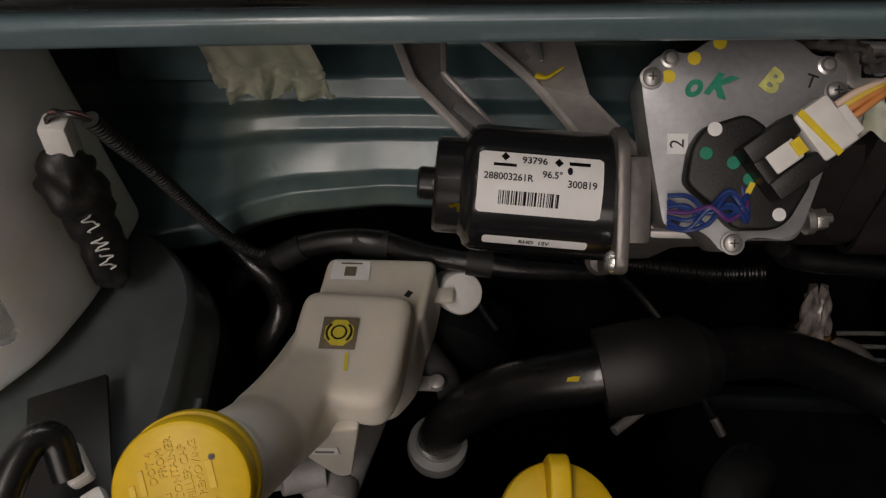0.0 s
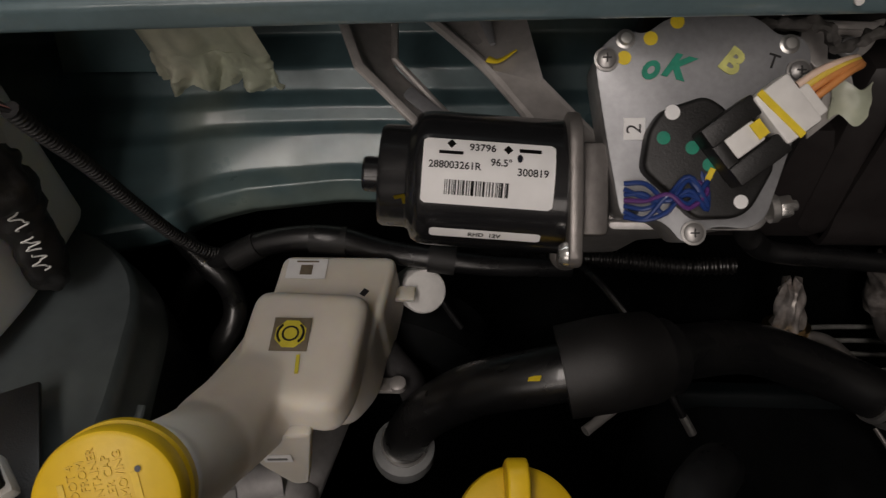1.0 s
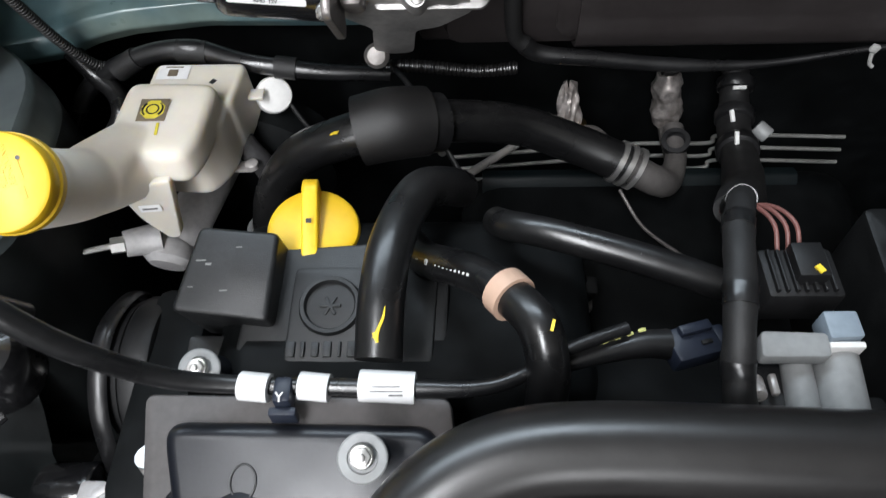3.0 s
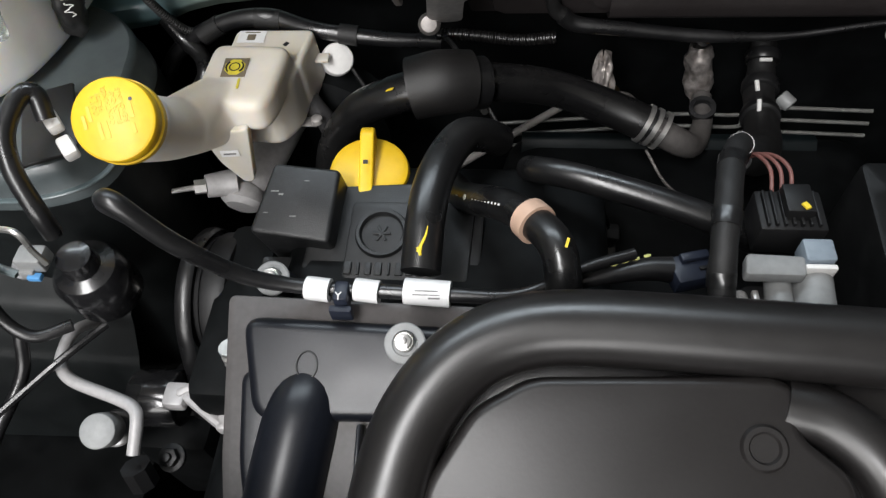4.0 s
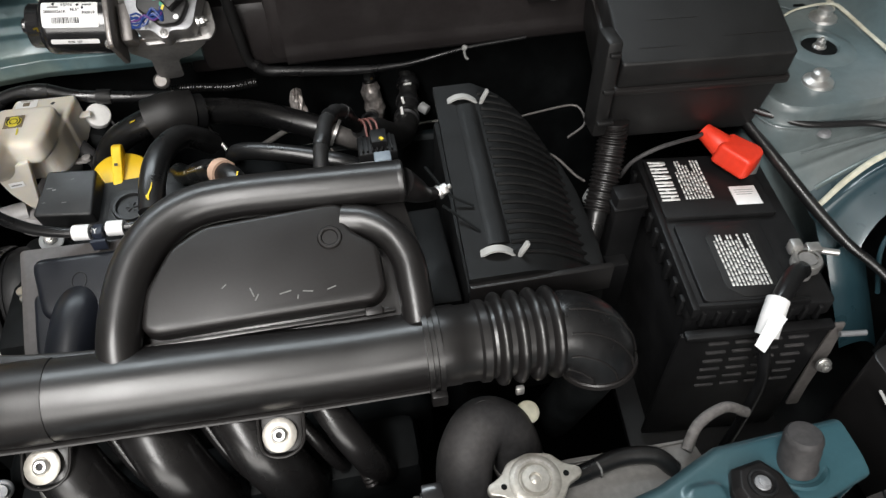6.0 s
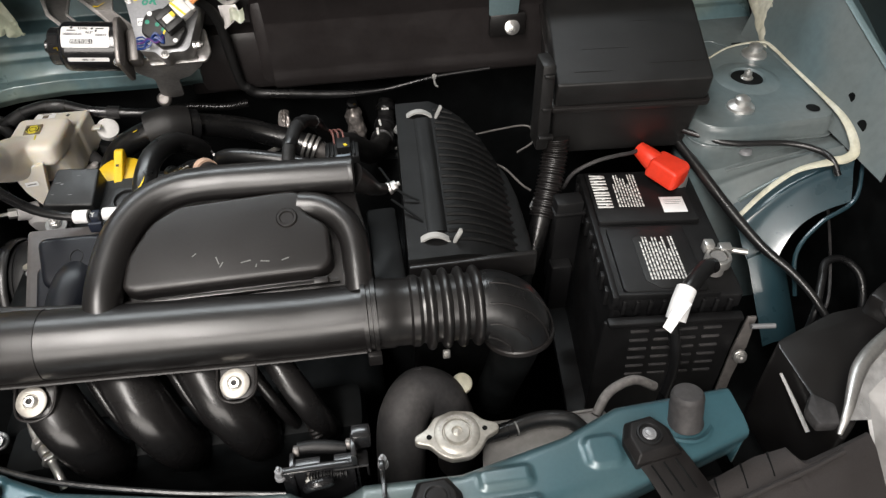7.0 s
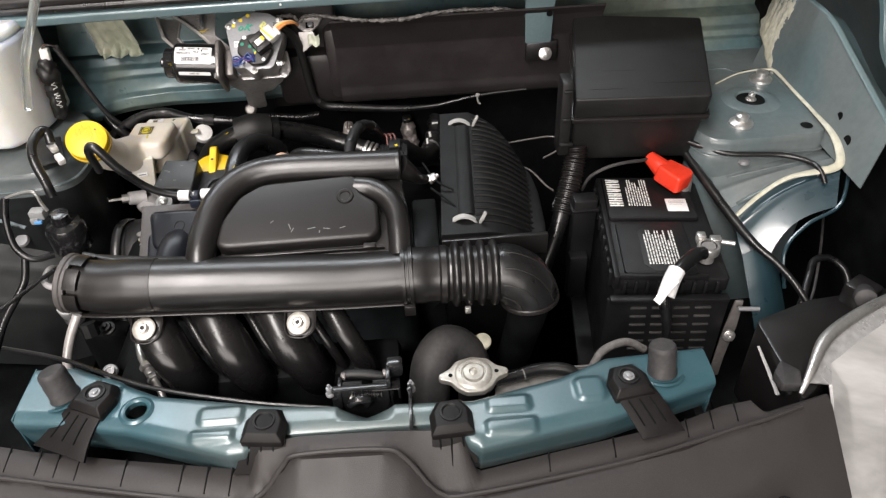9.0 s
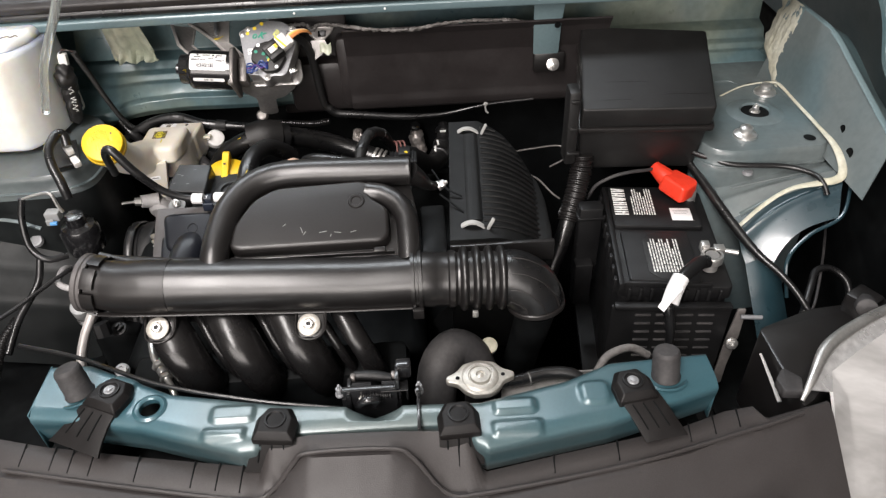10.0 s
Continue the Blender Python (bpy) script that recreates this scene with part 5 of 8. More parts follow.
for k in range(7):
    part("shell_rib", box(0.0016, 0.022, 0.003, 0.0004, pose(0.291 + 0.0042 * k, 0.034, 1.078)), BATTERY, plug)
part("latch_mark", box(0.0028, 0.004, 0.001, 0, pose(0.308, 0.030, 1.0856, 0, 0, 30)), YELLOW_INK, plug, "yellow latch")
for i in range(3):
    part("wire", tube([(0.297 + 0.005 * i, 0.045, 1.075), (0.296 + 0.005 * i, 0.058, 1.082), (0.292 + 0.004 * i, 0.075, 1.074), (0.288, 0.09, 1.05)], 0.0011, 8, 6), RED_WIRE, plug)
coil = thing("coil_connector", "dark blue ignition coil connector with yellow clips", "connector", (0.24, 0.005, 1.05))
CM = pose(0.2555, 0.0085, 1.054, 0, 6, 18)
part("shell", joined(box(0.024, 0.017, 0.012, 0.002, CM), box(0.016, 0.005, 0.004, 0.001, CM @ pose(0.002, 0.005, 0.007)), box(0.008, 0.014, 0.009, 0.002, CM @ pose(0.014, -0.001, 0.0))), NAVY, coil)
for i in range(2):
    part("latch_bar", box(0.0055, 0.0022, 0.0016, 0.0005, CM @ pose(-0.001 + 0.0055 * i, 0.0035 - 0.006 * i, 0.0066)), BATTERY, coil, "dark latch bar")
part("boot", tube([(0.196, -0.003, 1.058), (0.214, 0.003, 1.0575), (0.232, 0.008, 1.0565), (0.245, 0.009, 1.055)], [0.0034, 0.0046, 0.0062, 0.0072], 16, 5), RUBBER, coil, "black taped lead")
for k in range(4):
    part("yellow_dash", tube([(0.2125 + 0.0058 * k, 0.0058 + 0.0018 * k, 1.0625 + 0.0004 * k), (0.2160 + 0.0058 * k, 0.0068 + 0.0018 * k, 1.0627 + 0.0004 * k)], [0.0006, 0.0011, 0.0007], 6, 3, squash=0.5), OLIVE_INK, coil, "small yellow print")
conduit = thing("wiring_conduit", "dusty black taped wiring conduit beside the throttle housing", "cable", (0.266, 0.03, 1.08))
CONDUIT = [(0.29, 0.085, 1.06), (0.278, 0.062, 1.095), (0.266, 0.036, 1.11), (0.258, 0.0, 1.112), (0.255, -0.025, 1.10), (0.258, -0.04, 1.085)]
part("conduit", crumpled(tube(CONDUIT, 0.0063, 18, 10), 0.0008, 120, 6), CLOTH, conduit)
line = spline(CONDUIT, 8)
for k in (6, 15, 23, 31):
    part("tape_wrap", crumpled(tube([line[k], line[k + 1], line[k + 2]], 0.0069, 18, 3), 0.0006, 200, k), RUBBER, conduit, "black tape wrap")

sensor = thing("coolant_sensor", "dull silver sensor housing on a pipe", "sensor", (0.313, 0.27, 0.93))
part("housing", crumpled(tube([(0.3185, 0.304, 0.958), (0.319, 0.301, 0.950), (0.321, 0.298, 0.938), (0.323, 0.295, 0.925), (0.324, 0.292, 0.914)], [0.0085, 0.0125, 0.0118, 0.0135, 0.0095], 26, 6), 0.0026, 150, 3), FOIL, sensor, "crumpled pale foil wrap")
part("top_plug", joined(box(0.013, 0.011, 0.010, 0.002, pose(0.3185, 0.305, 0.963, 30, 0, 8)), drum(0.0075, 0.008, pose(0.3185, 0.306, 0.962, 30, 0, 8), 0.001, 18)), RUBBER, sensor, "black plug")
part("neck", tube([(0.324, 0.291, 0.913), (0.322, 0.27, 0.915), (0.319, 0.25, 0.925), (0.326, 0.20, 0.89)], 0.0062, 14, 6), ALU_DARK, sensor)
part("black_ring", lathe([(0.007, 0), (0.0105, 0), (0.0105, 0.006), (0.007, 0.006)], aim((0.3115, 0.229, 0.955), (0.3095, 0.226, 0.966)), 18), RUBBER, sensor)
part("amber_tip", box(0.004, 0.004, 0.003, 0.001, pose(0.322, 0.300, 0.9665)), BRASS, sensor)
conn = thing("engine_connector", "black plastic connector block with white marks", "connector", (0.364, 0.25, 0.93))
trunk = [(0.366, 0.292, 0.972), (0.363, 0.268, 0.960), (0.357, 0.235, 0.956), (0.348, 0.19, 0.968), (0.333, 0.150, 0.990), (0.312, 0.118, 1.026), (0.292, 0.090, 1.052)]
part("body", crumpled(tube(trunk, [0.0105, 0.0115, 0.0125, 0.0135, 0.014, 0.0125, 0.0085], 22, 8), 0.0016, 90, 5), CLOTH, conn, "taped black loom")
for k, (p, q) in enumerate(((trunk[0], trunk[1]), (trunk[1], trunk[2]), (trunk[2], trunk[3]))):
    a = V3(p).lerp(V3(q), 0.3)
    part("collar", drum(0.0142 + 0.0006 * k, 0.010, aim(a, V3(q)), 0.002, 22), RUBBER, conn)
part("pale_plug", drum(0.0062, 0.012, aim((0.3735, 0.2415, 0.960), (0.381, 0.234, 0.957)), 0.0015, 16), GREY_BOX, conn, "pale grey plug")
for x, y, z, w, h, rz in ((0.3625, 0.268, 0.9745, 0.010, 0.003, 0), (0.353, 0.243, 0.9695, 0.003, 0.009, 10), (0.348, 0.214, 0.975, 0.003, 0.011, 0)):
    part("white_mark", box(w, h, 0.003, 0.0006, pose(x, y, z, 35, 0, rz)), WHITE_INK, conn)
cone = thing("knock_sensor", "small silver foil-wrapped sensor", "sensor", (0.225, 0.24, 0.95))

def foil_point(u, v):
    a = 2 * math.pi * u
    r = (0.0088 - 0.003 * v) * (1 + 0.16 * math.sin(5 * a + 3 * v) + 0.13 * math.sin(8 * a - 9 * v + 1)) * (0.25 if v > 0.97 else 1)
    m = aim((0.2310, 0.240, 0.967), (0.2290, 0.254, 0.996))
    return tuple(m @ V3((r * math.cos(a), r * math.sin(a), 0.030 * v + 0.003 * math.sin(4 * a) * v)))


part("body", grid(44, 12, foil_point, 0), FOIL, cone)
part("feed_pipe", tube([(0.226, 0.233, 0.958), (0.238, 0.233, 0.966), (0.249, 0.226, 0.972), (0.258, 0.208, 0.974), (0.264, 0.192, 0.972)], 0.0038, 12, 6), ALU_DARK, cone, "bent dull metal pipe")
part("ring", lathe([(0.010, 0), (0.0135, 0), (0.0135, 0.003), (0.010, 0.003)], aim((0.2310, 0.239, 0.965), (0.2290, 0.254, 0.996)), 18), BRASS, cone)

for i, (y, z) in enumerate(((0.30, 0.880), (0.296, 0.868), (0.292, 0.856))):
    single("brake_line", tube([(0.14, y - 0.01, z - 0.004), (0.30, y, z), (0.37, y, z), (0.385, y + 0.004, z + 0.006), (0.49, y, z + 0.006)], 0.0019, 10, 8), LINE, "zinc brake line along the firewall", "pipe", "brake lines on the firewall")
single("shift_rod", tube([(0.112, 0.187, 0.93), (0.14, 0.21, 0.93), (0.205, 0.262, 0.93), (0.212, 0.264, 0.93)], 0.0034, 10, 4), ARM, "grey metal selector rod", "rod")
single("clutch_cable", tube([(0.261, 0.176, 0.965), (0.275, 0.148, 0.958), (0.298, 0.119, 0.962)], 0.0012, 8, 8), ALU_DARK, "thin dull metal cable behind the engine", "cable")
single("hanger_rod", tube([(0.120, 0.22, 0.99), (0.128, 0.20, 1.0), (0.138, 0.176, 1.005)], 0.003, 10, 6), STEEL, "bent zinc hose hook", "rod")
gear = thing("gearbox", "gearbox casing, darkened for the deep shade", "engine part", (0.30, 0.12, 0.72))
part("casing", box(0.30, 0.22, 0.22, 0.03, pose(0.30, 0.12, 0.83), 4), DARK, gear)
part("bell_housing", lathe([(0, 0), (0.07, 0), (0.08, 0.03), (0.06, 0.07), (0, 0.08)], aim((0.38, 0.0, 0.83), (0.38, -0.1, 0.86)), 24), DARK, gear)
beam = thing("steering_beam", "dark blue-grey steel beam behind the gearbox", "beam", (0.22, 0.2, 0.88))
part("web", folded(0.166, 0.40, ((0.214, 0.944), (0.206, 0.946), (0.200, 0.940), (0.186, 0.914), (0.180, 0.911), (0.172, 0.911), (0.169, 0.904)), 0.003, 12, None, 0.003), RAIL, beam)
part("lower_strip", box(0.085, 0.006, 0.010, 0.002, pose(0.292, 0.162, 0.928, -25, 0, -5)), GREY_RUBBER, beam, "grey lower strip")
for x in (0.225, 0.312):
    part("web_hole", lathe([(0, 0), (0.009, 0), (0.0105, 0.0008), (0.012, 0)], base((1, 0, 0), (0, 0.47, 0.88), (0, -0.88, 0.47), (x, 0.1925, 0.9285)), 22), DARK, beam, "dark round hole")
sender = thing("oil_sender", "grubby brown-grey sender with black plug behind the engine", "sensor", (0.218, 0.105, 0.90))
part("body", joined(drum(0.011, 0.030, pose(0.219, 0.104, 0.915, 12, 8, 0), 0.002, 18), prism(rounded([(-0.011, -0.009), (0.011, -0.009), (0.011, 0.009), (-0.011, 0.009)], 0.003), 0.028, 0.040, 0.002, pose(0.219, 0.104, 0.915, 12, 8, 0))), DUSTY_TRIM, sender)
part("plug", box(0.014, 0.012, 0.018, 0.002, pose(0.227, 0.094, 0.966, 12, 8, 0)), BATTERY, sender, "black plug")
part("lead", tube([(0.227, 0.094, 0.972), (0.222, 0.098, 0.985), (0.208, 0.110, 0.99), (0.195, 0.12, 0.975)], 0.0022, 8, 6), RUBBER, sender)
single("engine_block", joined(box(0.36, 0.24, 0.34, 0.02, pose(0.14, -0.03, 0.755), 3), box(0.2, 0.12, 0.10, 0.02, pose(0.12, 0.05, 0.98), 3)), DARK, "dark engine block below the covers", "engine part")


# ---- windscreen wiper drive ----
WIPER = base((1, 0, 0), (0, 0.751, 0.66), (0, -0.66, 0.751), (0.128, 0.17, 1.129))


def mm(points, k=0.001):
    return [(x * k, y * k) for x, y in points]


def wiper_motor():
    t = thing("wiper_motor", "black wiper motor with white label on a zinc gear housing", "motor", (0.095, 0.24, 1.03))
    ax = WIPER @ Matrix.Translation((-0.073, 0.0175, -0.0095)) @ base((0.063, 1, 0), (0.072, 0, 1), (1, -0.063, -0.072), (0, 0, 0)) @ Matrix.Translation((0, 0, 0.073))   # z runs along the motor
    part("motor_can", lathe([(0.012, -0.1165), (0.0185, -0.116), (0.0195, -0.1145), (0.0195, -0.106), (0.0205, -0.1045), (0.0238, -0.103), (0.0252, -0.1005), (0.0256, -0.097), (0.0256, -0.046), (0.0256, -0.044)], ax, 56), GLOSS, t)
    part("end_knob", lathe([(0, -0.123), (0.006, -0.123), (0.0068, -0.122), (0.0068, -0.117), (0.009, -0.1165), (0.0125, -0.1163)], ax, 28), GLOSS, t)
    # label wrapped on the can
    r = 0.02575

    def on_can(bm, lift):
        """Lays flat work (x along the motor, y up) on to the can."""
        for v in bm.verts:
            x, y = v.co.x, v.co.y
            a = math.radians(90) - y / r
            v.co = ax @ V3(((r + lift) * math.cos(a), (r + lift) * math.sin(a), x))
        return bm

    def flat_grid(x0, x1, y0, y1, corner=0.0014):
        """A thin sheet with rounded corners, in strips fine enough to bend round the can."""
        bm = bmesh.new()
        rows = []
        for j in range(25):
            y = y0 + (y1 - y0) * j / 24
            d = max(corner - min(y - y0, y1 - y), 0.0)
            inset = corner - math.sqrt(max(corner * corner - d * d, 0.0))
            rows.append([bm.verts.new((x0 + inset + (x1 - x0 - 2 * inset) * i / 4, y, 0)) for i in range(5)])
        for a, b in zip(rows, rows[1:]):
            for i in range(4):
                bm.faces.new((a[i], a[i + 1], b[i + 1], b[i]))
        return bm

    # the print: y grows towards the top of the label
    lab = part("label", on_can(flat_grid(-0.0998, -0.0532, -0.0110, 0.0128), 0.0), PAPER, t, "white printed type label")

    def printed(text, size, x, y, align="CENTER"):
        bm = letters(text, size, Matrix.Translation((x, y, 0)), 0, align, bold=0.00008)
        bmesh.ops.triangulate(bm, faces=bm.faces)
        return on_can(bm, 0.00025)

    part("print", joined(printed("93796", 0.0038, -0.0790, 0.0098), printed("96.5\u00b0", 0.0036, -0.0722, 0.0047), printed("288003261R", 0.0036, -0.0885, 0.0028), printed("300819", 0.0037, -0.0610, 0.0018)), BLACK_INK, lab, "black print", 180)
    strokes = []
    rnd = random.Random(4)
    x = -0.0915
    while x < -0.0695:
        w = rnd.choice((0.0003, 0.0005, 0.0008))
        strokes.append(on_can(box(w, 0.0052, 0.0001, 0, Matrix.Translation((x, -0.0048, 0))), 0.00025))
        x += w + rnd.choice((0.0003, 0.0004, 0.0006))
    part("barcode", joined(*strokes), BLACK_INK, lab, "black barcode", 180)
    part("logo_shape", joined(on_can(prism([(0, 0.0018), (0.0016, 0), (0, -0.0018), (-0.0016, 0)], -0.00005, 0.00005, 0, Matrix.Translation((-0.0900, 0.0108, 0))), 0.00025),
                              on_can(box(0.0085, 0.0012, 0.0001, 0, Matrix.Translation((-0.0900, 0.0074, 0))), 0.00025),
                              on_can(box(0.0024, 0.0024, 0.0001, 0, pose(-0.0700, 0.0098, 0, 0, 0, 45)), 0.00025), on_can(box(0.0078, 0.0014, 0.0001, 0, Matrix.Translation((-0.0622, 0.0098, 0))), 0.00025)), BLACK_INK, lab, "plain dark maker marks", 180)
    part("ink_drop", on_can(prism([(0.001 * math.cos(a), 0.0015 * math.sin(a)) for a in np.linspace(0, 6, 12)], -0.00005, 0.00005, 0, Matrix.Translation((-0.0658, 0.0068, 0))), 0.0003), NAVY, lab, "dark blue ink drop", 180)
    low = part("lower_label", on_can(flat_grid(-0.096, -0.0555, -0.0262, -0.0215), 0.0), PAPER, t, "narrow white label")
    part("print", printed("RHD  12V", 0.0028, -0.076, -0.0239), BLACK_INK, low, "black print", 180)
    part("yellow_paint", on_can(joined(box(0.0042, 0.0018, 0.0001, 0, pose(-0.1075, -0.012, 0, 0, 0, 20)), box(0.0016, 0.004, 0.0001, 0, pose(-0.1058, -0.0135, 0, 0, 0, 10))), -0.0058), YELLOW_INK, t, "yellow paint mark", 180)
    # gear housing and its flange
    fl = WIPER @ base((0, 1, 0), (0, 0, 1), (1, 0, 0), (0, 0, 0))
    part("flange", prism(rounded(mm([(-16, -32), (-8, -34), (-3, -30), (42, -20), (43, 4), (36, 15), (10, 17), (-14, 16)]), 0.006, 4), -0.0465, -0.0415, 0.0012, fl), ALU_DARK, t)
    part("flange_screw", lathe([(0, 0), (0.0045, 0), (0.0045, 0.003), (0.003, 0.005), (0, 0.0052)], WIPER @ aim((-0.0445, -0.0095, 0.0095), (-0.06, -0.0095, 0.0095)), 20), STEEL, t)
    part("neck_block", box(0.012, 0.036, 0.022, 0.003, WIPER @ Matrix.Translation((-0.0350, 0.015, -0.016))), ALU_DARK, t)
    plate = [(-26, 4), (-31, 30), (-35, 54), (-36, 62), (-32, 69), (-25, 73), (-18, 71), (-10, 77), (4, 80), (22, 77), (30, 70), (36, 71), (41, 66), (41, 56), (38, 40), (33, 26), (26, 4), (20, 0), (10, 1), (5, 0), (1, -5), (-4, -5), (-8, 0), (-12, 3)]
    part("gear_housing", prism(rounded([(x * 0.001, y * 0.001) for x, y in plate], 0.004, 3), -0.026, -0.0022, 0.003, WIPER), ALU, t)
    part("cover_plate", prism(rounded(mm(plate), 0.004, 3), -0.002, 0.0, 0.0005, WIPER), PLATE, t, "flat zinc cover plate with paint marks")
    for x, y in ((-32, 62), (36.5, 57), (0, -1.5)):
        screw(t, WIPER @ V3((x * 0.001, y * 0.001, 0.0005)), WIPER.to_3x3() @ V3((0, 0, 1)), 0.0036)
    for x, y in ((-25, 69.5), (33.5, 67)):
        part("rivet", lathe([(0, 0.002), (0.002, 0.0018), (0.0026, 0.0004), (0.0036, 0)], WIPER @ Matrix.Translation((x * 0.001, y * 0.001, 0)), 18), STEEL, t)
    for x, y in ((-16, 69.5), (-25.5, 62.5), (-6.5, 75.5)):
        part("yellow_dot", lathe([(0, 0.0003), (0.0026, 0.0003)], WIPER @ Matrix.Translation((x * 0.001, y * 0.001, 0)), 16), YELLOW_INK, t, "yellow paint dot")
    part("green_letters", joined(letters("O", 0.0078, WIPER @ pose(-0.0165, 0.0575, 0.0004, 0, 0, 12), 0.0002, shear=0.3, bold=0.0006), letters("K", 0.0118, WIPER @ pose(-0.0075, 0.0590, 0.0004, 0, 0, -16), 0.0002, shear=0.35, bold=0.0006)), GREEN_INK, t, "green marker letters")
    part("yellow_letter", letters("B", 0.0125, WIPER @ pose(0.0130, 0.0605, 0.0004, 0, 0, -38), 0.0002, bold=0.0005), OLIVE_INK, t, "pale yellow marker letter")
    part("black_letter", letters("T", 0.0075, WIPER @ pose(0.0275, 0.0605, 0.0004, 0, 0, -18), 0.0002), BLACK_INK, t, "faint black letter")
    tag = part("number_tag", box(0.0078, 0.0080, 0.0003, 0, WIPER @ Matrix.Translation((-0.0215, 0.0365, 0.0003))), PAPER, t, "white paper tag")
    part("number", letters("2", 0.0078, WIPER @ pose(-0.0215, 0.0365, 0.0006, 0, 0, 90), 0.0), BLACK_INK, tag, "black number", 180)
    # black electrical cover
    blk = [(x - 5.5, y - 1) for x, y in [(-15, 22), (-13, 36), (-8, 43.5), (7, 48.5), (12.5, 45.5), (31, 26.5), (31.5, 22), (24, 8), (19, 4.5), (4, 4), (-4, 12)]]
    bc = part("terminal_cover", prism(rounded(mm(blk), 0.003, 3), 0.0, 0.0085, 0.0018, WIPER, 3, 0.02), FUSE, t, "black plastic terminal cover")
    for x, y, mat_, rr in ((-5, 42, PAPER, 0.0027), (19, 10.5, PAPER, 0.0025), (-8, 33, GREEN_INK, 0.0024), (2, 29.5, GREEN_INK, 0.0024), (8, 23.5, GREEN_INK, 0.0024)):
        part("paint_dot", lathe([(0, 0.0003), (rr, 0.0002)], WIPER @ Matrix.Translation((x * 0.001 - 0.005, y * 0.001 - 0.001, 0.0085)), 16), mat_, bc)
    part("yellow_paint", box(0.002, 0.006, 0.0005, 0, WIPER @ pose(0.003, 0.0185, 0.0087, 0, 0, -25)), YELLOW_INK, bc)
    CN = WIPER @ pose(0.0115, 0.0300, 0.014, 0, 0, 37)
    sock = part("socket", joined(box(0.021, 0.0075, 0.012, 0.001, CN @ Matrix.Translation((0, 0.0075, 0))), box(0.021, 0.0075, 0.012, 0.001, CN @ Matrix.Translation((0, -0.0085, 0))), box(0.005, 0.02, 0.012, 0.001, CN @ Matrix.Translation((-0.008, 0, -0.001))),
                              box(0.021, 0.02, 0.004, 0.001, CN @ Matrix.Translation((0, 0, -0.005)))), FUSE, t, "black socket")
    wc = part("plug", joined(box(0.012, 0.0085, 0.0085, 0.0012, CN @ Matrix.Translation((0.0, 0, 0.001))), box(0.0145, 0.020, 0.012, 0.0015, CN @ Matrix.Translation((0.0165, 0, 0.001))), box(0.006, 0.012, 0.007, 0.001, CN @ Matrix.Translation((0.0255, -0.003, 0)))), WHITE, t, "milky white plug")
    part("yellow_paint", joined(box(0.0024, 0.0205, 0.0006, 0, CN @ pose(0.0135, 0, 0.0073, 0, 0, 8)), box(0.004, 0.006, 0.0006, 0, CN @ pose(0.0055, 0, 0.0057))), YELLOW_INK, wc, "yellow paint stripe")
    for i, (mt, dy) in enumerate(((PINK_WIRE, 0.004), (ORANGE_WIRE, -0.003), (ORANGE_WIRE, 0.0), (YELLOW_WIRE, 0.002))):
        part("wire", tube([CN @ V3((0.026, dy, 0.001)), CN @ V3((0.034, dy * 0.9, 0.002)), CN @ V3((0.043, dy * 0.6 - 0.001, 0.0)), CN @ V3((0.052, dy * 0.4 - 0.003, -0.008)), CN @ V3((0.056, -0.004, -0.02))], 0.0014, 10, 6), mt, wc)
    # blue leads from the motor
    for i in range(7):
        rr_ = random.Random(20 + i)
        y0 = 0.016 - 0.002 * i
        pts = [(-0.026, y0, 0.006), (-0.019, y0 - 0.002 + rr_.uniform(-0.002, 0.002), 0.009), (-0.012, 0.006 + rr_.uniform(-0.002, 0.006), 0.011 + rr_.uniform(-0.002, 0.003)),
               (-0.005, 0.010 + rr_.uniform(-0.004, 0.008), 0.012), (0.002, 0.014 + rr_.uniform(-0.008, 0.004), 0.010), (-0.002 + rr_.uniform(-0.004, 0.006), 0.018 + rr_.uniform(-0.006, 0.004), 0.0075)]
        part("lead", tube([WIPER @ V3(p) for p in pts], 0.0009, 8, 6), PURPLE_WIRE if i == 3 else BLUE_WIRE, t)
    part("lead_hole", lathe([(0, 0.0003), (0.002, 0.0003)], WIPER @ Matrix.Translation((-0.0215, 0.0065, 0.0)), 14), NAVY, t)
    hex_bolt(t, WIPER @ V3((0.031, 0.008, -0.006)), WIPER.to_3x3() @ V3((1, 0.15, 0)), 0.0045, 0.005, 1.2, label="zinc side bolt")
    # mounting foot
    part("mounting_foot", prism(rounded([(-0.030, 0.03), (0.040, 0.03), (0.043, 0.012), (0.022, -0.012), (0.008, -0.016), (0.004, -0.055), (-0.012, -0.058), (-0.022, -0.05), (-0.018, -0.012), (-0.034, 0.006)], 0.006), -0.002, 0.001, 0.0006,
                                       base((1, 0, 0), (0, -0.52, 0.85), (0, -0.85, -0.52), (0.115, 0.206, 1.088))), ALU, t, "pressed steel mounting foot")
    part("skirt", prism(rounded([(-0.022, 0.012), (0.040, 0.012), (0.046, 0.022), (0.042, 0.05), (0.02, 0.05), (-0.02, 0.03)], 0.004), -0.036, -0.031, 0.001, WIPER @ Matrix.Translation((-0.004, -0.012, 0))), ALU, t, "pressed steel skirt")
    part("rubber_bush", lathe([(0, -0.004), (0.0085, -0.004), (0.0085, 0.0), (0.006, 0.0025), (0, 0.003)], aim((0.094, 0.233, 1.039), (0.094, 0.19, 1.07)), 20), ALU_DARK, t, "dull bush and bolt")
    return t


YELLOW_WIRE = material("yellow_wire", (0.7, 0.5, 0.08), 0.4, 0, (200, 0.08))
wiper_motor()


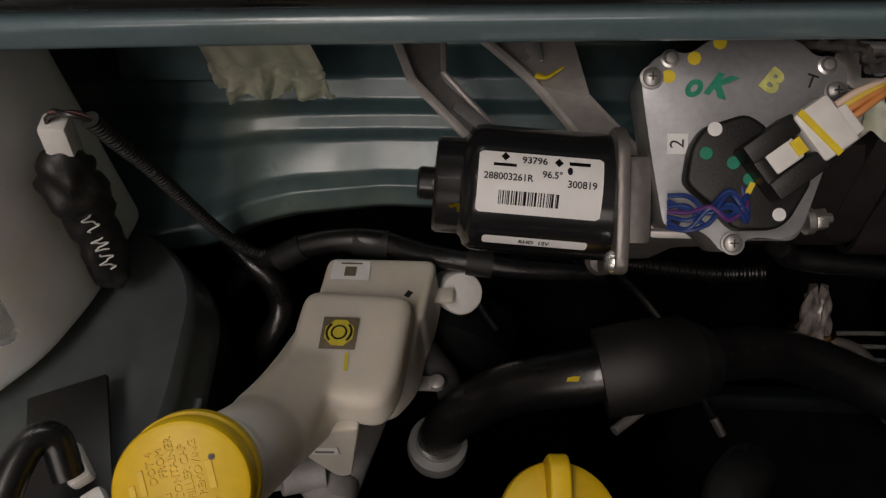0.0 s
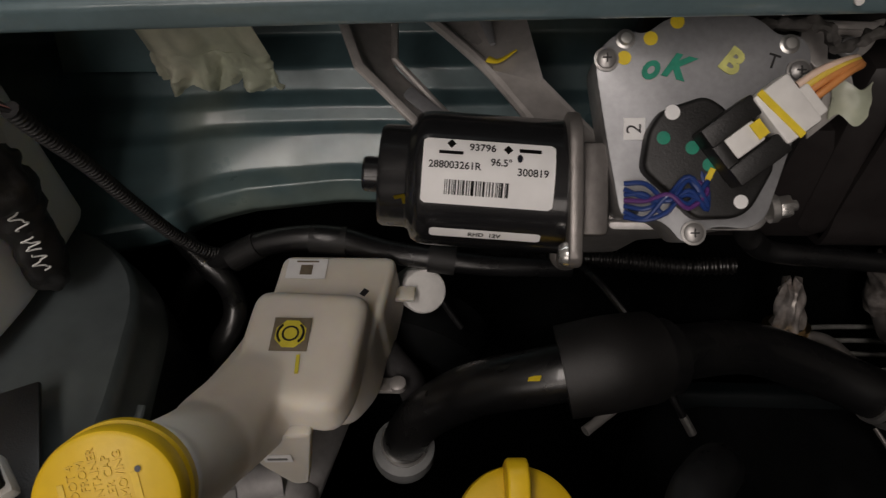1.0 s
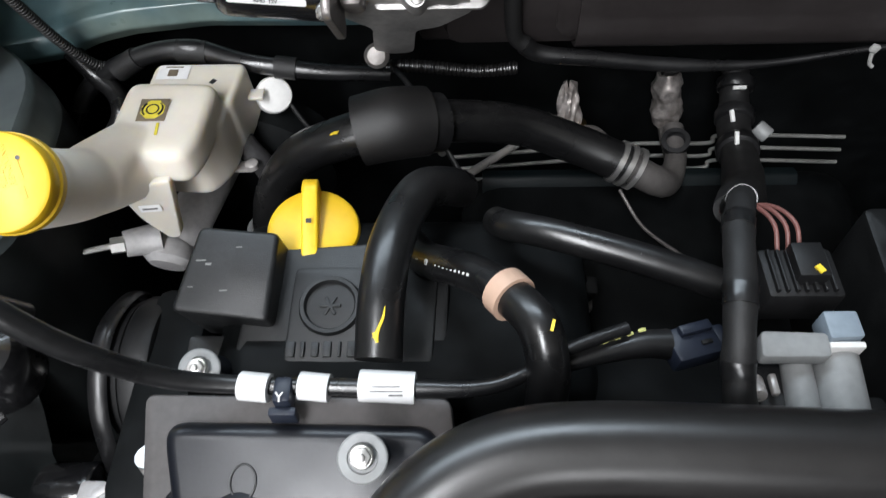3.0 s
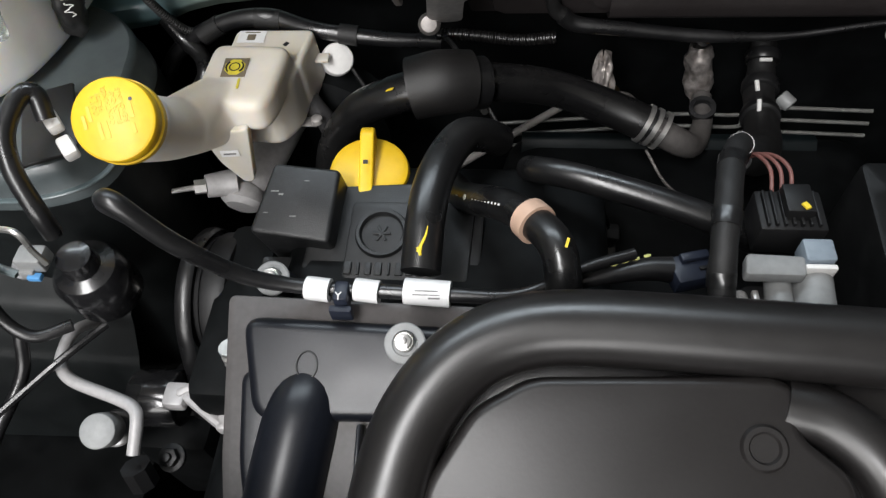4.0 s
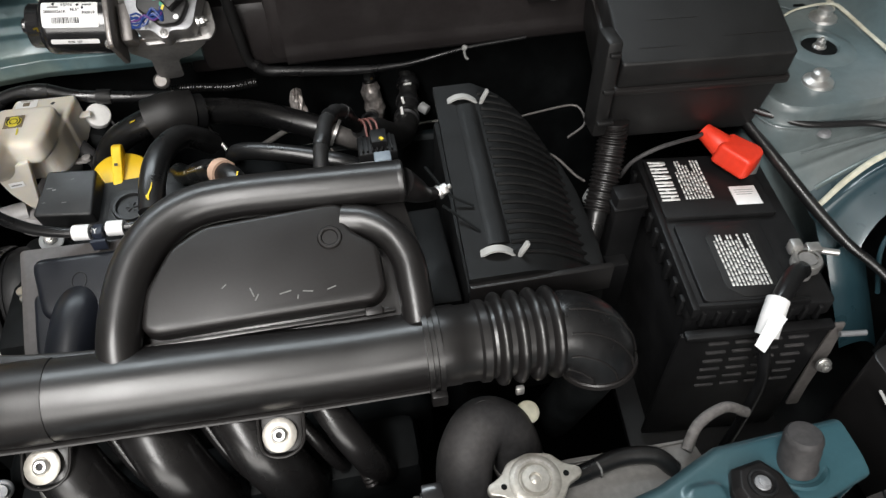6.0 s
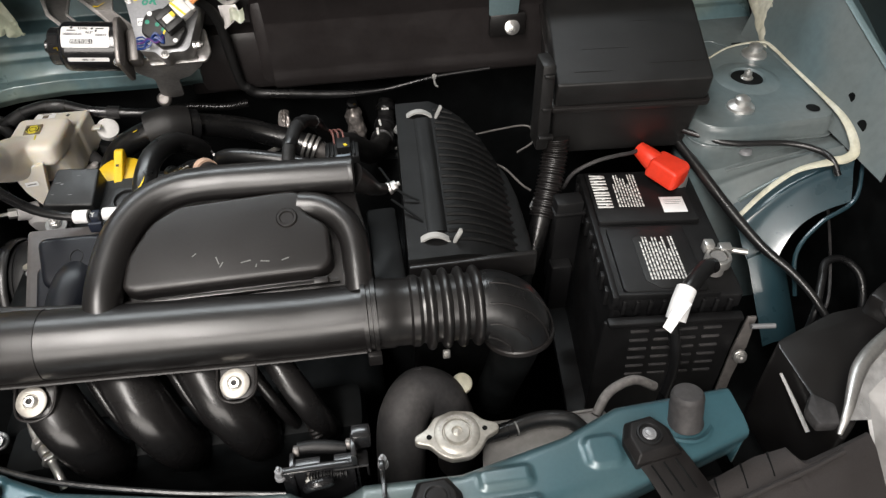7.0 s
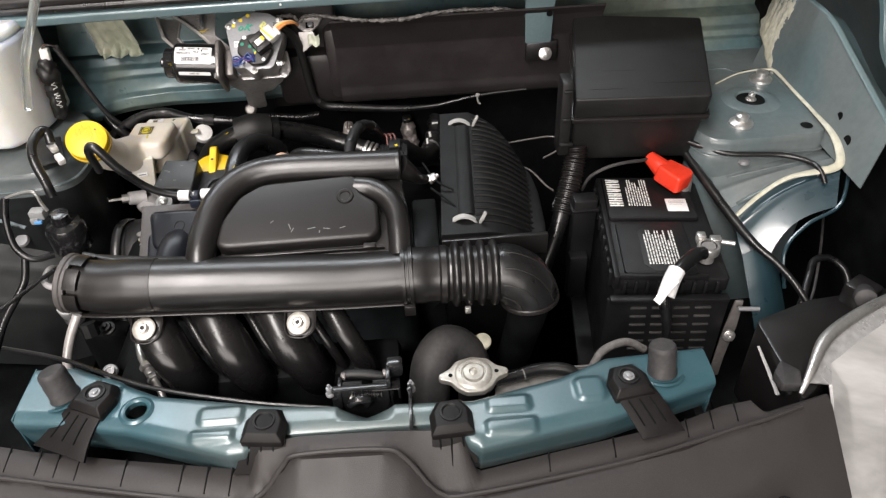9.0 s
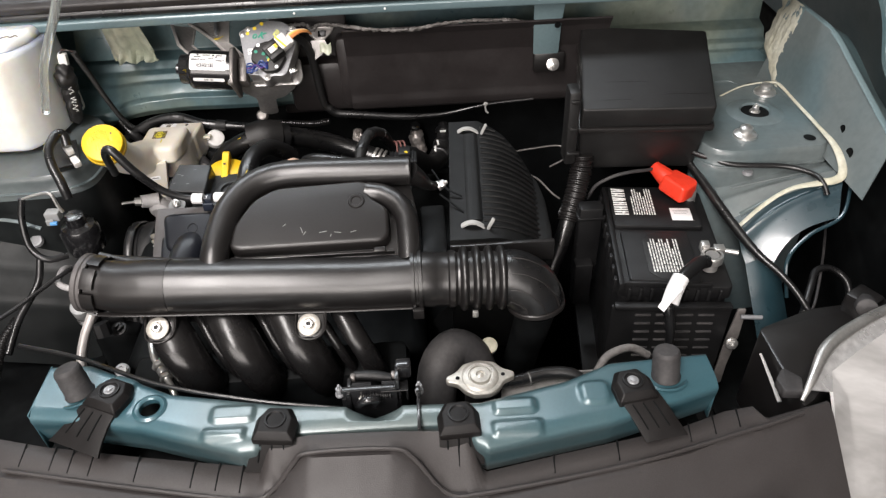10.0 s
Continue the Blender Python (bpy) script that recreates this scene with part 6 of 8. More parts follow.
def wiper_linkage():
    t = thing("wiper_linkage", "grey pressed steel wiper linkage arms with yellow mark", "linkage", (0.03, 0.26, 1.10))
    sheet = lambda p, q, r_, w, th=0.0022: grid(6, 6, lambda u, v: tuple((V3(p) * (1 - u) + V3(q) * u) * (1 - v) + (V3(w) * (1 - u) + V3(r_) * u) * v), th)
    part("arm_web", joined(sheet((-0.021, 0.302, 1.154), (0.006, 0.312, 1.146), (0.010, 0.262, 1.136), (-0.001, 0.246, 1.146)),
                           sheet((-0.001, 0.246, 1.146), (0.010, 0.262, 1.136), (0.055, 0.234, 1.104), (0.046, 0.218, 1.110))), ARM, t, "flat pressed channel arm")
    part("arm_flange", joined(tube([(-0.023, 0.301, 1.158), (-0.014, 0.276, 1.155), (-0.002, 0.244, 1.149), (0.022, 0.230, 1.130), (0.045, 0.216, 1.113)], 0.0024, 8, 6, squash=0.6, smooth=False),
                              tube([(0.007, 0.312, 1.149), (0.0105, 0.263, 1.139), (0.033, 0.247, 1.122), (0.055, 0.235, 1.107)], 0.0018, 8, 6, smooth=False)), ARM, t, "turned-up flange")
    part("arm_bead", prism(rounded([(-0.012, -0.0035), (0.012, -0.0035), (0.012, 0.0035), (-0.012, 0.0035)], 0.003), 0, 0.0012, 0.0004, base((0.80, -0.37, -0.47), (0.45, 0.85, 0.2), (0.3, -0.35, 0.86), (0.026, 0.2415, 1.1285))), PLATE, t, "raised bead")
    plate = part("bracket_plate", joined(sheet((0.006, 0.290, 1.160), (0.064, 0.285, 1.166), (0.074, 0.222, 1.158), (0.050, 0.234, 1.1565)),
                                         sheet((0.050, 0.234, 1.1565), (0.074, 0.222, 1.158), (0.100, 0.216, 1.132), (0.080, 0.220, 1.126))), ARM, t, "broad bracket plate")
    part("plate_fold", tube([(0.005, 0.290, 1.161), (0.030, 0.260, 1.1590), (0.050, 0.2335, 1.157), (0.064, 0.226, 1.144), (0.079, 0.219, 1.127)], 0.0024, 8, 8), ARM, t, "folded edge")
    part("bracket_rib", tube([(0.047, 0.275, 1.166), (0.051, 0.255, 1.1645), (0.0545, 0.240, 1.1615)], [0.0025, 0.003, 0.0012], 8, 6, squash=0.6), PLATE, t)
    part("yellow_mark", joined(tube([(0.0525, 0.2335, 1.1590), (0.057, 0.232, 1.1592), (0.064, 0.236, 1.1615)], [0.0022, 0.0016, 0.0007], 8, 6, squash=0.3)), YELLOW_INK, plate, "yellow paint stroke")
    RB = base((1, 0, 0), (0, 0.751, 0.66), (0, -0.66, 0.751), (0.2055, 0.246, 1.1475)) @ Matrix.Scale(1.22, 4)
    rear = part("rear_bracket", prism(rounded(mm([(-22, 5), (-18, 15), (-5, 12), (8, 15), (3, 5), (-5, -2), (-14, -3)]), 0.002), -0.003, 0, 0.001, RB), ARM, t, "grey bearing bracket")
    part("top_fold", box(0.020, 0.003, 0.007, 0.001, RB @ pose(-0.006, 0.0125, -0.001, 12, 0, -3)), ARM, rear)
    part("recess", box(0.009, 0.007, 0.0012, 0.0004, RB @ pose(-0.007, 0.0045, 0.0002)), DARK, rear, "dark recess")
    part("bolt", drum(0.0032, 0.004, RB @ pose(-0.006, 0.0045, 0.0), 0.0008, 16), PLATE, rear)
    part("lower_web", grid(8, 8, lambda u, v: tuple(RB @ V3((-0.020 + 0.016 * u + 0.004 * v, -0.003 - 0.022 * v * (1 - 0.6 * u), -0.004 * v))), 0.001), ARM, rear, "grey lower web")
    part("film_scrap", crumpled(grid(14, 14, lambda u, v: tuple(RB @ V3((-0.010 + 0.013 * u, -0.008 - 0.011 * v + 0.002 * math.sin(7 * u), 0.001 - 0.003 * v))), 0.0006), 0.0012, 160, 2), FILM, rear, "scrap of greenish film")
    return t


wiper_linkage()

# ---- panels and boxes at the back ----
shield = thing("cowl_shield", "brownish black plastic water shield below the cowl", "panel", (0.35, 0.25, 1.04), kind="structure")
part("panel", folded(0.228, 0.60, ((0.262, 1.028), (0.249, 1.034), (0.247, 1.044), (0.2485, 1.056), (0.2480, 1.066), (0.244, 1.12), (0.230, 1.155), (0.222, 1.166)), 0.003, 30, None, 0.003), BROWN, shield)
part("edge_trim", crumpled(tube([(0.15, 0.238, 1.170), (0.178, 0.236, 1.171), (0.186, 0.232, 1.164), (0.198, 0.228, 1.173), (0.225, 0.224, 1.172), (0.27, 0.216, 1.167), (0.32, 0.214, 1.165), (0.38, 0.222, 1.169), (0.445, 0.226, 1.167), (0.475, 0.228, 1.162), (0.495, 0.23, 1.152)], 0.0029, 10, 22, squash=0.75), 0.0022, 330, 9), DUSTY_TRIM, shield, "wavy dusty grey edge trim")
part("left_end", joined(box(0.11, 0.012, 0.16, 0.005, pose(0.175, 0.282, 1.095)), box(0.10, 0.05, 0.080, 0.012, pose(0.188, 0.276, 1.068)), box(0.03, 0.03, 0.11, 0.012, pose(0.226, 0.262, 1.09))), BROWN, shield, "black end of the shield")
bracket = thing("cowl_bracket", "grey-teal cowl bracket bolted to the water shield", "bracket", (0.515, 0.235, 1.1))
part("strap", prism(rounded([(-0.018, 0.0), (0.018, 0.0), (0.018, 0.05), (0.023, 0.1), (-0.023, 0.1), (-0.02, 0.04)], 0.003), -0.001, 0.001, 0.0006, base((1, 0, 0), (0, -0.15, 0.99), (0, -0.99, -0.15), (0.512, 0.232, 1.112))), BEAM, bracket)
part("hole", lathe([(0, 0), (0.0045, 0)], aim((0.524, 0.2195, 1.158), (0.524, 0.12, 1.145)), 16), DARK, bracket)
part("black_tab", box(0.045, 0.008, 0.03, 0.003, pose(0.518, 0.236, 1.098)), SATIN, bracket, "black plastic tab")
hex_bolt(bracket, (0.523, 0.230, 1.096), (0, -1, 0.4), 0.0055, 0.004, 1.7, label="zinc bolt")

fuse = thing("fuse_box", "large black plastic fuse box with a flat lid", "fuse box", (0.61, 0.12, 1.02))
FM = base((1, -0.07, 0), (0.12, 0.98, 0.10), (0, -0.1, 0.99), (0.603, 0.034, 1.118))
part("lid", prism(rounded([(-0.080, 0.0), (0.081, 0.0), (0.104, 0.185), (-0.066, 0.205)], 0.005), -0.020, 0.007, 0.0025, FM, 3), FUSE, fuse)
part("lid_lip", prism(rounded([(-0.083, -0.003), (0.084, -0.003), (0.106, 0.187), (-0.069, 0.207)], 0.005), -0.026, -0.020, 0.001, FM), SATIN_LIGHT, fuse)
part("body", prism(rounded([(-0.080, 0.002), (0.078, 0.002), (0.095, 0.18), (-0.066, 0.20)], 0.006), -0.026, -0.090, 0.004, FM, 3, 0.06), FUSE, fuse)
col = part("side_column", box(0.014, 0.028, 0.10, 0.003, pose(0.514, 0.052, 1.098)), FUSE, fuse, "latching side column")
for x, y, z, w in ((0.514, 0.037, 1.137, 0.010), (0.514, 0.037, 1.10, 0.010), (0.516, 0.036, 1.066, 0.016)):
    part("latch", box(w, 0.006, 0.004, 0.001, pose(x, y, z)), FUSE, col)
for x, y, w in ((-0.02, 0.06, 0.05), (0.05, 0.03, 0.06), (-0.04, 0.02, 0.04), (0.03, 0.11, 0.03)):
    part("scratch", box(w, 0.0006, 0.0002, 0, FM @ pose(x, y, 0.0072)), SATIN_LIGHT, fuse)
rubber_hose("fuse_box_conduit", "ribbed black conduit leaving the fuse box", [(0.532, 0.050, 1.055), (0.531, 0.044, 1.038), (0.522, 0.024, 1.012), (0.510, 0.003, 0.985)], 0.0135, "cable", SATIN_LIGHT, 18, 0.0010, 0.004)
rubber_hose("conduit_tail", "smooth black cable running down beside the air box", [(0.511, 0.005, 0.988), (0.500, -0.014, 0.965), (0.484, -0.034, 0.935), (0.468, -0.055, 0.89)], 0.0105, "cable")
single("conduit_support", joined(box(0.03, 0.02, 0.12, 0.003, pose(0.535, -0.005, 0.955)), box(0.034, 0.024, 0.004, 0.001, pose(0.535, -0.005, 1.0)), box(0.024, 0.018, 0.07, 0.003, pose(0.53, -0.02, 0.90))), BATTERY, "black plastic conduit support beside the battery", "bracket")
single("wire_clip", tube([(0.452, 0.106, 1.03), (0.480, 0.110, 1.031), (0.512, 0.114, 1.031), (0.521, 0.106, 1.03), (0.517, 0.082, 1.03), (0.495, 0.067, 1.028)], 0.0011, 8, 6), ALU_DARK, "thin bent metal rod beside the fuse box", "rod")
single("grey_cable", tube([(0.455, 0.055, 1.03), (0.475, 0.045, 1.025), (0.492, 0.03, 1.012), (0.502, 0.026, 1.005)], 0.0012, 8, 6), ALU_DARK, "short dull grey cable", "wire")
single("pale_clip", box(0.005, 0.008, 0.014, 0.002, pose(0.505, 0.02, 0.99, 0, 20, 0)), GREY_BOX, "small pale plastic clip", "clip")
single("shield_wire", tube([(0.05, 0.25, 1.010), (0.08, 0.25, 1.012), (0.112, 0.25, 1.016), (0.16, 0.248, 1.012), (0.19, 0.246, 1.016)], 0.0045, 10, 8, 0.0005, 0.003), SATIN, "ribbed black conduit below the wiper motor", "cable")
drop_wire = single("foot_wire", tube([(0.100, 0.262, 1.010), (0.104, 0.240, 1.022), (0.113, 0.215, 1.034), (0.128, 0.190, 1.030), (0.142, 0.170, 1.012), (0.151, 0.160, 1.000)], 0.0019, 8, 8), RUBBER, "thin black wire hanging from the wiper motor foot over the hose", "wire")
part("bright_end", tube([(0.150, 0.161, 1.0015), (0.155, 0.155, 0.995)], 0.0023, 8, 3), STEEL, drop_wire, "bright wire end")
single("washer_pipe", tube([(0.193, 0.246, 1.036), (0.205, 0.246, 1.028), (0.24, 0.245, 1.024), (0.30, 0.244, 1.018), (0.36, 0.244, 1.018), (0.413, 0.243, 1.028), (0.44, 0.243, 1.032), (0.50, 0.243, 1.036)], [0.0065, 0.006, 0.0058, 0.005, 0.0028, 0.0022, 0.002, 0.002], 12, 8), RUBBER, "thin black hose below the water shield", "hose")
single("pipe_clip", joined(box(0.006, 0.004, 0.006, 0.0015, pose(0.427, 0.240, 1.033, 0, 20, 0)), tube([(0.4265, 0.2395, 1.030), (0.428, 0.2385, 1.022), (0.431, 0.238, 1.019)], 0.0014, 8, 4)), STRAP, "small pale hose clip with a bent tail", "clip")
bay = thing("bay_harness", "taped black wiring harness along the plenum lip", "cable", (-0.04, 0.246, 1.0))
part("loom", tube([(-0.135, 0.225, 0.985), (-0.115, 0.240, 1.010), (-0.075, 0.246, 1.030), (-0.035, 0.246, 1.036), (0.0, 0.246, 1.024), (0.05, 0.243, 1.018), (0.1, 0.246, 1.012)], [0.006, 0.0065, 0.007, 0.0072, 0.0066, 0.006, 0.005], 14, 8), RUBBER, bay)
for p, q in (((-0.092, 0.243, 1.021), (-0.075, 0.246, 1.030)), ((-0.045, 0.246, 1.0355), (-0.025, 0.246, 1.0335)), ((0.02, 0.245, 1.021), (0.035, 0.244, 1.0195))):
    part("tape_wrap", tube([p, q], 0.0080, 18, 4), CLOTH, bay, "cloth tape wrap")
single("loop_hose", tube([(-0.122, 0.25, 1.035), (-0.11, 0.243, 1.018), (-0.095, 0.232, 1.01), (-0.088, 0.215, 1.005), (-0.098, 0.205, 0.99), (-0.11, 0.21, 0.96)], 0.0068, 16, 8), HOSE, "smooth black hose bend beside the strut tower", "hose")
single("motor_cable", tube([(0.166, 0.205, 1.168), (0.174, 0.218, 1.155), (0.180, 0.230, 1.133), (0.182, 0.238, 1.10), (0.184, 0.243, 1.065), (0.187, 0.246, 1.043), (0.196, 0.247, 1.034)], [0.004, 0.0052, 0.0058, 0.0058, 0.0056, 0.0056, 0.006], 12, 8), CLOTH, "thick taped motor lead hanging before the water shield", "cable")

# ---- brake fluid reservoir ----
def brake_reservoir():
    t = thing("brake_fluid_reservoir", "milky plastic brake fluid reservoir with yellow screw cap", "reservoir", (-0.035, 0.18, 0.98))
    melted = joined(joined(prism(rounded([(-0.066, 0.160), (-0.045, 0.139), (-0.014, 0.135), (-0.007, 0.152), (-0.004, 0.203), (-0.064, 0.205)], 0.010), 1.021, 1.0475, 0.010, None, 6, 0.035),
                               prism(rounded([(-0.062, 0.195), (0.0, 0.195), (0.005, 0.238), (-0.060, 0.238)], 0.006), 0.985, 1.0325, 0.004, None, 3, 0.03),
                               prism(rounded([(-0.060, 0.160), (-0.016, 0.157), (-0.004, 0.175), (-0.001, 0.203), (-0.062, 0.203)], 0.008), 0.985, 1.032, 0.006, None, 3, 0.04)),
                    tube([(-0.046, 0.185, 1.018), (-0.056, 0.155, 1.024), (-0.066, 0.120, 1.044), (-0.070, 0.094, 1.070), (-0.0705, 0.086, 1.082)], [0.0245, 0.0235, 0.0205, 0.0215, 0.023], 28, 6))
    blend = bmesh.new()
    axis = V3((-0.010, -0.034, 0.022)).normalized()
    ring = Matrix.Translation((-0.0655, 0.122, 1.043)) @ axis.to_track_quat("Z", "Y").to_matrix().to_4x4()
    for k in range(40):
        a = 2 * math.pi * k / 40
        blend.verts.new(ring @ V3((0.0212 * math.cos(a), 0.0212 * math.sin(a), 0)))
    for x, y in rounded([(-0.063, 0.168), (-0.061, 0.152), (-0.046, 0.143), (-0.038, 0.147), (-0.038, 0.164)], 0.006, 4):
        for z_, k in ((1.0468, 0.97), (1.042, 1.0), (1.008, 1.0)):
            blend.verts.new((-0.046 + (x + 0.046) * k, 0.154 + (y - 0.154) * k, z_))
    hull = bmesh.ops.convex_hull(blend, input=blend.verts[:])
    bmesh.ops.delete(blend, geom=list({v for v in hull["geom_interior"] if isinstance(v, bmesh.types.BMVert)}), context="VERTS")
    part("tank", fused(joined(melted, blend), 0.0012, 9), TANK, t)
    part("skirt", prism(rounded([(-0.064, 1.02), (-0.026, 1.03), (-0.038, 0.972), (-0.046, 0.970), (-0.058, 0.992)], 0.004), -0.142, -0.133, 0.002, base((1, 0, 0), (0, 0, 1), (0, -1, 0), (0, 0, 0))), TANK, t)
    z = V3((0.14, -0.60, 0.78)).normalized()
    CAP = Matrix.Translation((-0.0715, 0.0765, 1.0945)) @ z.to_track_quat("Z", "Y").to_matrix().to_4x4()
    cap = part("cap", lathe([(0.018, -0.013), (0.0248, -0.013), (0.0256, -0.011), (0.0256, -0.006), (0.0244, -0.0052), (0.0248, -0.004), (0.0248, 0.003), (0.0240, 0.0046), (0.0225, 0.0053), (0, 0.0056)], CAP, 60), YELLOW, t, "yellow screw cap with raised writing")
    WM = CAP @ pose(0, 0, 0.0057, 0, 0, 96)
    for word, y, x in (("DOT 4", 0.0082, 0.0100), ("FROM", 0.0045, 0.0110), ("CONTAINER", 0.0005, 0.0080), ("FILLER CAP", -0.0036, 0.0060), ("REMOVING", -0.0075, 0.0065)):
        part("writing_line", letters(word, 0.0040, WM @ Matrix.Translation((x, y, 0)), 0.00015), CAP_INK, cap, "raised moulded writing")
    part("writing_line", bars([(0.003, -0.0114, 0.010, 0.0024), (-0.008, -0.0105, 0.006, 0.0020), (0.006, 0.0122, 0.009, 0.0020), (0.002, 0.0160, 0.008, 0.0020), (-0.005, 0.0045, 0.010, 0.0020), (-0.005, 0.0082, 0.010, 0.0020)], WM, 0.0003), CAP_INK, cap, "raised writing, too worn to read")
    part("vent_dot", lathe([(0, 0.0003), (0.0011, 0.0002)], CAP @ Matrix.Translation((0.012, 0.010, 0.0058)), 12), NAVY, cap)
    sym = part("sticker", box(0.018, 0.018, 0.0004, 0.0001, pose(-0.0395, 0.1745, 1.0482, 4, 0, 0)), GREY_STICKER, t, "dark brake symbol sticker")
    part("symbol_disc", prism([(0.0078 * math.cos(a), 0.0078 * math.sin(a)) for a in np.linspace(0, 2 * math.pi, 8, endpoint=False) + 0.39], 0, 0.0002, 0, pose(-0.0395, 0.1745, 1.0485, 4, 0, 0)), STICKER_YELLOW, sym, "yellow octagon")
    part("symbol_ring", joined(lathe([(0.0032, 0), (0.0042, 0.0)], pose(-0.0395, 0.1745, 1.0490, 4, 0, 0), 24), *[tube([(-0.0395 + s * 0.0062 * math.cos(a), 0.1745 + 0.0062 * math.sin(a), 1.049 + 0.00043 * math.sin(a)) for a in np.linspace(-0.8, 0.8, 6)], 0.0006, 5, 2) for s in (1, -1)]), BLACK_INK, sym, "black brake sign")
    qr = part("code_label", box(0.0215, 0.0135, 0.0003, 0, pose(-0.044, 0.2265, 1.0331)), PAPER, t, "white paper label")
    part("dark_patch", joined(box(0.0065, 0.0065, 0.0002, 0, pose(-0.044, 0.2255, 1.0335)), box(0.012, 0.001, 0.0002, 0, pose(-0.044, 0.2312, 1.0335))), GREY_STICKER, qr, "grey printed patch")
    part("yellow_stroke", box(0.0017, 0.010, 0.0003, 0, pose(-0.0335, 0.1585, 1.0479, 0, 0, 5)), STICKER_YELLOW, t, "yellow paint stroke")
    tag = part("white_tag", box(0.0145, 0.0055, 0.0006, 0.0002, base((1, 0.0, 0.10), (-0.1, 0.2, 0.97), (0, -0.97, 0.2), (-0.047, 0.1322, 1.004))), PAPER, t, "small white tag")
    part("print_bar", box(0.010, 0.0012, 0.0003, 0, base((1, 0.0, 0.10), (-0.1, 0.2, 0.97), (0, -0.97, 0.2), (-0.047, 0.1317, 1.004))), GREY_INK, tag)
    part("lug", box(0.024, 0.0095, 0.003, 0.001, pose(0.001, 0.2255, 1.013)), TANK, t)
    part("lug_hole", lathe([(0, 0), (0.0021, 0)], pose(0.0022, 0.2245, 1.0137), 18), DARK, t, "dark hole in the lug")
    part("dark_dot", box(0.003, 0.004, 0.0004, 0, pose(-0.0075, 0.2, 1.0479, 0, 0, -30)), BLACK_INK, t)
    return t


GREY_STICKER = material("dark_sticker", (0.16, 0.13, 0.09), 0.5, 0, (300, 0.15))
STICKER_YELLOW = material("sticker_yellow", (0.65, 0.55, 0.05), 0.5, 0, (200, 0.1))
brake_reservoir()
cap_fit = thing("bleed_cap", "round white plastic cap on a dark lead", "cap", (0.02, 0.235, 0.98))
CF = aim((0.0105, 0.246, 0.992), (0.0195, 0.229, 1.010))
part("cap", lathe([(0, -0.006), (0.0125, -0.006), (0.0128, 0.0), (0.0130, 0.0190), (0.0122, 0.0206), (0.0108, 0.0212), (0, 0.0216)], CF, 36), WHITE, cap_fit)
part("lead", tube([(0.026, 0.235, 0.996), (0.032, 0.23, 0.988), (0.038, 0.226, 0.98)], 0.0018, 8, 6), RUBBER, cap_fit, "dark lead")

mc = thing("brake_master_cylinder", "pale grey cast brake master cylinder", "brake part", (-0.05, 0.14, 0.92))
part("body", joined(drum(0.016, 0.10, aim((-0.03, 0.23, 0.955), (-0.056, 0.13, 0.945)), 0.002, 24), lathe([(0, 0), (0.014, 0), (0.017, 0.004), (0.017, 0.014), (0.012, 0.018), (0, 0.018)], aim((-0.054, 0.145, 0.95), (-0.058, 0.11, 0.94)), 24)), PALE_CAST, mc)
part("port", tube([(-0.056, 0.140, 0.962), (-0.068, 0.136, 0.964), (-0.078, 0.131, 0.967)], [0.011, 0.010, 0.009], 16, 4), PALE_CAST, mc)
part("line_nut", tube([(-0.078, 0.131, 0.967), (-0.086, 0.128, 0.969)], 0.006, 6, 3), STEEL, mc)
part("brake_line", tube([(-0.086, 0.128, 0.969), (-0.105, 0.120, 0.972), (-0.12, 0.118, 0.965), (-0.125, 0.13, 0.92)], 0.0022, 8, 6), STEEL, mc)
part("booster", lathe([(0, 0), (0.045, 0.0), (0.06, 0.012), (0.06, 0.04), (0, 0.05)], aim((-0.01, 0.22, 0.93), (0.0, 0.30, 0.94)), 32), DARK, mc)
part("side_bracket", joined(box(0.026, 0.009, 0.003, 0.001, pose(-0.008, 0.1845, 0.984)), lathe([(0, 0), (0.0045, 0), (0.0045, 0.004), (0.003, 0.005), (0, 0.005)], pose(0.005, 0.1835, 0.985), 14)), ARM, mc)
part("elbow", tube([(-0.018, 0.224, 0.992), (-0.011, 0.213, 0.990), (0.001, 0.199, 0.984), (0.009, 0.195, 0.972), (0.012, 0.196, 0.945)], 0.0085, 16, 6), GREY_RUBBER, mc)

# ---- washer bottle ----
bottle = thing("washer_bottle", "white translucent washer fluid bottle on the strut tower", "bottle", (-0.22, 0.2, 1.06))
part("tank", joined(prism(rounded([(-0.36, 0.116), (-0.186, 0.114), (-0.166, 0.142), (-0.156, 0.177), (-0.153, 0.237), (-0.36, 0.26)], 0.012, 5), 1.066, 1.192, 0.011, None, 5, 0.015),
                    prism(rounded([(-0.36, 0.14), (-0.178, 0.14), (-0.161, 0.175), (-0.158, 0.232), (-0.36, 0.25)], 0.014, 6), 1.18, 1.204, 0.008, None, 4)), BOTTLE, bottle)
part("filler_tube", tube([(-0.150, 0.122, 1.12), (-0.135, 0.114, 1.155), (-0.120, 0.110, 1.19), (-0.077, 0.110, 1.264), (-0.04, 0.11, 1.34)], 0.0052, 14, 6), CLEAR, bottle, "clear filler tube")
part("scribble", tube([(-0.20, 0.155, 1.2045), (-0.195, 0.16, 1.2045), (-0.19, 0.156, 1.2045), (-0.182, 0.163, 1.2045), (-0.176, 0.16, 1.2045), (-0.172, 0.165, 1.2045), (-0.168, 0.162, 1.2045)], 0.0008, 5, 4), GREY_STICKER, bottle, "scribbled pen mark")
pump = thing("washer_pump", "black washer pump with white connector and pale scribble", "pump", (-0.14, 0.18, 1.08))
PM = aim((-0.150, 0.188, 1.080), (-0.139, 0.190, 1.160))
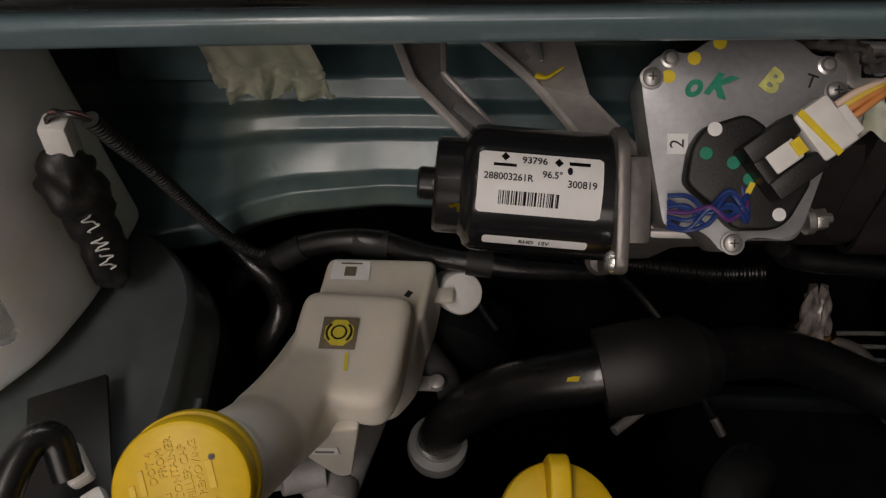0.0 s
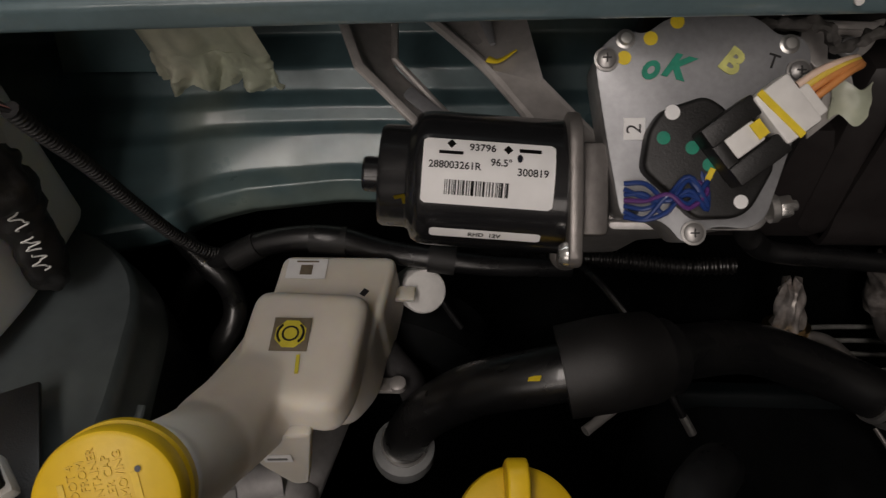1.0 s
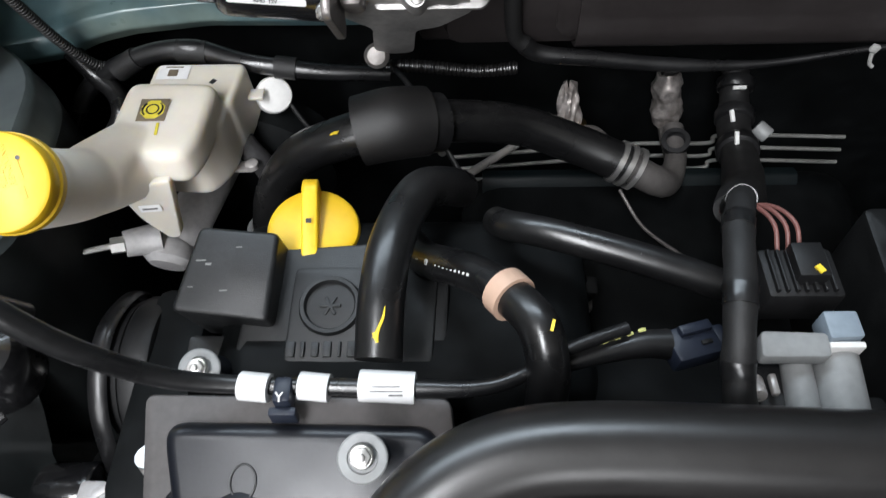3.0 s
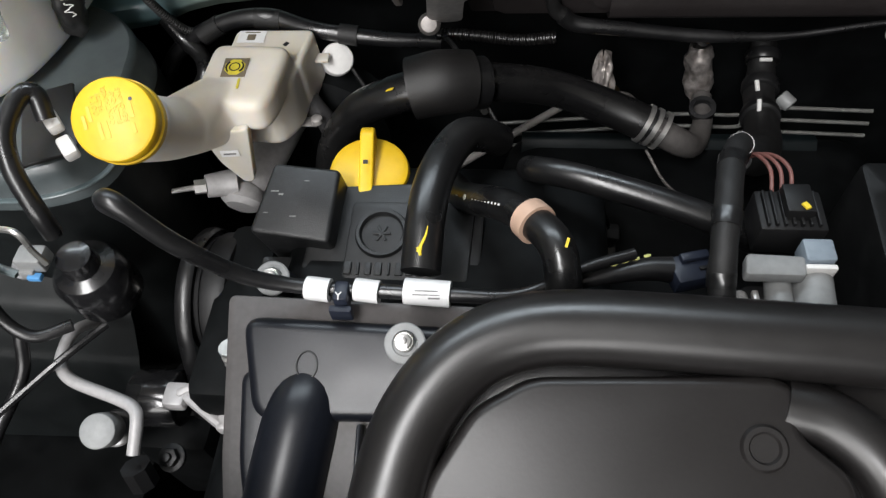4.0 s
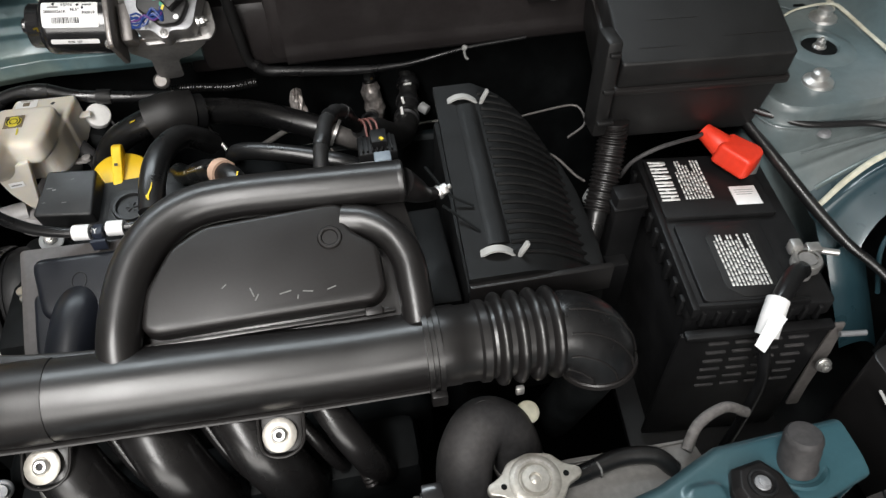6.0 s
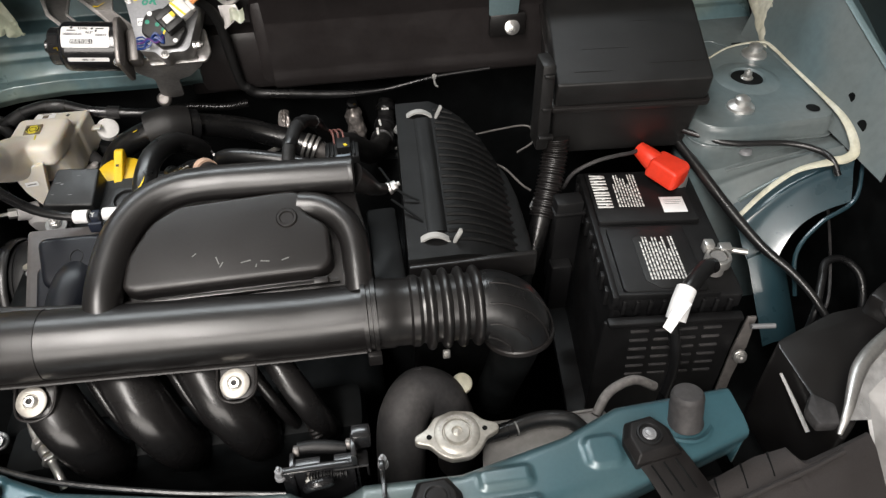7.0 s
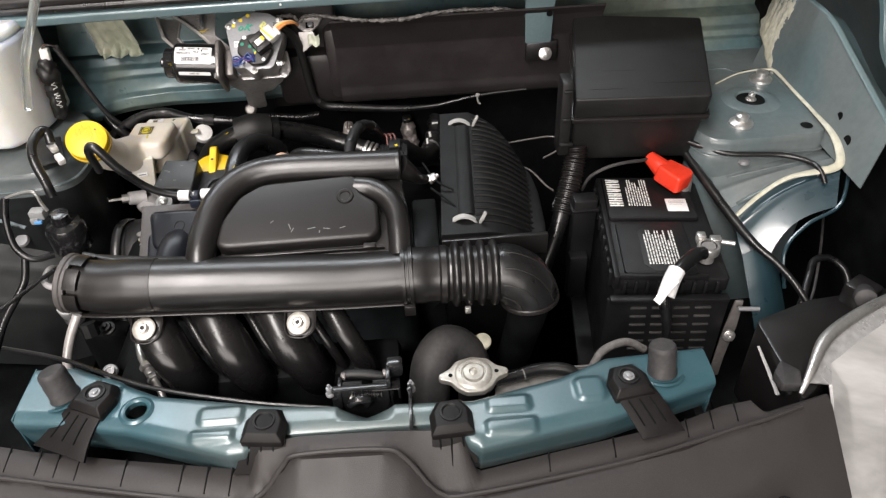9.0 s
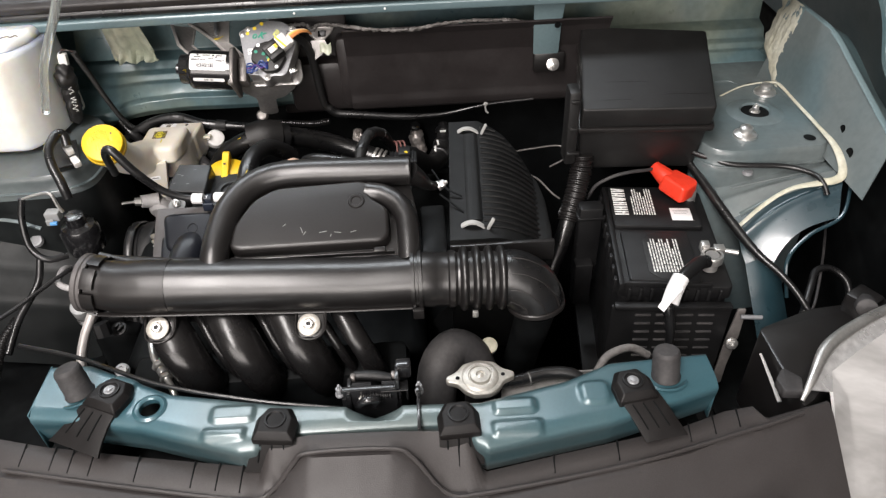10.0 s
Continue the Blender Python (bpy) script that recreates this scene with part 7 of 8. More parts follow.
part("body", crumpled(tube([PM @ V3(q) for q in ((0, 0, -0.012), (0, 0, 0.0), (0.0005, 0, 0.020), (0, 0, 0.042), (-0.003, 0, 0.054), (-0.002, 0, 0.068), (0.001, 0, 0.073))], [0.006, 0.0100, 0.0104, 0.0102, 0.0128, 0.0105, 0.007], 28, 6), 0.0036, 130, 7), FUSE, pump, "crumpled black tape wrap")
part("connector", box(0.012, 0.011, 0.024, 0.002, PM @ pose(0.0, -0.001, 0.077)), WHITE, pump, "milky white connector")
AX = PM.to_3x3() @ V3((0, 0, 1))
OUT = V3((0.55, -0.75, 0.25)) - AX * V3((0.55, -0.75, 0.25)).dot(AX)
OUT.normalize()
SIDE = AX.cross(OUT)
for k, ln in enumerate((0.011, 0.008, 0.013)):
    part("scribble", tube([PM.translation + AX * (0.010 + 0.013 * k + ln * q) + SIDE * (0.0026 * math.sin(11 * q + 2.3 * k) + 0.0010 * math.sin(27 * q + k)) + OUT * (0.0116 - 0.0003 * math.sin(13 * q + k) ** 2) for q in np.linspace(0, 1, 16)], 0.0004, 5, 3), WHITE_INK, pump, "pale unreadable scribble")
wh = thing("washer_hose", "black corrugated washer hose with spiral tape", "hose", (-0.11, 0.2, 1.05))
part("hose", tube([(-0.122, 0.191, 1.168), (-0.1215, 0.1985, 1.150), (-0.1205, 0.210, 1.124), (-0.1175, 0.222, 1.087), (-0.1125, 0.234, 1.050), (-0.1045, 0.242, 1.028), (-0.094, 0.246, 1.022)], 0.0034, 12, 8, 0.0003, 0.0022), CLOTH, wh)
for d in (-0.002, 0.0, 0.002):
    part("wire", tube([(-0.139, 0.190, 1.162), (-0.137, 0.190 + d, 1.171), (-0.128, 0.191 - d, 1.171 + d * 0.5), (-0.119, 0.192, 1.165)], 0.0009, 6, 6), RED_WIRE if d == 0.0 else RUBBER, wh, "bare twisted wire")

# ---- left side of the bay ----
canister = thing("fuel_vapour_valve", "black round valve with cable loop and grey connector", "valve", (-0.12, 0.03, 0.95))
part("body", lathe([(0, 0), (0.022, 0), (0.024, 0.004), (0.024, 0.035), (0.02, 0.042), (0.012, 0.045), (0.011, 0.058), (0, 0.06)], aim((-0.122, 0.034, 0.965), (-0.116, 0.024, 1.05)), 30), GLOSS, canister)
part("cable", tube([(-0.118, 0.079, 1.092), (-0.122, 0.088, 1.104), (-0.128, 0.082, 1.107), (-0.131, 0.06, 1.10), (-0.125, 0.042, 1.088), (-0.115, 0.028, 1.07), (-0.112, 0.023, 1.052)], 0.0058, 14, 8), RUBBER, canister)
part("connector_block", joined(box(0.018, 0.014, 0.012, 0.002, pose(-0.137, 0.02, 1.03)), box(0.01, 0.008, 0.008, 0.001, pose(-0.140, 0.014, 1.024))), GREY_BOX, canister)
part("blue_clip", box(0.009, 0.005, 0.004, 0.001, pose(-0.135, 0.010, 1.024)), BLUE_CLIP, canister, "small blue clip")
part("white_plug", box(0.017, 0.009, 0.009, 0.002, pose(-0.1226, 0.0867, 1.0835, 0, 15, -50)), WHITE, canister, "white plug")
part("white_plug", box(0.015, 0.009, 0.009, 0.002, pose(-0.1130, 0.0745, 1.072, 0, 15, -50)), WHITE, canister, "white plug")
part("plug_base", box(0.034, 0.066, 0.003, 0.001, pose(-0.136, 0.097, 1.070, 0, 0, 24)), FUSE, canister, "black mounting plate")
part("metal_hook", tube([(-0.165, 0.02, 1.056), (-0.145, 0.019, 1.062), (-0.127, 0.016, 1.064), (-0.122, 0.012, 1.05), (-0.118, 0.01, 1.04)], 0.002, 8, 6), STEEL, canister, "bent bright wire")
part("lower_cable", tube([(-0.166, 0.02, 1.056), (-0.172, 0.01, 1.03), (-0.168, -0.005, 1.0), (-0.15, -0.012, 0.985), (-0.13, 0.0, 0.98)], 0.0042, 10, 8), RUBBER, canister)
acp = thing("refrigerant_pipe", "bent bright aluminium refrigerant pipe with grey cap", "pipe", (-0.11, -0.04, 0.92))
part("pipe", tube([(-0.147, 0.030, 0.93), (-0.149, 0.010, 0.95), (-0.150, -0.008, 0.951), (-0.146, -0.019, 0.95), (-0.133, -0.028, 0.95), (-0.100, -0.038, 0.95), (-0.086, -0.044, 0.95), (-0.081, -0.053, 0.949), (-0.081, -0.072, 0.94)], 0.0042, 14, 8), PALE_CAST, acp)
part("service_cap", drum(0.0118, 0.02, aim((-0.111, -0.052, 0.928), (-0.106, -0.0635, 0.955)), 0.0015, 24), GREY_BOX, acp, "grey service cap")
part("cap_mark", lathe([(0, 0.0003), (0.004, 0.0003)], aim((-0.1077, -0.0596, 0.9458), (-0.106, -0.0635, 0.955)), 18), GREY_RUBBER, acp)
part("cap_neck", drum(0.0135, 0.014, aim((-0.1155, -0.0417, 0.903), (-0.111, -0.052, 0.928)), 0.002, 24), GLOSS, acp, "black neck below the cap")
part("fitting", tube([(-0.083, -0.076, 0.93), (-0.080, -0.083, 0.915)], 0.010, 8, 3), BATTERY, acp)
side = thing("side_wiring", "thin black cables along the inner wing", "cable", (-0.17, -0.05, 0.9))
part("cable", tube([(-0.12, 0.012, 0.96), (-0.145, -0.02, 0.96), (-0.19, -0.07, 0.95), (-0.235, -0.12, 0.95)], 0.0028, 8, 8), RUBBER, side)
part("cable", tube([(-0.16, -0.01, 0.985), (-0.165, -0.03, 0.96), (-0.18, -0.07, 0.94), (-0.185, -0.11, 0.92)], 0.0045, 10, 8), RUBBER, side)
part("conduit", tube([(-0.19, -0.06, 0.93), (-0.2, -0.09, 0.92), (-0.2, -0.14, 0.90)], 0.006, 12, 8, 0.0006, 0.004), SATIN, side)
ub = thing("engine_mount", "cast alloy engine mount bracket with dark rubber bush", "engine part", (-0.05, -0.02, 0.86))
part("bracket", joined(box(0.045, 0.007, 0.012, 0.003, pose(-0.050, -0.014, 0.930, 0, 0, 36)), box(0.045, 0.007, 0.012, 0.003, pose(-0.047, -0.036, 0.928, 0, 0, -32)), box(0.010, 0.05, 0.012, 0.003, pose(-0.030, -0.025, 0.928)), box(0.016, 0.018, 0.012, 0.003, pose(-0.070, -0.026, 0.928))), PALE_CAST, ub)
part("bush", drum(0.021, 0.036, aim((-0.112, -0.02, 0.905), (-0.07, -0.018, 0.905)), 0.003, 24), GLOSS, ub)
hex_bolt(ub, (-0.072, -0.062, 0.905), (0, -0.3, 1), 0.007, 0.006, 1.4, BATTERY)
part("lower_casting", box(0.06, 0.06, 0.12, 0.01, pose(-0.09, -0.02, 0.82)), DARK, ub)
pulley = thing("belt_drive", "black pulleys and belt cover at the engine end", "engine part", (-0.04, 0.03, 0.72))
part("cover", box(0.04, 0.14, 0.25, 0.01, pose(-0.03, 0.03, 0.84)), DARK, pulley)
part("upper_pulley", joined(drum(0.050, 0.02, aim((-0.04, 0.06, 0.92), (-0.09, 0.06, 0.92)), 0.004, 40), lathe([(0.038, 0), (0.040, 0.008), (0.046, 0.008), (0.048, 0)], aim((-0.06, 0.06, 0.92), (-0.09, 0.06, 0.92)), 40), drum(0.014, 0.03, aim((-0.05, 0.06, 0.92), (-0.09, 0.06, 0.92)), 0.003, 20)), BATTERY, pulley, "black pulley")
part("lower_pulley", drum(0.03, 0.06, aim((-0.04, 0.0, 0.86), (-0.1, 0.0, 0.86)), 0.004, 30), BATTERY, pulley, "black pulley")
part("belt", tube([(-0.07, 0.112, 0.92), (-0.07, 0.10, 0.952), (-0.07, 0.06, 0.971), (-0.07, 0.02, 0.952), (-0.07, -0.01, 0.90), (-0.07, -0.028, 0.87)], 0.006, 8, 8, squash=0.4), RUBBER, pulley, "black ribbed belt")
hex_bolt(pulley, (-0.082, 0.06, 0.925), (-1, 0, 0.3), 0.007, 0.006, 1.5)
single("spring_hose", joined(tube([(0.004, -0.035, 1.03), (0.004, -0.04, 1.0), (0.006, -0.045, 0.97)], 0.005, 12, 6, 0.0012, 0.006), tube([(0.006, -0.045, 0.97), (0.006, -0.06, 0.94)], 0.004, 10, 4)), STEEL, "bright ribbed metal fitting beside the manifold cover", "fitting")
single("drain_pipe", tube([(-0.035, -0.155, 1.02), (-0.045, -0.17, 1.0), (-0.052, -0.185, 0.975), (-0.055, -0.19, 0.94)], 0.005, 12, 8), ARM, "grey bent pipe below the intake mouth", "pipe")
single("flanged_nut", lathe([(0, 0), (0.0085, 0), (0.0085, 0.002), (0.0075, 0.003), (0.0055, 0.003), (0.0055, 0.009), (0.0040, 0.009), (0.0036, 0.007), (0, 0.007)], aim((-0.034, -0.152, 0.925), (-0.024, -0.176, 0.96)), 24), PLATE, "bright flanged zinc nut on a stud", "bolt")
single("knock_pipe", joined(tube([(0.023, -0.172, 0.988), (0.030, -0.190, 0.987), (0.036, -0.200, 0.985)], 0.0036, 10, 6), drum(0.0068, 0.007, aim((0.036, -0.200, 0.985), (0.045, -0.212, 0.985)), 0.0015, 6), drum(0.0052, 0.009, aim((0.042, -0.208, 0.985), (0.052, -0.222, 0.985)), 0.001, 16), drum(0.0068, 0.005, aim((0.049, -0.218, 0.985), (0.056, -0.229, 0.985)), 0.001, 6), tube([(0.052, -0.222, 0.985), (0.060, -0.235, 0.984), (0.064, -0.243, 0.978)], 0.0034, 10, 4)), STEEL, "short bright pipe with union nuts", "pipe")
single("bonnet_cable", tube([(-0.10, -0.19, 1.015), (-0.03, -0.215, 1.018), (0.06, -0.255, 1.016), (0.15, -0.278, 1.012), (0.215, -0.288, 1.008), (0.24, -0.292, 1.008)], 0.0022, 8, 8), RUBBER, "thin black bonnet release cable", "cable")


# ---- battery ----
def battery():
    t = thing("battery", "black car battery with white printed labels", "battery", (0.61, -0.06, 0.80))
    B = pose(0.612, -0.058, 1.007, 0, 0, -7)
    part("case", prism(rounded([(-0.060, -0.087), (0.060, -0.087), (0.060, 0.101), (-0.060, 0.101)], 0.006), -0.20, -0.016, 0.003, B), BATTERY, t)
    part("lid", prism(rounded([(-0.063, -0.090), (0.063, -0.090), (0.063, 0.104), (-0.063, 0.104)], 0.006), -0.024, -0.006, 0.002, B), BATTERY, t)
    part("rear_panel", prism(rounded([(-0.056, 0.012), (0.050, 0.012), (0.050, 0.096), (-0.056, 0.096)], 0.004), -0.008, 0.0, 0.0015, B), BATTERY, t)
    part("front_panel", prism(rounded([(-0.050, -0.086), (0.030, -0.086), (0.030, 0.006), (-0.050, 0.006)], 0.006), -0.008, -0.002, 0.0015, B), BATTERY, t)
    part("edge_wall", joined(box(0.006, 0.19, 0.012, 0.001, B @ pose(-0.060, 0, -0.006)), box(0.10, 0.004, 0.008, 0.001, B @ pose(-0.01, -0.088, -0.006))), BATTERY, t)
    for i in range(9):
        part("comb_tooth", box(0.004, 0.006, 0.018, 0.001, B @ pose(-0.050 + 0.0125 * i, -0.0905, -0.018)), BATTERY, t)
    for i in range(9):
        part("comb_tooth", box(0.005, 0.008, 0.02, 0.001, B @ pose(-0.0635, -0.075 + 0.02 * i, -0.018)), BATTERY, t)
    # white maker name as plain blocks, and labels whose small print cannot be read
    for i, (w0, w1, cut) in enumerate(((0.0080, 0.0048, 0.3), (0.0080, 0.0080, -0.2), (0.0080, 0.0048, 0.3), (0.0078, 0.0070, 0.1), (0.0080, 0.0080, 0.0), (0.0080, 0.0080, 0.2))):
        y = 0.0865 - 0.0098 * i
        part("white_lettering_block", joined(prism(rounded([(-0.0085, -w0 / 2), (0.0085, -w1 / 2), (0.0085, -w1 / 2 + 0.0030), (-0.0085, -w0 / 2 + 0.0030)], 0.0006, 2), 0, 0.0003, 0, B @ Matrix.Translation((-0.0440, y, 0.0003))),
                                             prism(rounded([(-0.0085, w0 / 2 - 0.0030), (0.0085, w1 / 2 - 0.0030), (0.0085, w1 / 2), (-0.0085, w0 / 2)], 0.0006, 2), 0, 0.0003, 0, B @ Matrix.Translation((-0.0440, y, 0.0003))),
                                             box(0.0034, 0.0070, 0.0003, 0, B @ pose(-0.0440 + 0.012 * cut, y, 0.00045))), WHITE_INK, t, "plain white maker-name block", 180)
    rnd = random.Random(11)

    def small_print(x0, x1, y0, y1, n):
        rows = []
        for k in range(n):
            x = x0 + (x1 - x0) * (k + 0.5) / n
            y = y0
            end = y1 - (y1 - y0) * rnd.choice((0.0, 0.0, 0.12, 0.3))
            while y < end:
                h = min(rnd.uniform(0.0025, 0.009), end - y)
                rows.append((x, y + h / 2, (x1 - x0) / n * rnd.uniform(0.42, 0.6), h * 0.82))
                y += h
        return rows

    part("small_print", bars(small_print(-0.030, -0.002, 0.034, 0.090, 9), B @ Matrix.Translation((0, 0, 0.0003)), 0.0004), WHITE_INK, t, "white small print, too fine to read", 180)
    lab = part("octagon_label", prism(rounded([(-0.027, -0.072), (-0.015, -0.083), (0.010, -0.083), (0.019, -0.072), (0.019, -0.012), (0.008, -0.001), (-0.015, -0.001), (-0.027, -0.014)], 0.002), -0.002, -0.0012, 0.0003, B), FUSE, t, "black octagonal label")
    part("small_print", bars(small_print(-0.022, 0.014, -0.072, -0.012, 11), B @ Matrix.Translation((0, 0, -0.001)), 0.0004), WHITE_INK, lab, "white small print, too fine to read", 180)
    part("white_sticker", box(0.025, 0.025, 0.0005, 0.0002, B @ pose(0.028, 0.036, 0.0006)), PAPER, t, "white paper sticker")
    part("sticker_print", bars([(0.028, 0.043, 0.018, 0.0006), (0.028, 0.040, 0.018, 0.0006), (0.027, 0.037, 0.015, 0.0006)], B @ Matrix.Translation((0, 0, 0.001)), 0.0002), GREY_BOX, t)
    # terminals
    part("terminal_post", lathe([(0, 0), (0.009, 0), (0.0085, 0.016), (0.0075, 0.018), (0, 0.018)], B @ pose(0.044, 0.073, -0.004), 24), ALU, t, "lead terminal post")
    part("terminal_post", lathe([(0, 0), (0.009, 0), (0.0085, 0.018), (0.0075, 0.02), (0, 0.02)], B @ pose(0.042, -0.060, -0.004), 24), ALU, t, "lead terminal post")
    return B


B = battery()
clamp = thing("negative_clamp", "bright metal battery clamp with black cable and white tag", "battery clamp", (0.65, -0.118, 1.0))
C = B @ pose(0.042, -0.060, 0.008)
part("ring", lathe([(0.0088, 0), (0.0125, 0), (0.0125, 0.007), (0.0115, 0.009), (0.0088, 0.009)], C, 28), STEEL, clamp)
part("clamp_bolt", joined(box(0.012, 0.010, 0.010, 0.001, C @ pose(0.010, 0.012, 0.005)), tube([C @ V3((0.012, 0.012, 0.005)), C @ V3((0.03, 0.006, 0.006))], 0.003, 10, 3), box(0.01, 0.01, 0.012, 0.002, C @ pose(-0.006, 0.014, 0.008))), STEEL, clamp)
part("cable", tube([C @ V3((-0.008, -0.010, 0.006)), (0.625, -0.138, 1.024), (0.600, -0.160, 1.024), (0.582, -0.178, 1.008), (0.585, -0.195, 0.97), (0.578, -0.205, 0.92), (0.57, -0.21, 0.86)], [0.0075, 0.008, 0.0075, 0.006, 0.0048, 0.0045, 0.0045], 14, 8), RUBBER, clamp, "black earth cable")
part("white_tag", joined(tube([(0.598, -0.160, 1.025), (0.590, -0.170, 1.019), (0.583, -0.180, 1.008)], 0.0092, 16, 4), grid(8, 4, lambda u, v: (0.590 - 0.024 * u + 0.004 * v, -0.168 - 0.022 * u - 0.012 * v + 0.004 * u * v, 1.027 - 0.012 * u + 0.002 * math.sin(4 * u)), 0.0008)), PAPER, clamp, "white paper tag")
boot = thing("positive_boot", "bright red rubber boot over the battery terminal", "terminal cover", (0.645, 0.0, 1.01))
RB = base((0.60, -0.80, -0.1), (0.8, 0.6, 0), (0.1, -0.05, 0.99), (0.648, 0.014, 1.024)) @ Matrix.Scale(0.86, 4)
part("hood", prism(rounded([(-0.020, -0.017), (0.022, -0.020), (0.026, -0.012), (0.026, 0.014), (0.018, 0.020), (-0.020, 0.016)], 0.006), -0.012, 0.014, 0.006, RB, 4, 0.08), RED, boot)
part("sleeve", tube([RB @ V3((-0.016, 0, 0.001)), RB @ V3((-0.028, 0.0, 0.004)), RB @ V3((-0.044, 0.002, 0.006))], [0.0125, 0.0108, 0.0082], 18, 5), RED, boot)
part("cable", tube([RB @ V3((-0.042, 0.002, 0.006)), (0.615, 0.034, 1.036), (0.592, 0.026, 1.040), (0.568, 0.024, 1.036), (0.548, 0.026, 1.022), (0.54, 0.03, 1.0)], 0.0022, 12, 8), GREY_RUBBER, boot, "grey cable")
single("battery_side_cable", tube([(0.655, 0.100, 1.035), (0.664, 0.080, 1.037), (0.673, 0.055, 1.034), (0.686, 0.008, 1.021), (0.703, -0.045, 1.003), (0.719, -0.086, 0.990), (0.737, -0.110, 0.980), (0.752, -0.135, 0.968), (0.765, -0.16, 0.95)], [0.0048, 0.005, 0.0054, 0.0056, 0.0058, 0.005, 0.0042, 0.0038, 0.0036], 14, 8), HOSE, "thick black cable beside the battery", "cable")
single("tower_wire", tube([(0.645, 0.075, 1.045), (0.662, 0.055, 1.052), (0.684, 0.034, 1.052), (0.716, 0.014, 1.050), (0.774, 0.004, 1.050), (0.801, -0.015, 1.050), (0.807, -0.032, 1.048), (0.812, -0.041, 1.036)], 0.0034, 10, 8), RUBBER, "black wire along the strut tower rim", "wire")
tray = thing("battery_tray", "black battery tray with slotted front and metal hold-down", "tray", (0.61, -0.06, 0.78))
part("front_wall", box(0.135, 0.006, 0.17, 0.003, pose(0.598, -0.155, 0.895, 0, 0, -5)), BATTERY, tray)
part("top_rail", box(0.13, 0.010, 0.006, 0.002, pose(0.598, -0.158, 0.981, 0, 0, -5)), BATTERY, tray)
for r_ in range(6):
    for c_ in range(4):
        part("slot", box(0.018, 0.003, 0.0026, 0.0008, pose(0.566 + 0.0235 * c_ + 0.001 * r_, -0.1565 - 0.002 * c_, 0.968 - 0.0135 * r_, 0, 0, -5)), GREY_RUBBER, tray)
part("floor", box(0.16, 0.24, 0.01, 0.003, pose(0.61, -0.06, 0.80, 0, 0, -7)), BATTERY, tray)
hd = part("hold_down", prism(rounded([(-0.0055, 0.0), (0.0055, 0.0), (0.0045, 0.03), (0.0065, 0.075), (0.004, 0.112), (-0.005, 0.112), (-0.0070, 0.07)], 0.002), -0.0015, 0.0015, 0.0008, base((0.985, -0.15, 0.09), (0.11, 0.12, 0.985), (-0.16, -0.98, 0.14), (0.668, -0.170, 0.858))), ALU_DARK, tray, "grey pressed hold-down strap")
part("hold_down_bolt", tube([(0.676, -0.165, 0.964), (0.699, -0.168, 0.964)], 0.0026, 10, 3), PLATE, hd, "bright threaded bolt")
hex_bolt(hd, (0.670, -0.174, 0.930), (-0.1, -1, 0.3), 0.005, 0.004, 1.4)

# ---- radiator and front ----
rad = thing("radiator_filler", "silver pressed radiator cap with two ears on its neck", "radiator cap", (0.372, -0.256, 0.97))
RC = pose(0.372, -0.256, 0.992, 4, 0, 2)
part("cap_plate", prism(rounded([(-0.034, -0.003), (-0.023, -0.007), (-0.017, -0.0155), (-0.008, -0.0215), (0.008, -0.0215), (0.017, -0.0155), (0.023, -0.007), (0.034, -0.003), (0.034, 0.003), (0.023, 0.008), (0.016, 0.0165), (0.0, 0.0205), (-0.016, 0.0165), (-0.023, 0.008), (-0.034, 0.003)], 0.003, 3), 0.0, 0.0075, 0.0018, RC, 3), CAP_METAL, rad)
part("dome", lathe([(0.0185, 0.0075), (0.0165, 0.009), (0.0120, 0.009), (0.0112, 0.0078), (0.0105, 0.0078), (0.0095, 0.0105), (0.0045, 0.011), (0.004, 0.0092), (0.0028, 0.0095), (0, 0.0118)], RC, 36), CAP_METAL, rad)
part("raised_print", joined(*[box(0.0022, 0.0012, 0.0006, 0, RC @ pose(0.0142 * math.cos(a), 0.0142 * math.sin(a), 0.0092, 0, 0, math.degrees(a) + 90)) for a in np.linspace(0.3, 2.8, 12)]), ARM, rad, "worn raised print")
for k in (-1, 1):
    part("ear_hole", lathe([(0, 0.0003), (0.0022, 0.0003)], RC @ pose(0.0225 * k, 0, 0.0075), 14), DARK, rad)
part("neck", lathe([(0.012, -0.04), (0.0155, -0.04), (0.0155, -0.004), (0.019, 0.0), (0.0, 0.0)], RC, 28), SATIN, rad, "black filler neck")
rh = thing("radiator_hose", "thick dusty grey radiator hose bend", "hose", (0.35, -0.22, 0.9))
part("hose", tube([(0.325, -0.25, 0.90), (0.326, -0.24, 0.93), (0.332, -0.215, 0.965), (0.348, -0.197, 0.975), (0.366, -0.196, 0.965), (0.376, -0.205, 0.945), (0.38, -0.21, 0.91)], [0.02, 0.021, 0.022, 0.022, 0.021, 0.02, 0.02], 24, 8), GREY_RUBBER, rh)
part("mould_seam", tube([(0.325, -0.229, 0.905), (0.327, -0.2195, 0.935), (0.334, -0.200, 0.982), (0.348, -0.186, 0.994), (0.367, -0.186, 0.983)], 0.0009, 6, 6), GREY_RUBBER, rh)
part("clamp", lathe([(0.0202, 0), (0.0215, 0), (0.0215, 0.006), (0.0202, 0.006)], aim((0.378, -0.2075, 0.93), (0.380, -0.21, 0.905)), 28), ARM, rh, "dull metal clamp")
single("drain_plug", drum(0.0095, 0.008, aim((0.388, -0.186, 0.963), (0.389, -0.195, 0.985)), 0.002, 20), SEALANT, "pale round plastic plug", "plug")
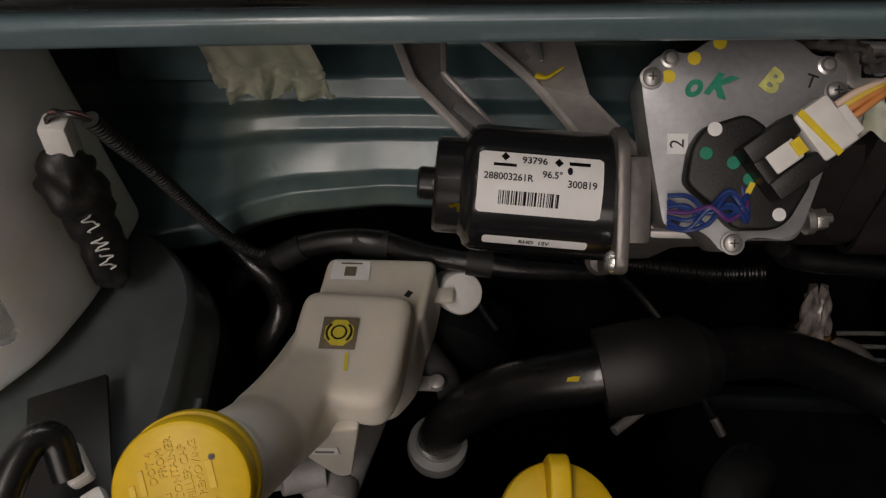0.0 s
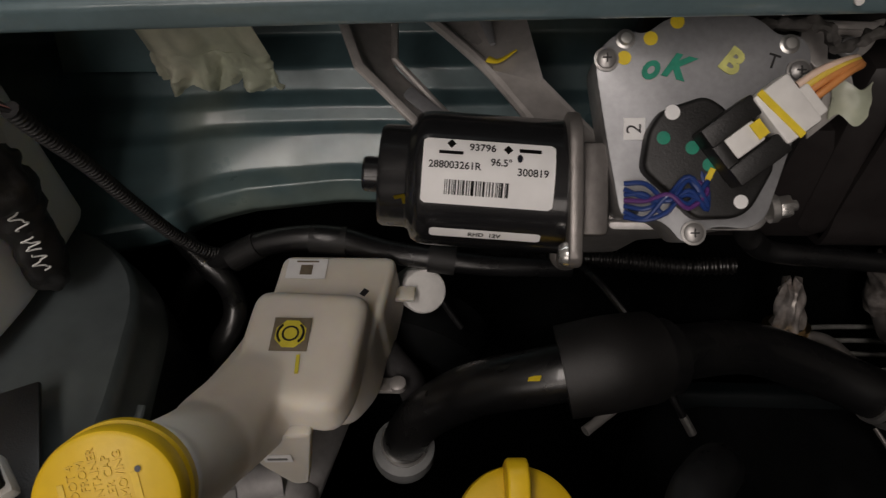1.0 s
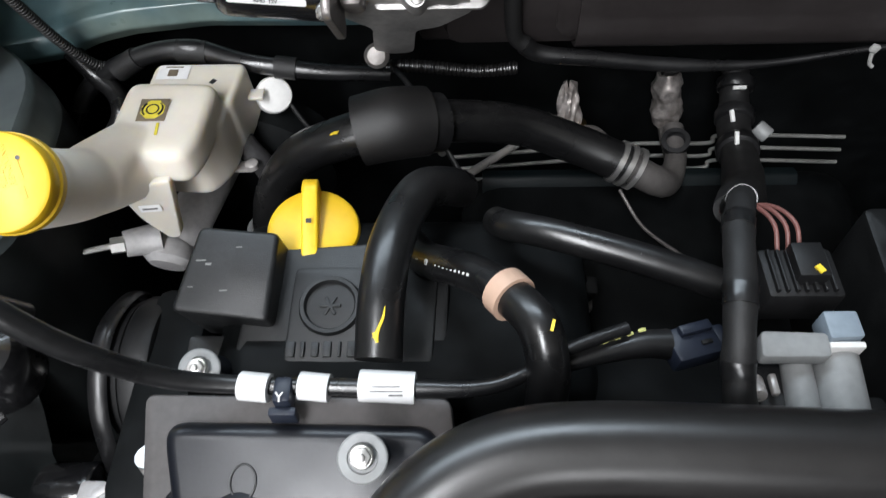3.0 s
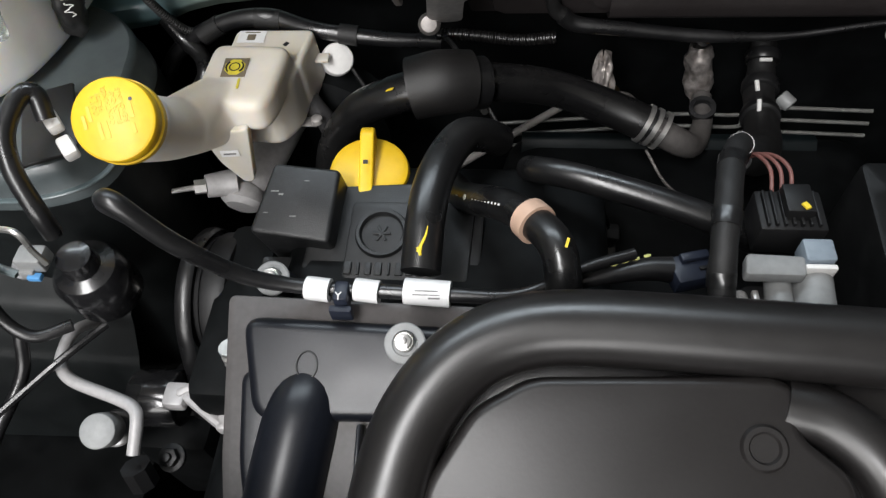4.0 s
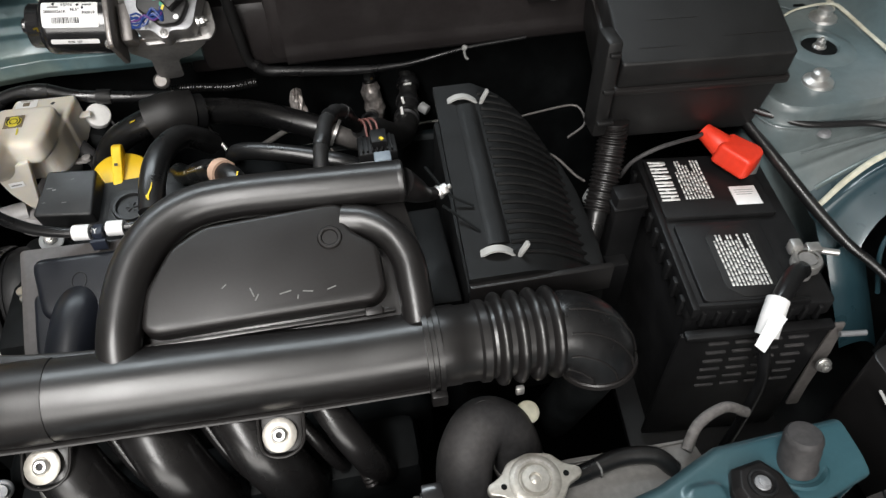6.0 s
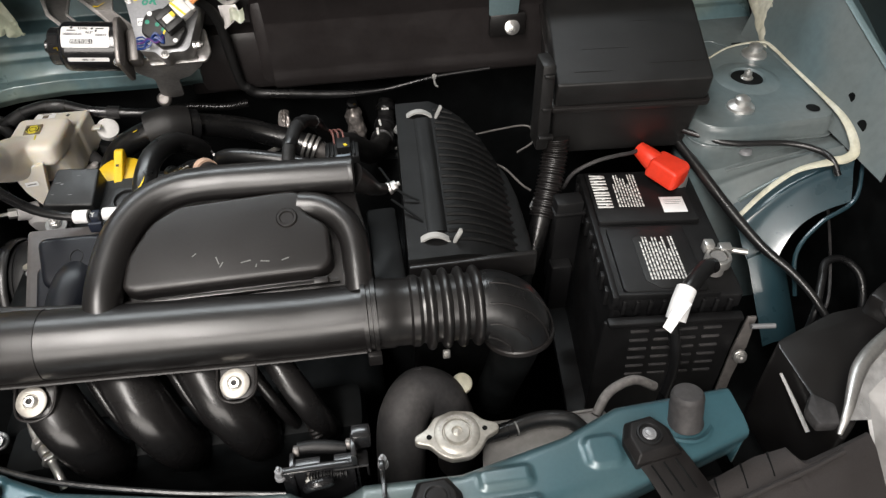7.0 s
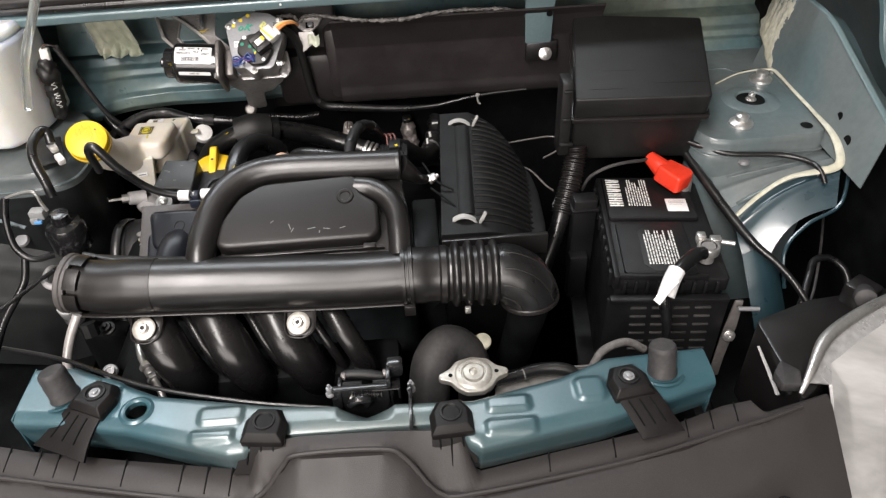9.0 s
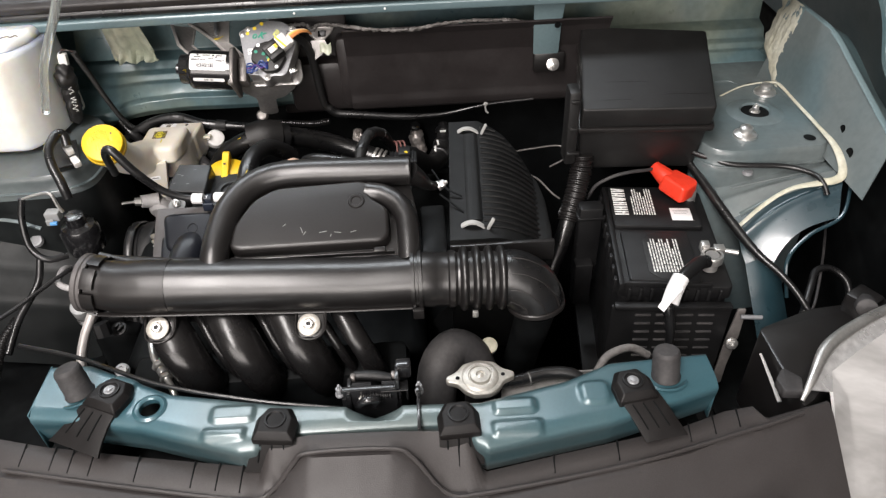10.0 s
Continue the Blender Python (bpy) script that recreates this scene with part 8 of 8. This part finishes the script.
overflow = single("overflow_hose", tube([(0.388, -0.255, 0.985), (0.41, -0.252, 0.984), (0.44, -0.246, 0.985), (0.466, -0.249, 0.984), (0.48, -0.258, 0.975)], 0.0066, 16, 8), HOSE, "short black overflow hose with a white mark beside the radiator cap", "hose")
part("white_mark", lathe([(0.0066, 0), (0.0069, 0), (0.0069, 0.0014), (0.0066, 0.0014)], aim((0.421, -0.2505, 0.9842), (0.44, -0.246, 0.985)), 20), GREY_INK, overflow, "pale painted ring")
single("bay_hose", tube([(0.49, -0.250, 0.985), (0.505, -0.235, 0.993), (0.53, -0.226, 0.993), (0.55, -0.228, 0.982)], 0.0042, 12, 8), DUSTY_TRIM, "thin grey hose arch behind the cross member", "hose")
shroud = thing("fan_shroud", "dusty grey plastic fan shroud behind the cross member", "shroud", (0.445, -0.255, 0.88))
part("top_ledge", prism(rounded([(0.385, -0.300), (0.515, -0.300), (0.503, -0.236), (0.398, -0.234)], 0.006), 0.968, 0.974, 0.002), SHROUD, shroud)
part("skirt", box(0.10, 0.006, 0.14, 0.003, pose(0.45, -0.241, 0.90)), GREY_RUBBER, shroud)
part("ledge_rib", box(0.10, 0.0025, 0.003, 0.001, pose(0.45, -0.2385, 0.975)), SHROUD, shroud)

latch = thing("bonnet_latch", "black bonnet latch with springs and zinc bolts", "latch", (0.265, -0.285, 1.0))
part("plate", joined(box(0.055, 0.006, 0.05, 0.001, pose(0.266, -0.283, 1.0)), box(0.004, 0.02, 0.045, 0.001, pose(0.292, -0.276, 1.014)), box(0.004, 0.02, 0.03, 0.001, pose(0.246, -0.278, 1.008)), box(0.014, 0.012, 0.016, 0.002, pose(0.298, -0.268, 1.032))), GLOSS, latch)
part("hook", tube([(0.256, -0.292, 1.012), (0.262, -0.296, 1.022), (0.272, -0.294, 1.02), (0.27, -0.288, 1.006)], 0.004, 10, 6), GLOSS, latch)
part("bracket_flange", joined(box(0.020, 0.012, 0.0016, 0.0005, pose(0.2565, -0.2785, 1.0200)), box(0.024, 0.012, 0.0016, 0.0005, pose(0.2885, -0.2795, 1.0210)), box(0.0016, 0.012, 0.014, 0.0005, pose(0.2465, -0.2785, 1.0130)), box(0.0016, 0.012, 0.014, 0.0005, pose(0.3005, -0.2795, 1.0140))), GLOSS, latch, "black bent bracket")
part("bracket_edge", joined(tube([(0.2462, -0.285, 1.007), (0.2462, -0.285, 1.0206), (0.2665, -0.285, 1.0206)], 0.0009, 6, 1, smooth=False), tube([(0.2765, -0.286, 1.0216), (0.3010, -0.286, 1.0216), (0.3010, -0.286, 1.008)], 0.0009, 6, 1, smooth=False)), BATTERY, latch, "worn bracket edge")
part("spring", tube([(0.256, -0.288, 1.016), (0.268, -0.287, 1.018), (0.285, -0.287, 1.017)], 0.0028, 10, 6, 0.0007, 0.0022), BATTERY, latch, "dark coil spring")
part("lever", tube([(0.250, -0.262, 1.018), (0.262, -0.263, 1.019), (0.274, -0.265, 1.019), (0.286, -0.267, 1.018)], [0.0048, 0.0052, 0.0052, 0.0042], 16, 4), BATTERY, latch)
for x in (0.2495, 0.2885):
    part("lever_end", drum(0.0042, 0.005, aim((x - 0.003, -0.2645, 1.019), (x + 0.003, -0.265, 1.019)), 0.0012, 16), ALU_DARK, latch, "dull metal lever end")
for x, y in ((0.2375, -0.284), (0.3120, -0.286)):
    hex_bolt(latch, (x, y, 1.020), (0, 0, 1), 0.0032, 0.007, 1.25, PLATE, label="zinc bolt")
part("worn_pin", joined(drum(0.0034, 0.007, pose(0.2585, -0.2895, 1.012), 0.001, 14), tube([(0.262, -0.291, 1.016), (0.268, -0.292, 1.0185)], 0.0016, 8, 3)), CAP_METAL, latch, "worn bright pin")
single("bonnet_prop_foot", joined(box(0.004, 0.008, 0.06, 0.001, pose(0.311, -0.292, 1.0)), box(0.0035, 0.04, 0.004, 0.001, pose(0.311, -0.312, 1.022))), GLOSS, "black latch guide plate", "bracket")


def rubber_stop(x, y, z):
    t = thing("bonnet_stop", "grey-black rubber bonnet stop on the cross member", "stop", (x, y, z), "bonnet stops")
    m = aim((x, y, z), (x - 0.010 if x < 0.2 else x - 0.002, y + 0.012, z + 0.05))
    part("rubber", lathe([(0, 0), (0.0140, 0), (0.0140, 0.002), (0.0128, 0.004), (0.0128, 0.018), (0.0124, 0.019), (0.0126, 0.026), (0.0118, 0.029), (0.0104, 0.0305), (0, 0.031)], m, 28), GREY_RUBBER, t)
    part("seat", lathe([(0.0155, -0.001), (0.019, 0.0), (0.021, -0.001)], m, 28), TEAL, t)
    return t


rubber_stop(-0.011, -0.262, 1.018)
rubber_stop(0.544, -0.287, 1.018)


def grille_clip(x, y, z, rz, long_=0.05, lean=0.0, drop=0.026, flare=0.014):
    """Tab of the bumper cover with its push pin."""
    t = thing("bumper_clip", "black bumper mounting tab with push pin", "clip", (x, y, z), "bumper mounting tabs")
    m = pose(x, y, z, 0, 0, rz)
    hexagon = rounded([(-0.0185, -0.018), (0.0185, -0.018), (0.0190, 0.003), (0.0110, 0.0165), (-0.0110, 0.0165), (-0.0190, 0.003)], 0.0018, 3)
    tab = part("tab", joined(prism(hexagon, -0.003, 0.0045, 0.0012, m, 2), prism(hexagon, 0.0040, 0.0100, 0.0014, m, 3, 0.26),
                             grid(14, 16, lambda u, v: tuple(m @ V3(((0.0188 + flare * v ** 2) * (2 * u - 1) - lean * v, -0.010 - (long_ + 0.004) * v, 0.0055 - drop * v ** 1.2 - 0.0012 * (2 * u - 1) ** 4))), 0.003)), TAB, t)
    for k in (-0.62, -0.1, 0.42):
        part("skirt_groove", tube([m @ V3(((0.0188 + flare * v ** 2) * k - lean * v, -0.010 - (long_ + 0.004) * v, 0.0056 - drop * v ** 1.2)) for v in (0.26, 0.45, 0.62, 0.78)], 0.0008, 6, 3), DARK, tab, "dark moulded groove")
    part("push_pin", lathe([(0.0098, 0.0094), (0.0094, 0.0114), (0.0080, 0.0116), (0.0070, 0.0100), (0.0066, 0.0088), (0.0032, 0.0086), (0.0028, 0.0094), (0, 0.0096)], m, 28), BATTERY, t, "sunken black push pin")
    return t


for x, y, rz, ln in ((0.024, -0.272, -24, 0.036), (0.184, -0.318, -6, 0.014), (0.346, -0.324, 3, 0.014), (0.508, -0.300, 8, 0.032)):
    g = grille_clip(x, y, 1.022, rz, ln, 0.012 if x < 0.1 else -0.018 if x > 0.45 else 0.0, 0.026 if x < 0.1 or x > 0.45 else 0.0345, 0.010 if x < 0.2 else 0.001)
    if x in (0.024, 0.508):
        hex_bolt(g, (x, y, 1.0318), (0, 0, 1), 0.0035, 0.002, 1.5, PLATE, label="small metal screw")

lamp = thing("headlamp", "headlamp unit with frosted lens and bright chrome edge", "headlamp", (0.75, -0.26, 0.9))
part("housing", joined(prism(rounded([(0.681, -0.195), (0.75, -0.170), (0.86, -0.160), (0.84, -0.19), (0.75, -0.245), (0.70, -0.29), (0.683, -0.302)], 0.008), 0.86, 0.976, 0.004), box(0.03, 0.03, 0.03, 0.004, pose(0.80, -0.178, 0.985, 0, 0, 30))), SATIN, lamp)
part("hook", prism(rounded([(-0.004, 0.018), (0.010, 0.004), (0.004, -0.014), (-0.014, -0.012), (-0.016, 0.004)], 0.003), 0, 0.012, 0.002, pose(0.681, -0.276, 0.974)), GREY_RUBBER, lamp, "dark moulded hook")
LENS_ROWS = (((0.690, -0.288, 0.986), (0.712, -0.258, 0.993), (0.748, -0.231, 0.997), (0.793, -0.209, 0.999), (0.87, -0.180, 0.999)),
             ((0.718, -0.286, 0.977), (0.724, -0.267, 0.985), (0.762, -0.245, 0.989), (0.800, -0.224, 0.990), (0.88, -0.190, 0.988)),
             ((0.716, -0.300, 0.968), (0.741, -0.281, 0.962), (0.770, -0.268, 0.962), (0.810, -0.250, 0.962), (0.90, -0.210, 0.960)),
             ((0.713, -0.330, 0.930), (0.745, -0.318, 0.920), (0.785, -0.303, 0.920), (0.830, -0.280, 0.920), (0.92, -0.235, 0.915)),
             ((0.712, -0.370, 0.840), (0.745, -0.362, 0.830), (0.790, -0.345, 0.820), (0.840, -0.320, 0.820), (0.93, -0.270, 0.820)))


def lens_point(first, last):
    rows = LENS_ROWS[first:last + 1]

    def at(u, v):
        k = v * (len(rows) - 1)
        col = [[interp(u * 4, range(5), [q[a] for q in row]) for row in rows] for a in range(3)]
        return tuple(interp(k, range(len(rows)), c) for c in col)
    return at


part("upper_lens", grid(40, 8, lens_point(0, 1), 0.003), CHROME_FROST, lamp, "grey mirrored upper facet")
part("lens", grid(40, 30, lens_point(1, 4), 0.003), LENS, lamp, "frosted pale grey lens")
part("chrome_edge", tube([(0.681, -0.297, 0.981), (0.695, -0.281, 0.990), (0.721, -0.250, 0.996), (0.748, -0.231, 0.999), (0.793, -0.209, 1.001), (0.86, -0.183, 1.001)], [0.002, 0.004, 0.0066, 0.0068, 0.006, 0.005], 14, 8, squash=0.7), STEEL, lamp, "bright chrome edge")
part("white_strip", tube([(0.6735, -0.224, 0.968), (0.6745, -0.25, 0.961), (0.6755, -0.276, 0.953)], [0.0014, 0.002, 0.0022], 10, 6, squash=0.6), STRAP, lamp, "pale inner strip")
part("pivot_knob", drum(0.011, 0.022, aim((0.80, -0.18, 0.99), (0.79, -0.2, 1.0)), 0.002, 20), GREY_RUBBER, lamp, "grey adjuster knob")

def ceiling_lamp(x, y, long_, rz=0):
    c = thing("ceiling_lamp", "long white fluorescent ceiling lamp", "lamp", (x, y, 3.15))
    m = pose(x, y, 0, 0, 0, rz)
    part("housing", box(0.52, long_ + 0.1, 0.05, 0.01, m @ pose(0, 0, 3.175)), WHITE, c)
    for dx in (-0.12, 0.12):
        part("lamp_tube", tube([m @ V3((dx, -long_ / 2, 3.12)), m @ V3((dx, long_ / 2, 3.12))], 0.019, 12, 2), WHITE, c)


ceiling_lamp(-0.48, -1.7, 2.6)
ceiling_lamp(-0.45, 1.15, 2.4, 90)
single("wing_cable", tube([(0.758, -0.150, 0.89), (0.768, -0.138, 0.935), (0.784, -0.112, 0.952), (0.800, -0.090, 0.958), (0.822, -0.087, 0.956), (0.836, -0.104, 0.945), (0.832, -0.130, 0.92), (0.82, -0.15, 0.88)], 0.0042, 12, 8), RUBBER, "looped black cable behind the headlamp", "cable")
single("lamp_rod", tube([(0.858, 0.004, 0.955), (0.822, -0.062, 0.956), (0.786, -0.125, 0.95), (0.775, -0.142, 0.93)], 0.0016, 8, 6), GREY_RUBBER, "thin grey rod behind the headlamp", "rod")
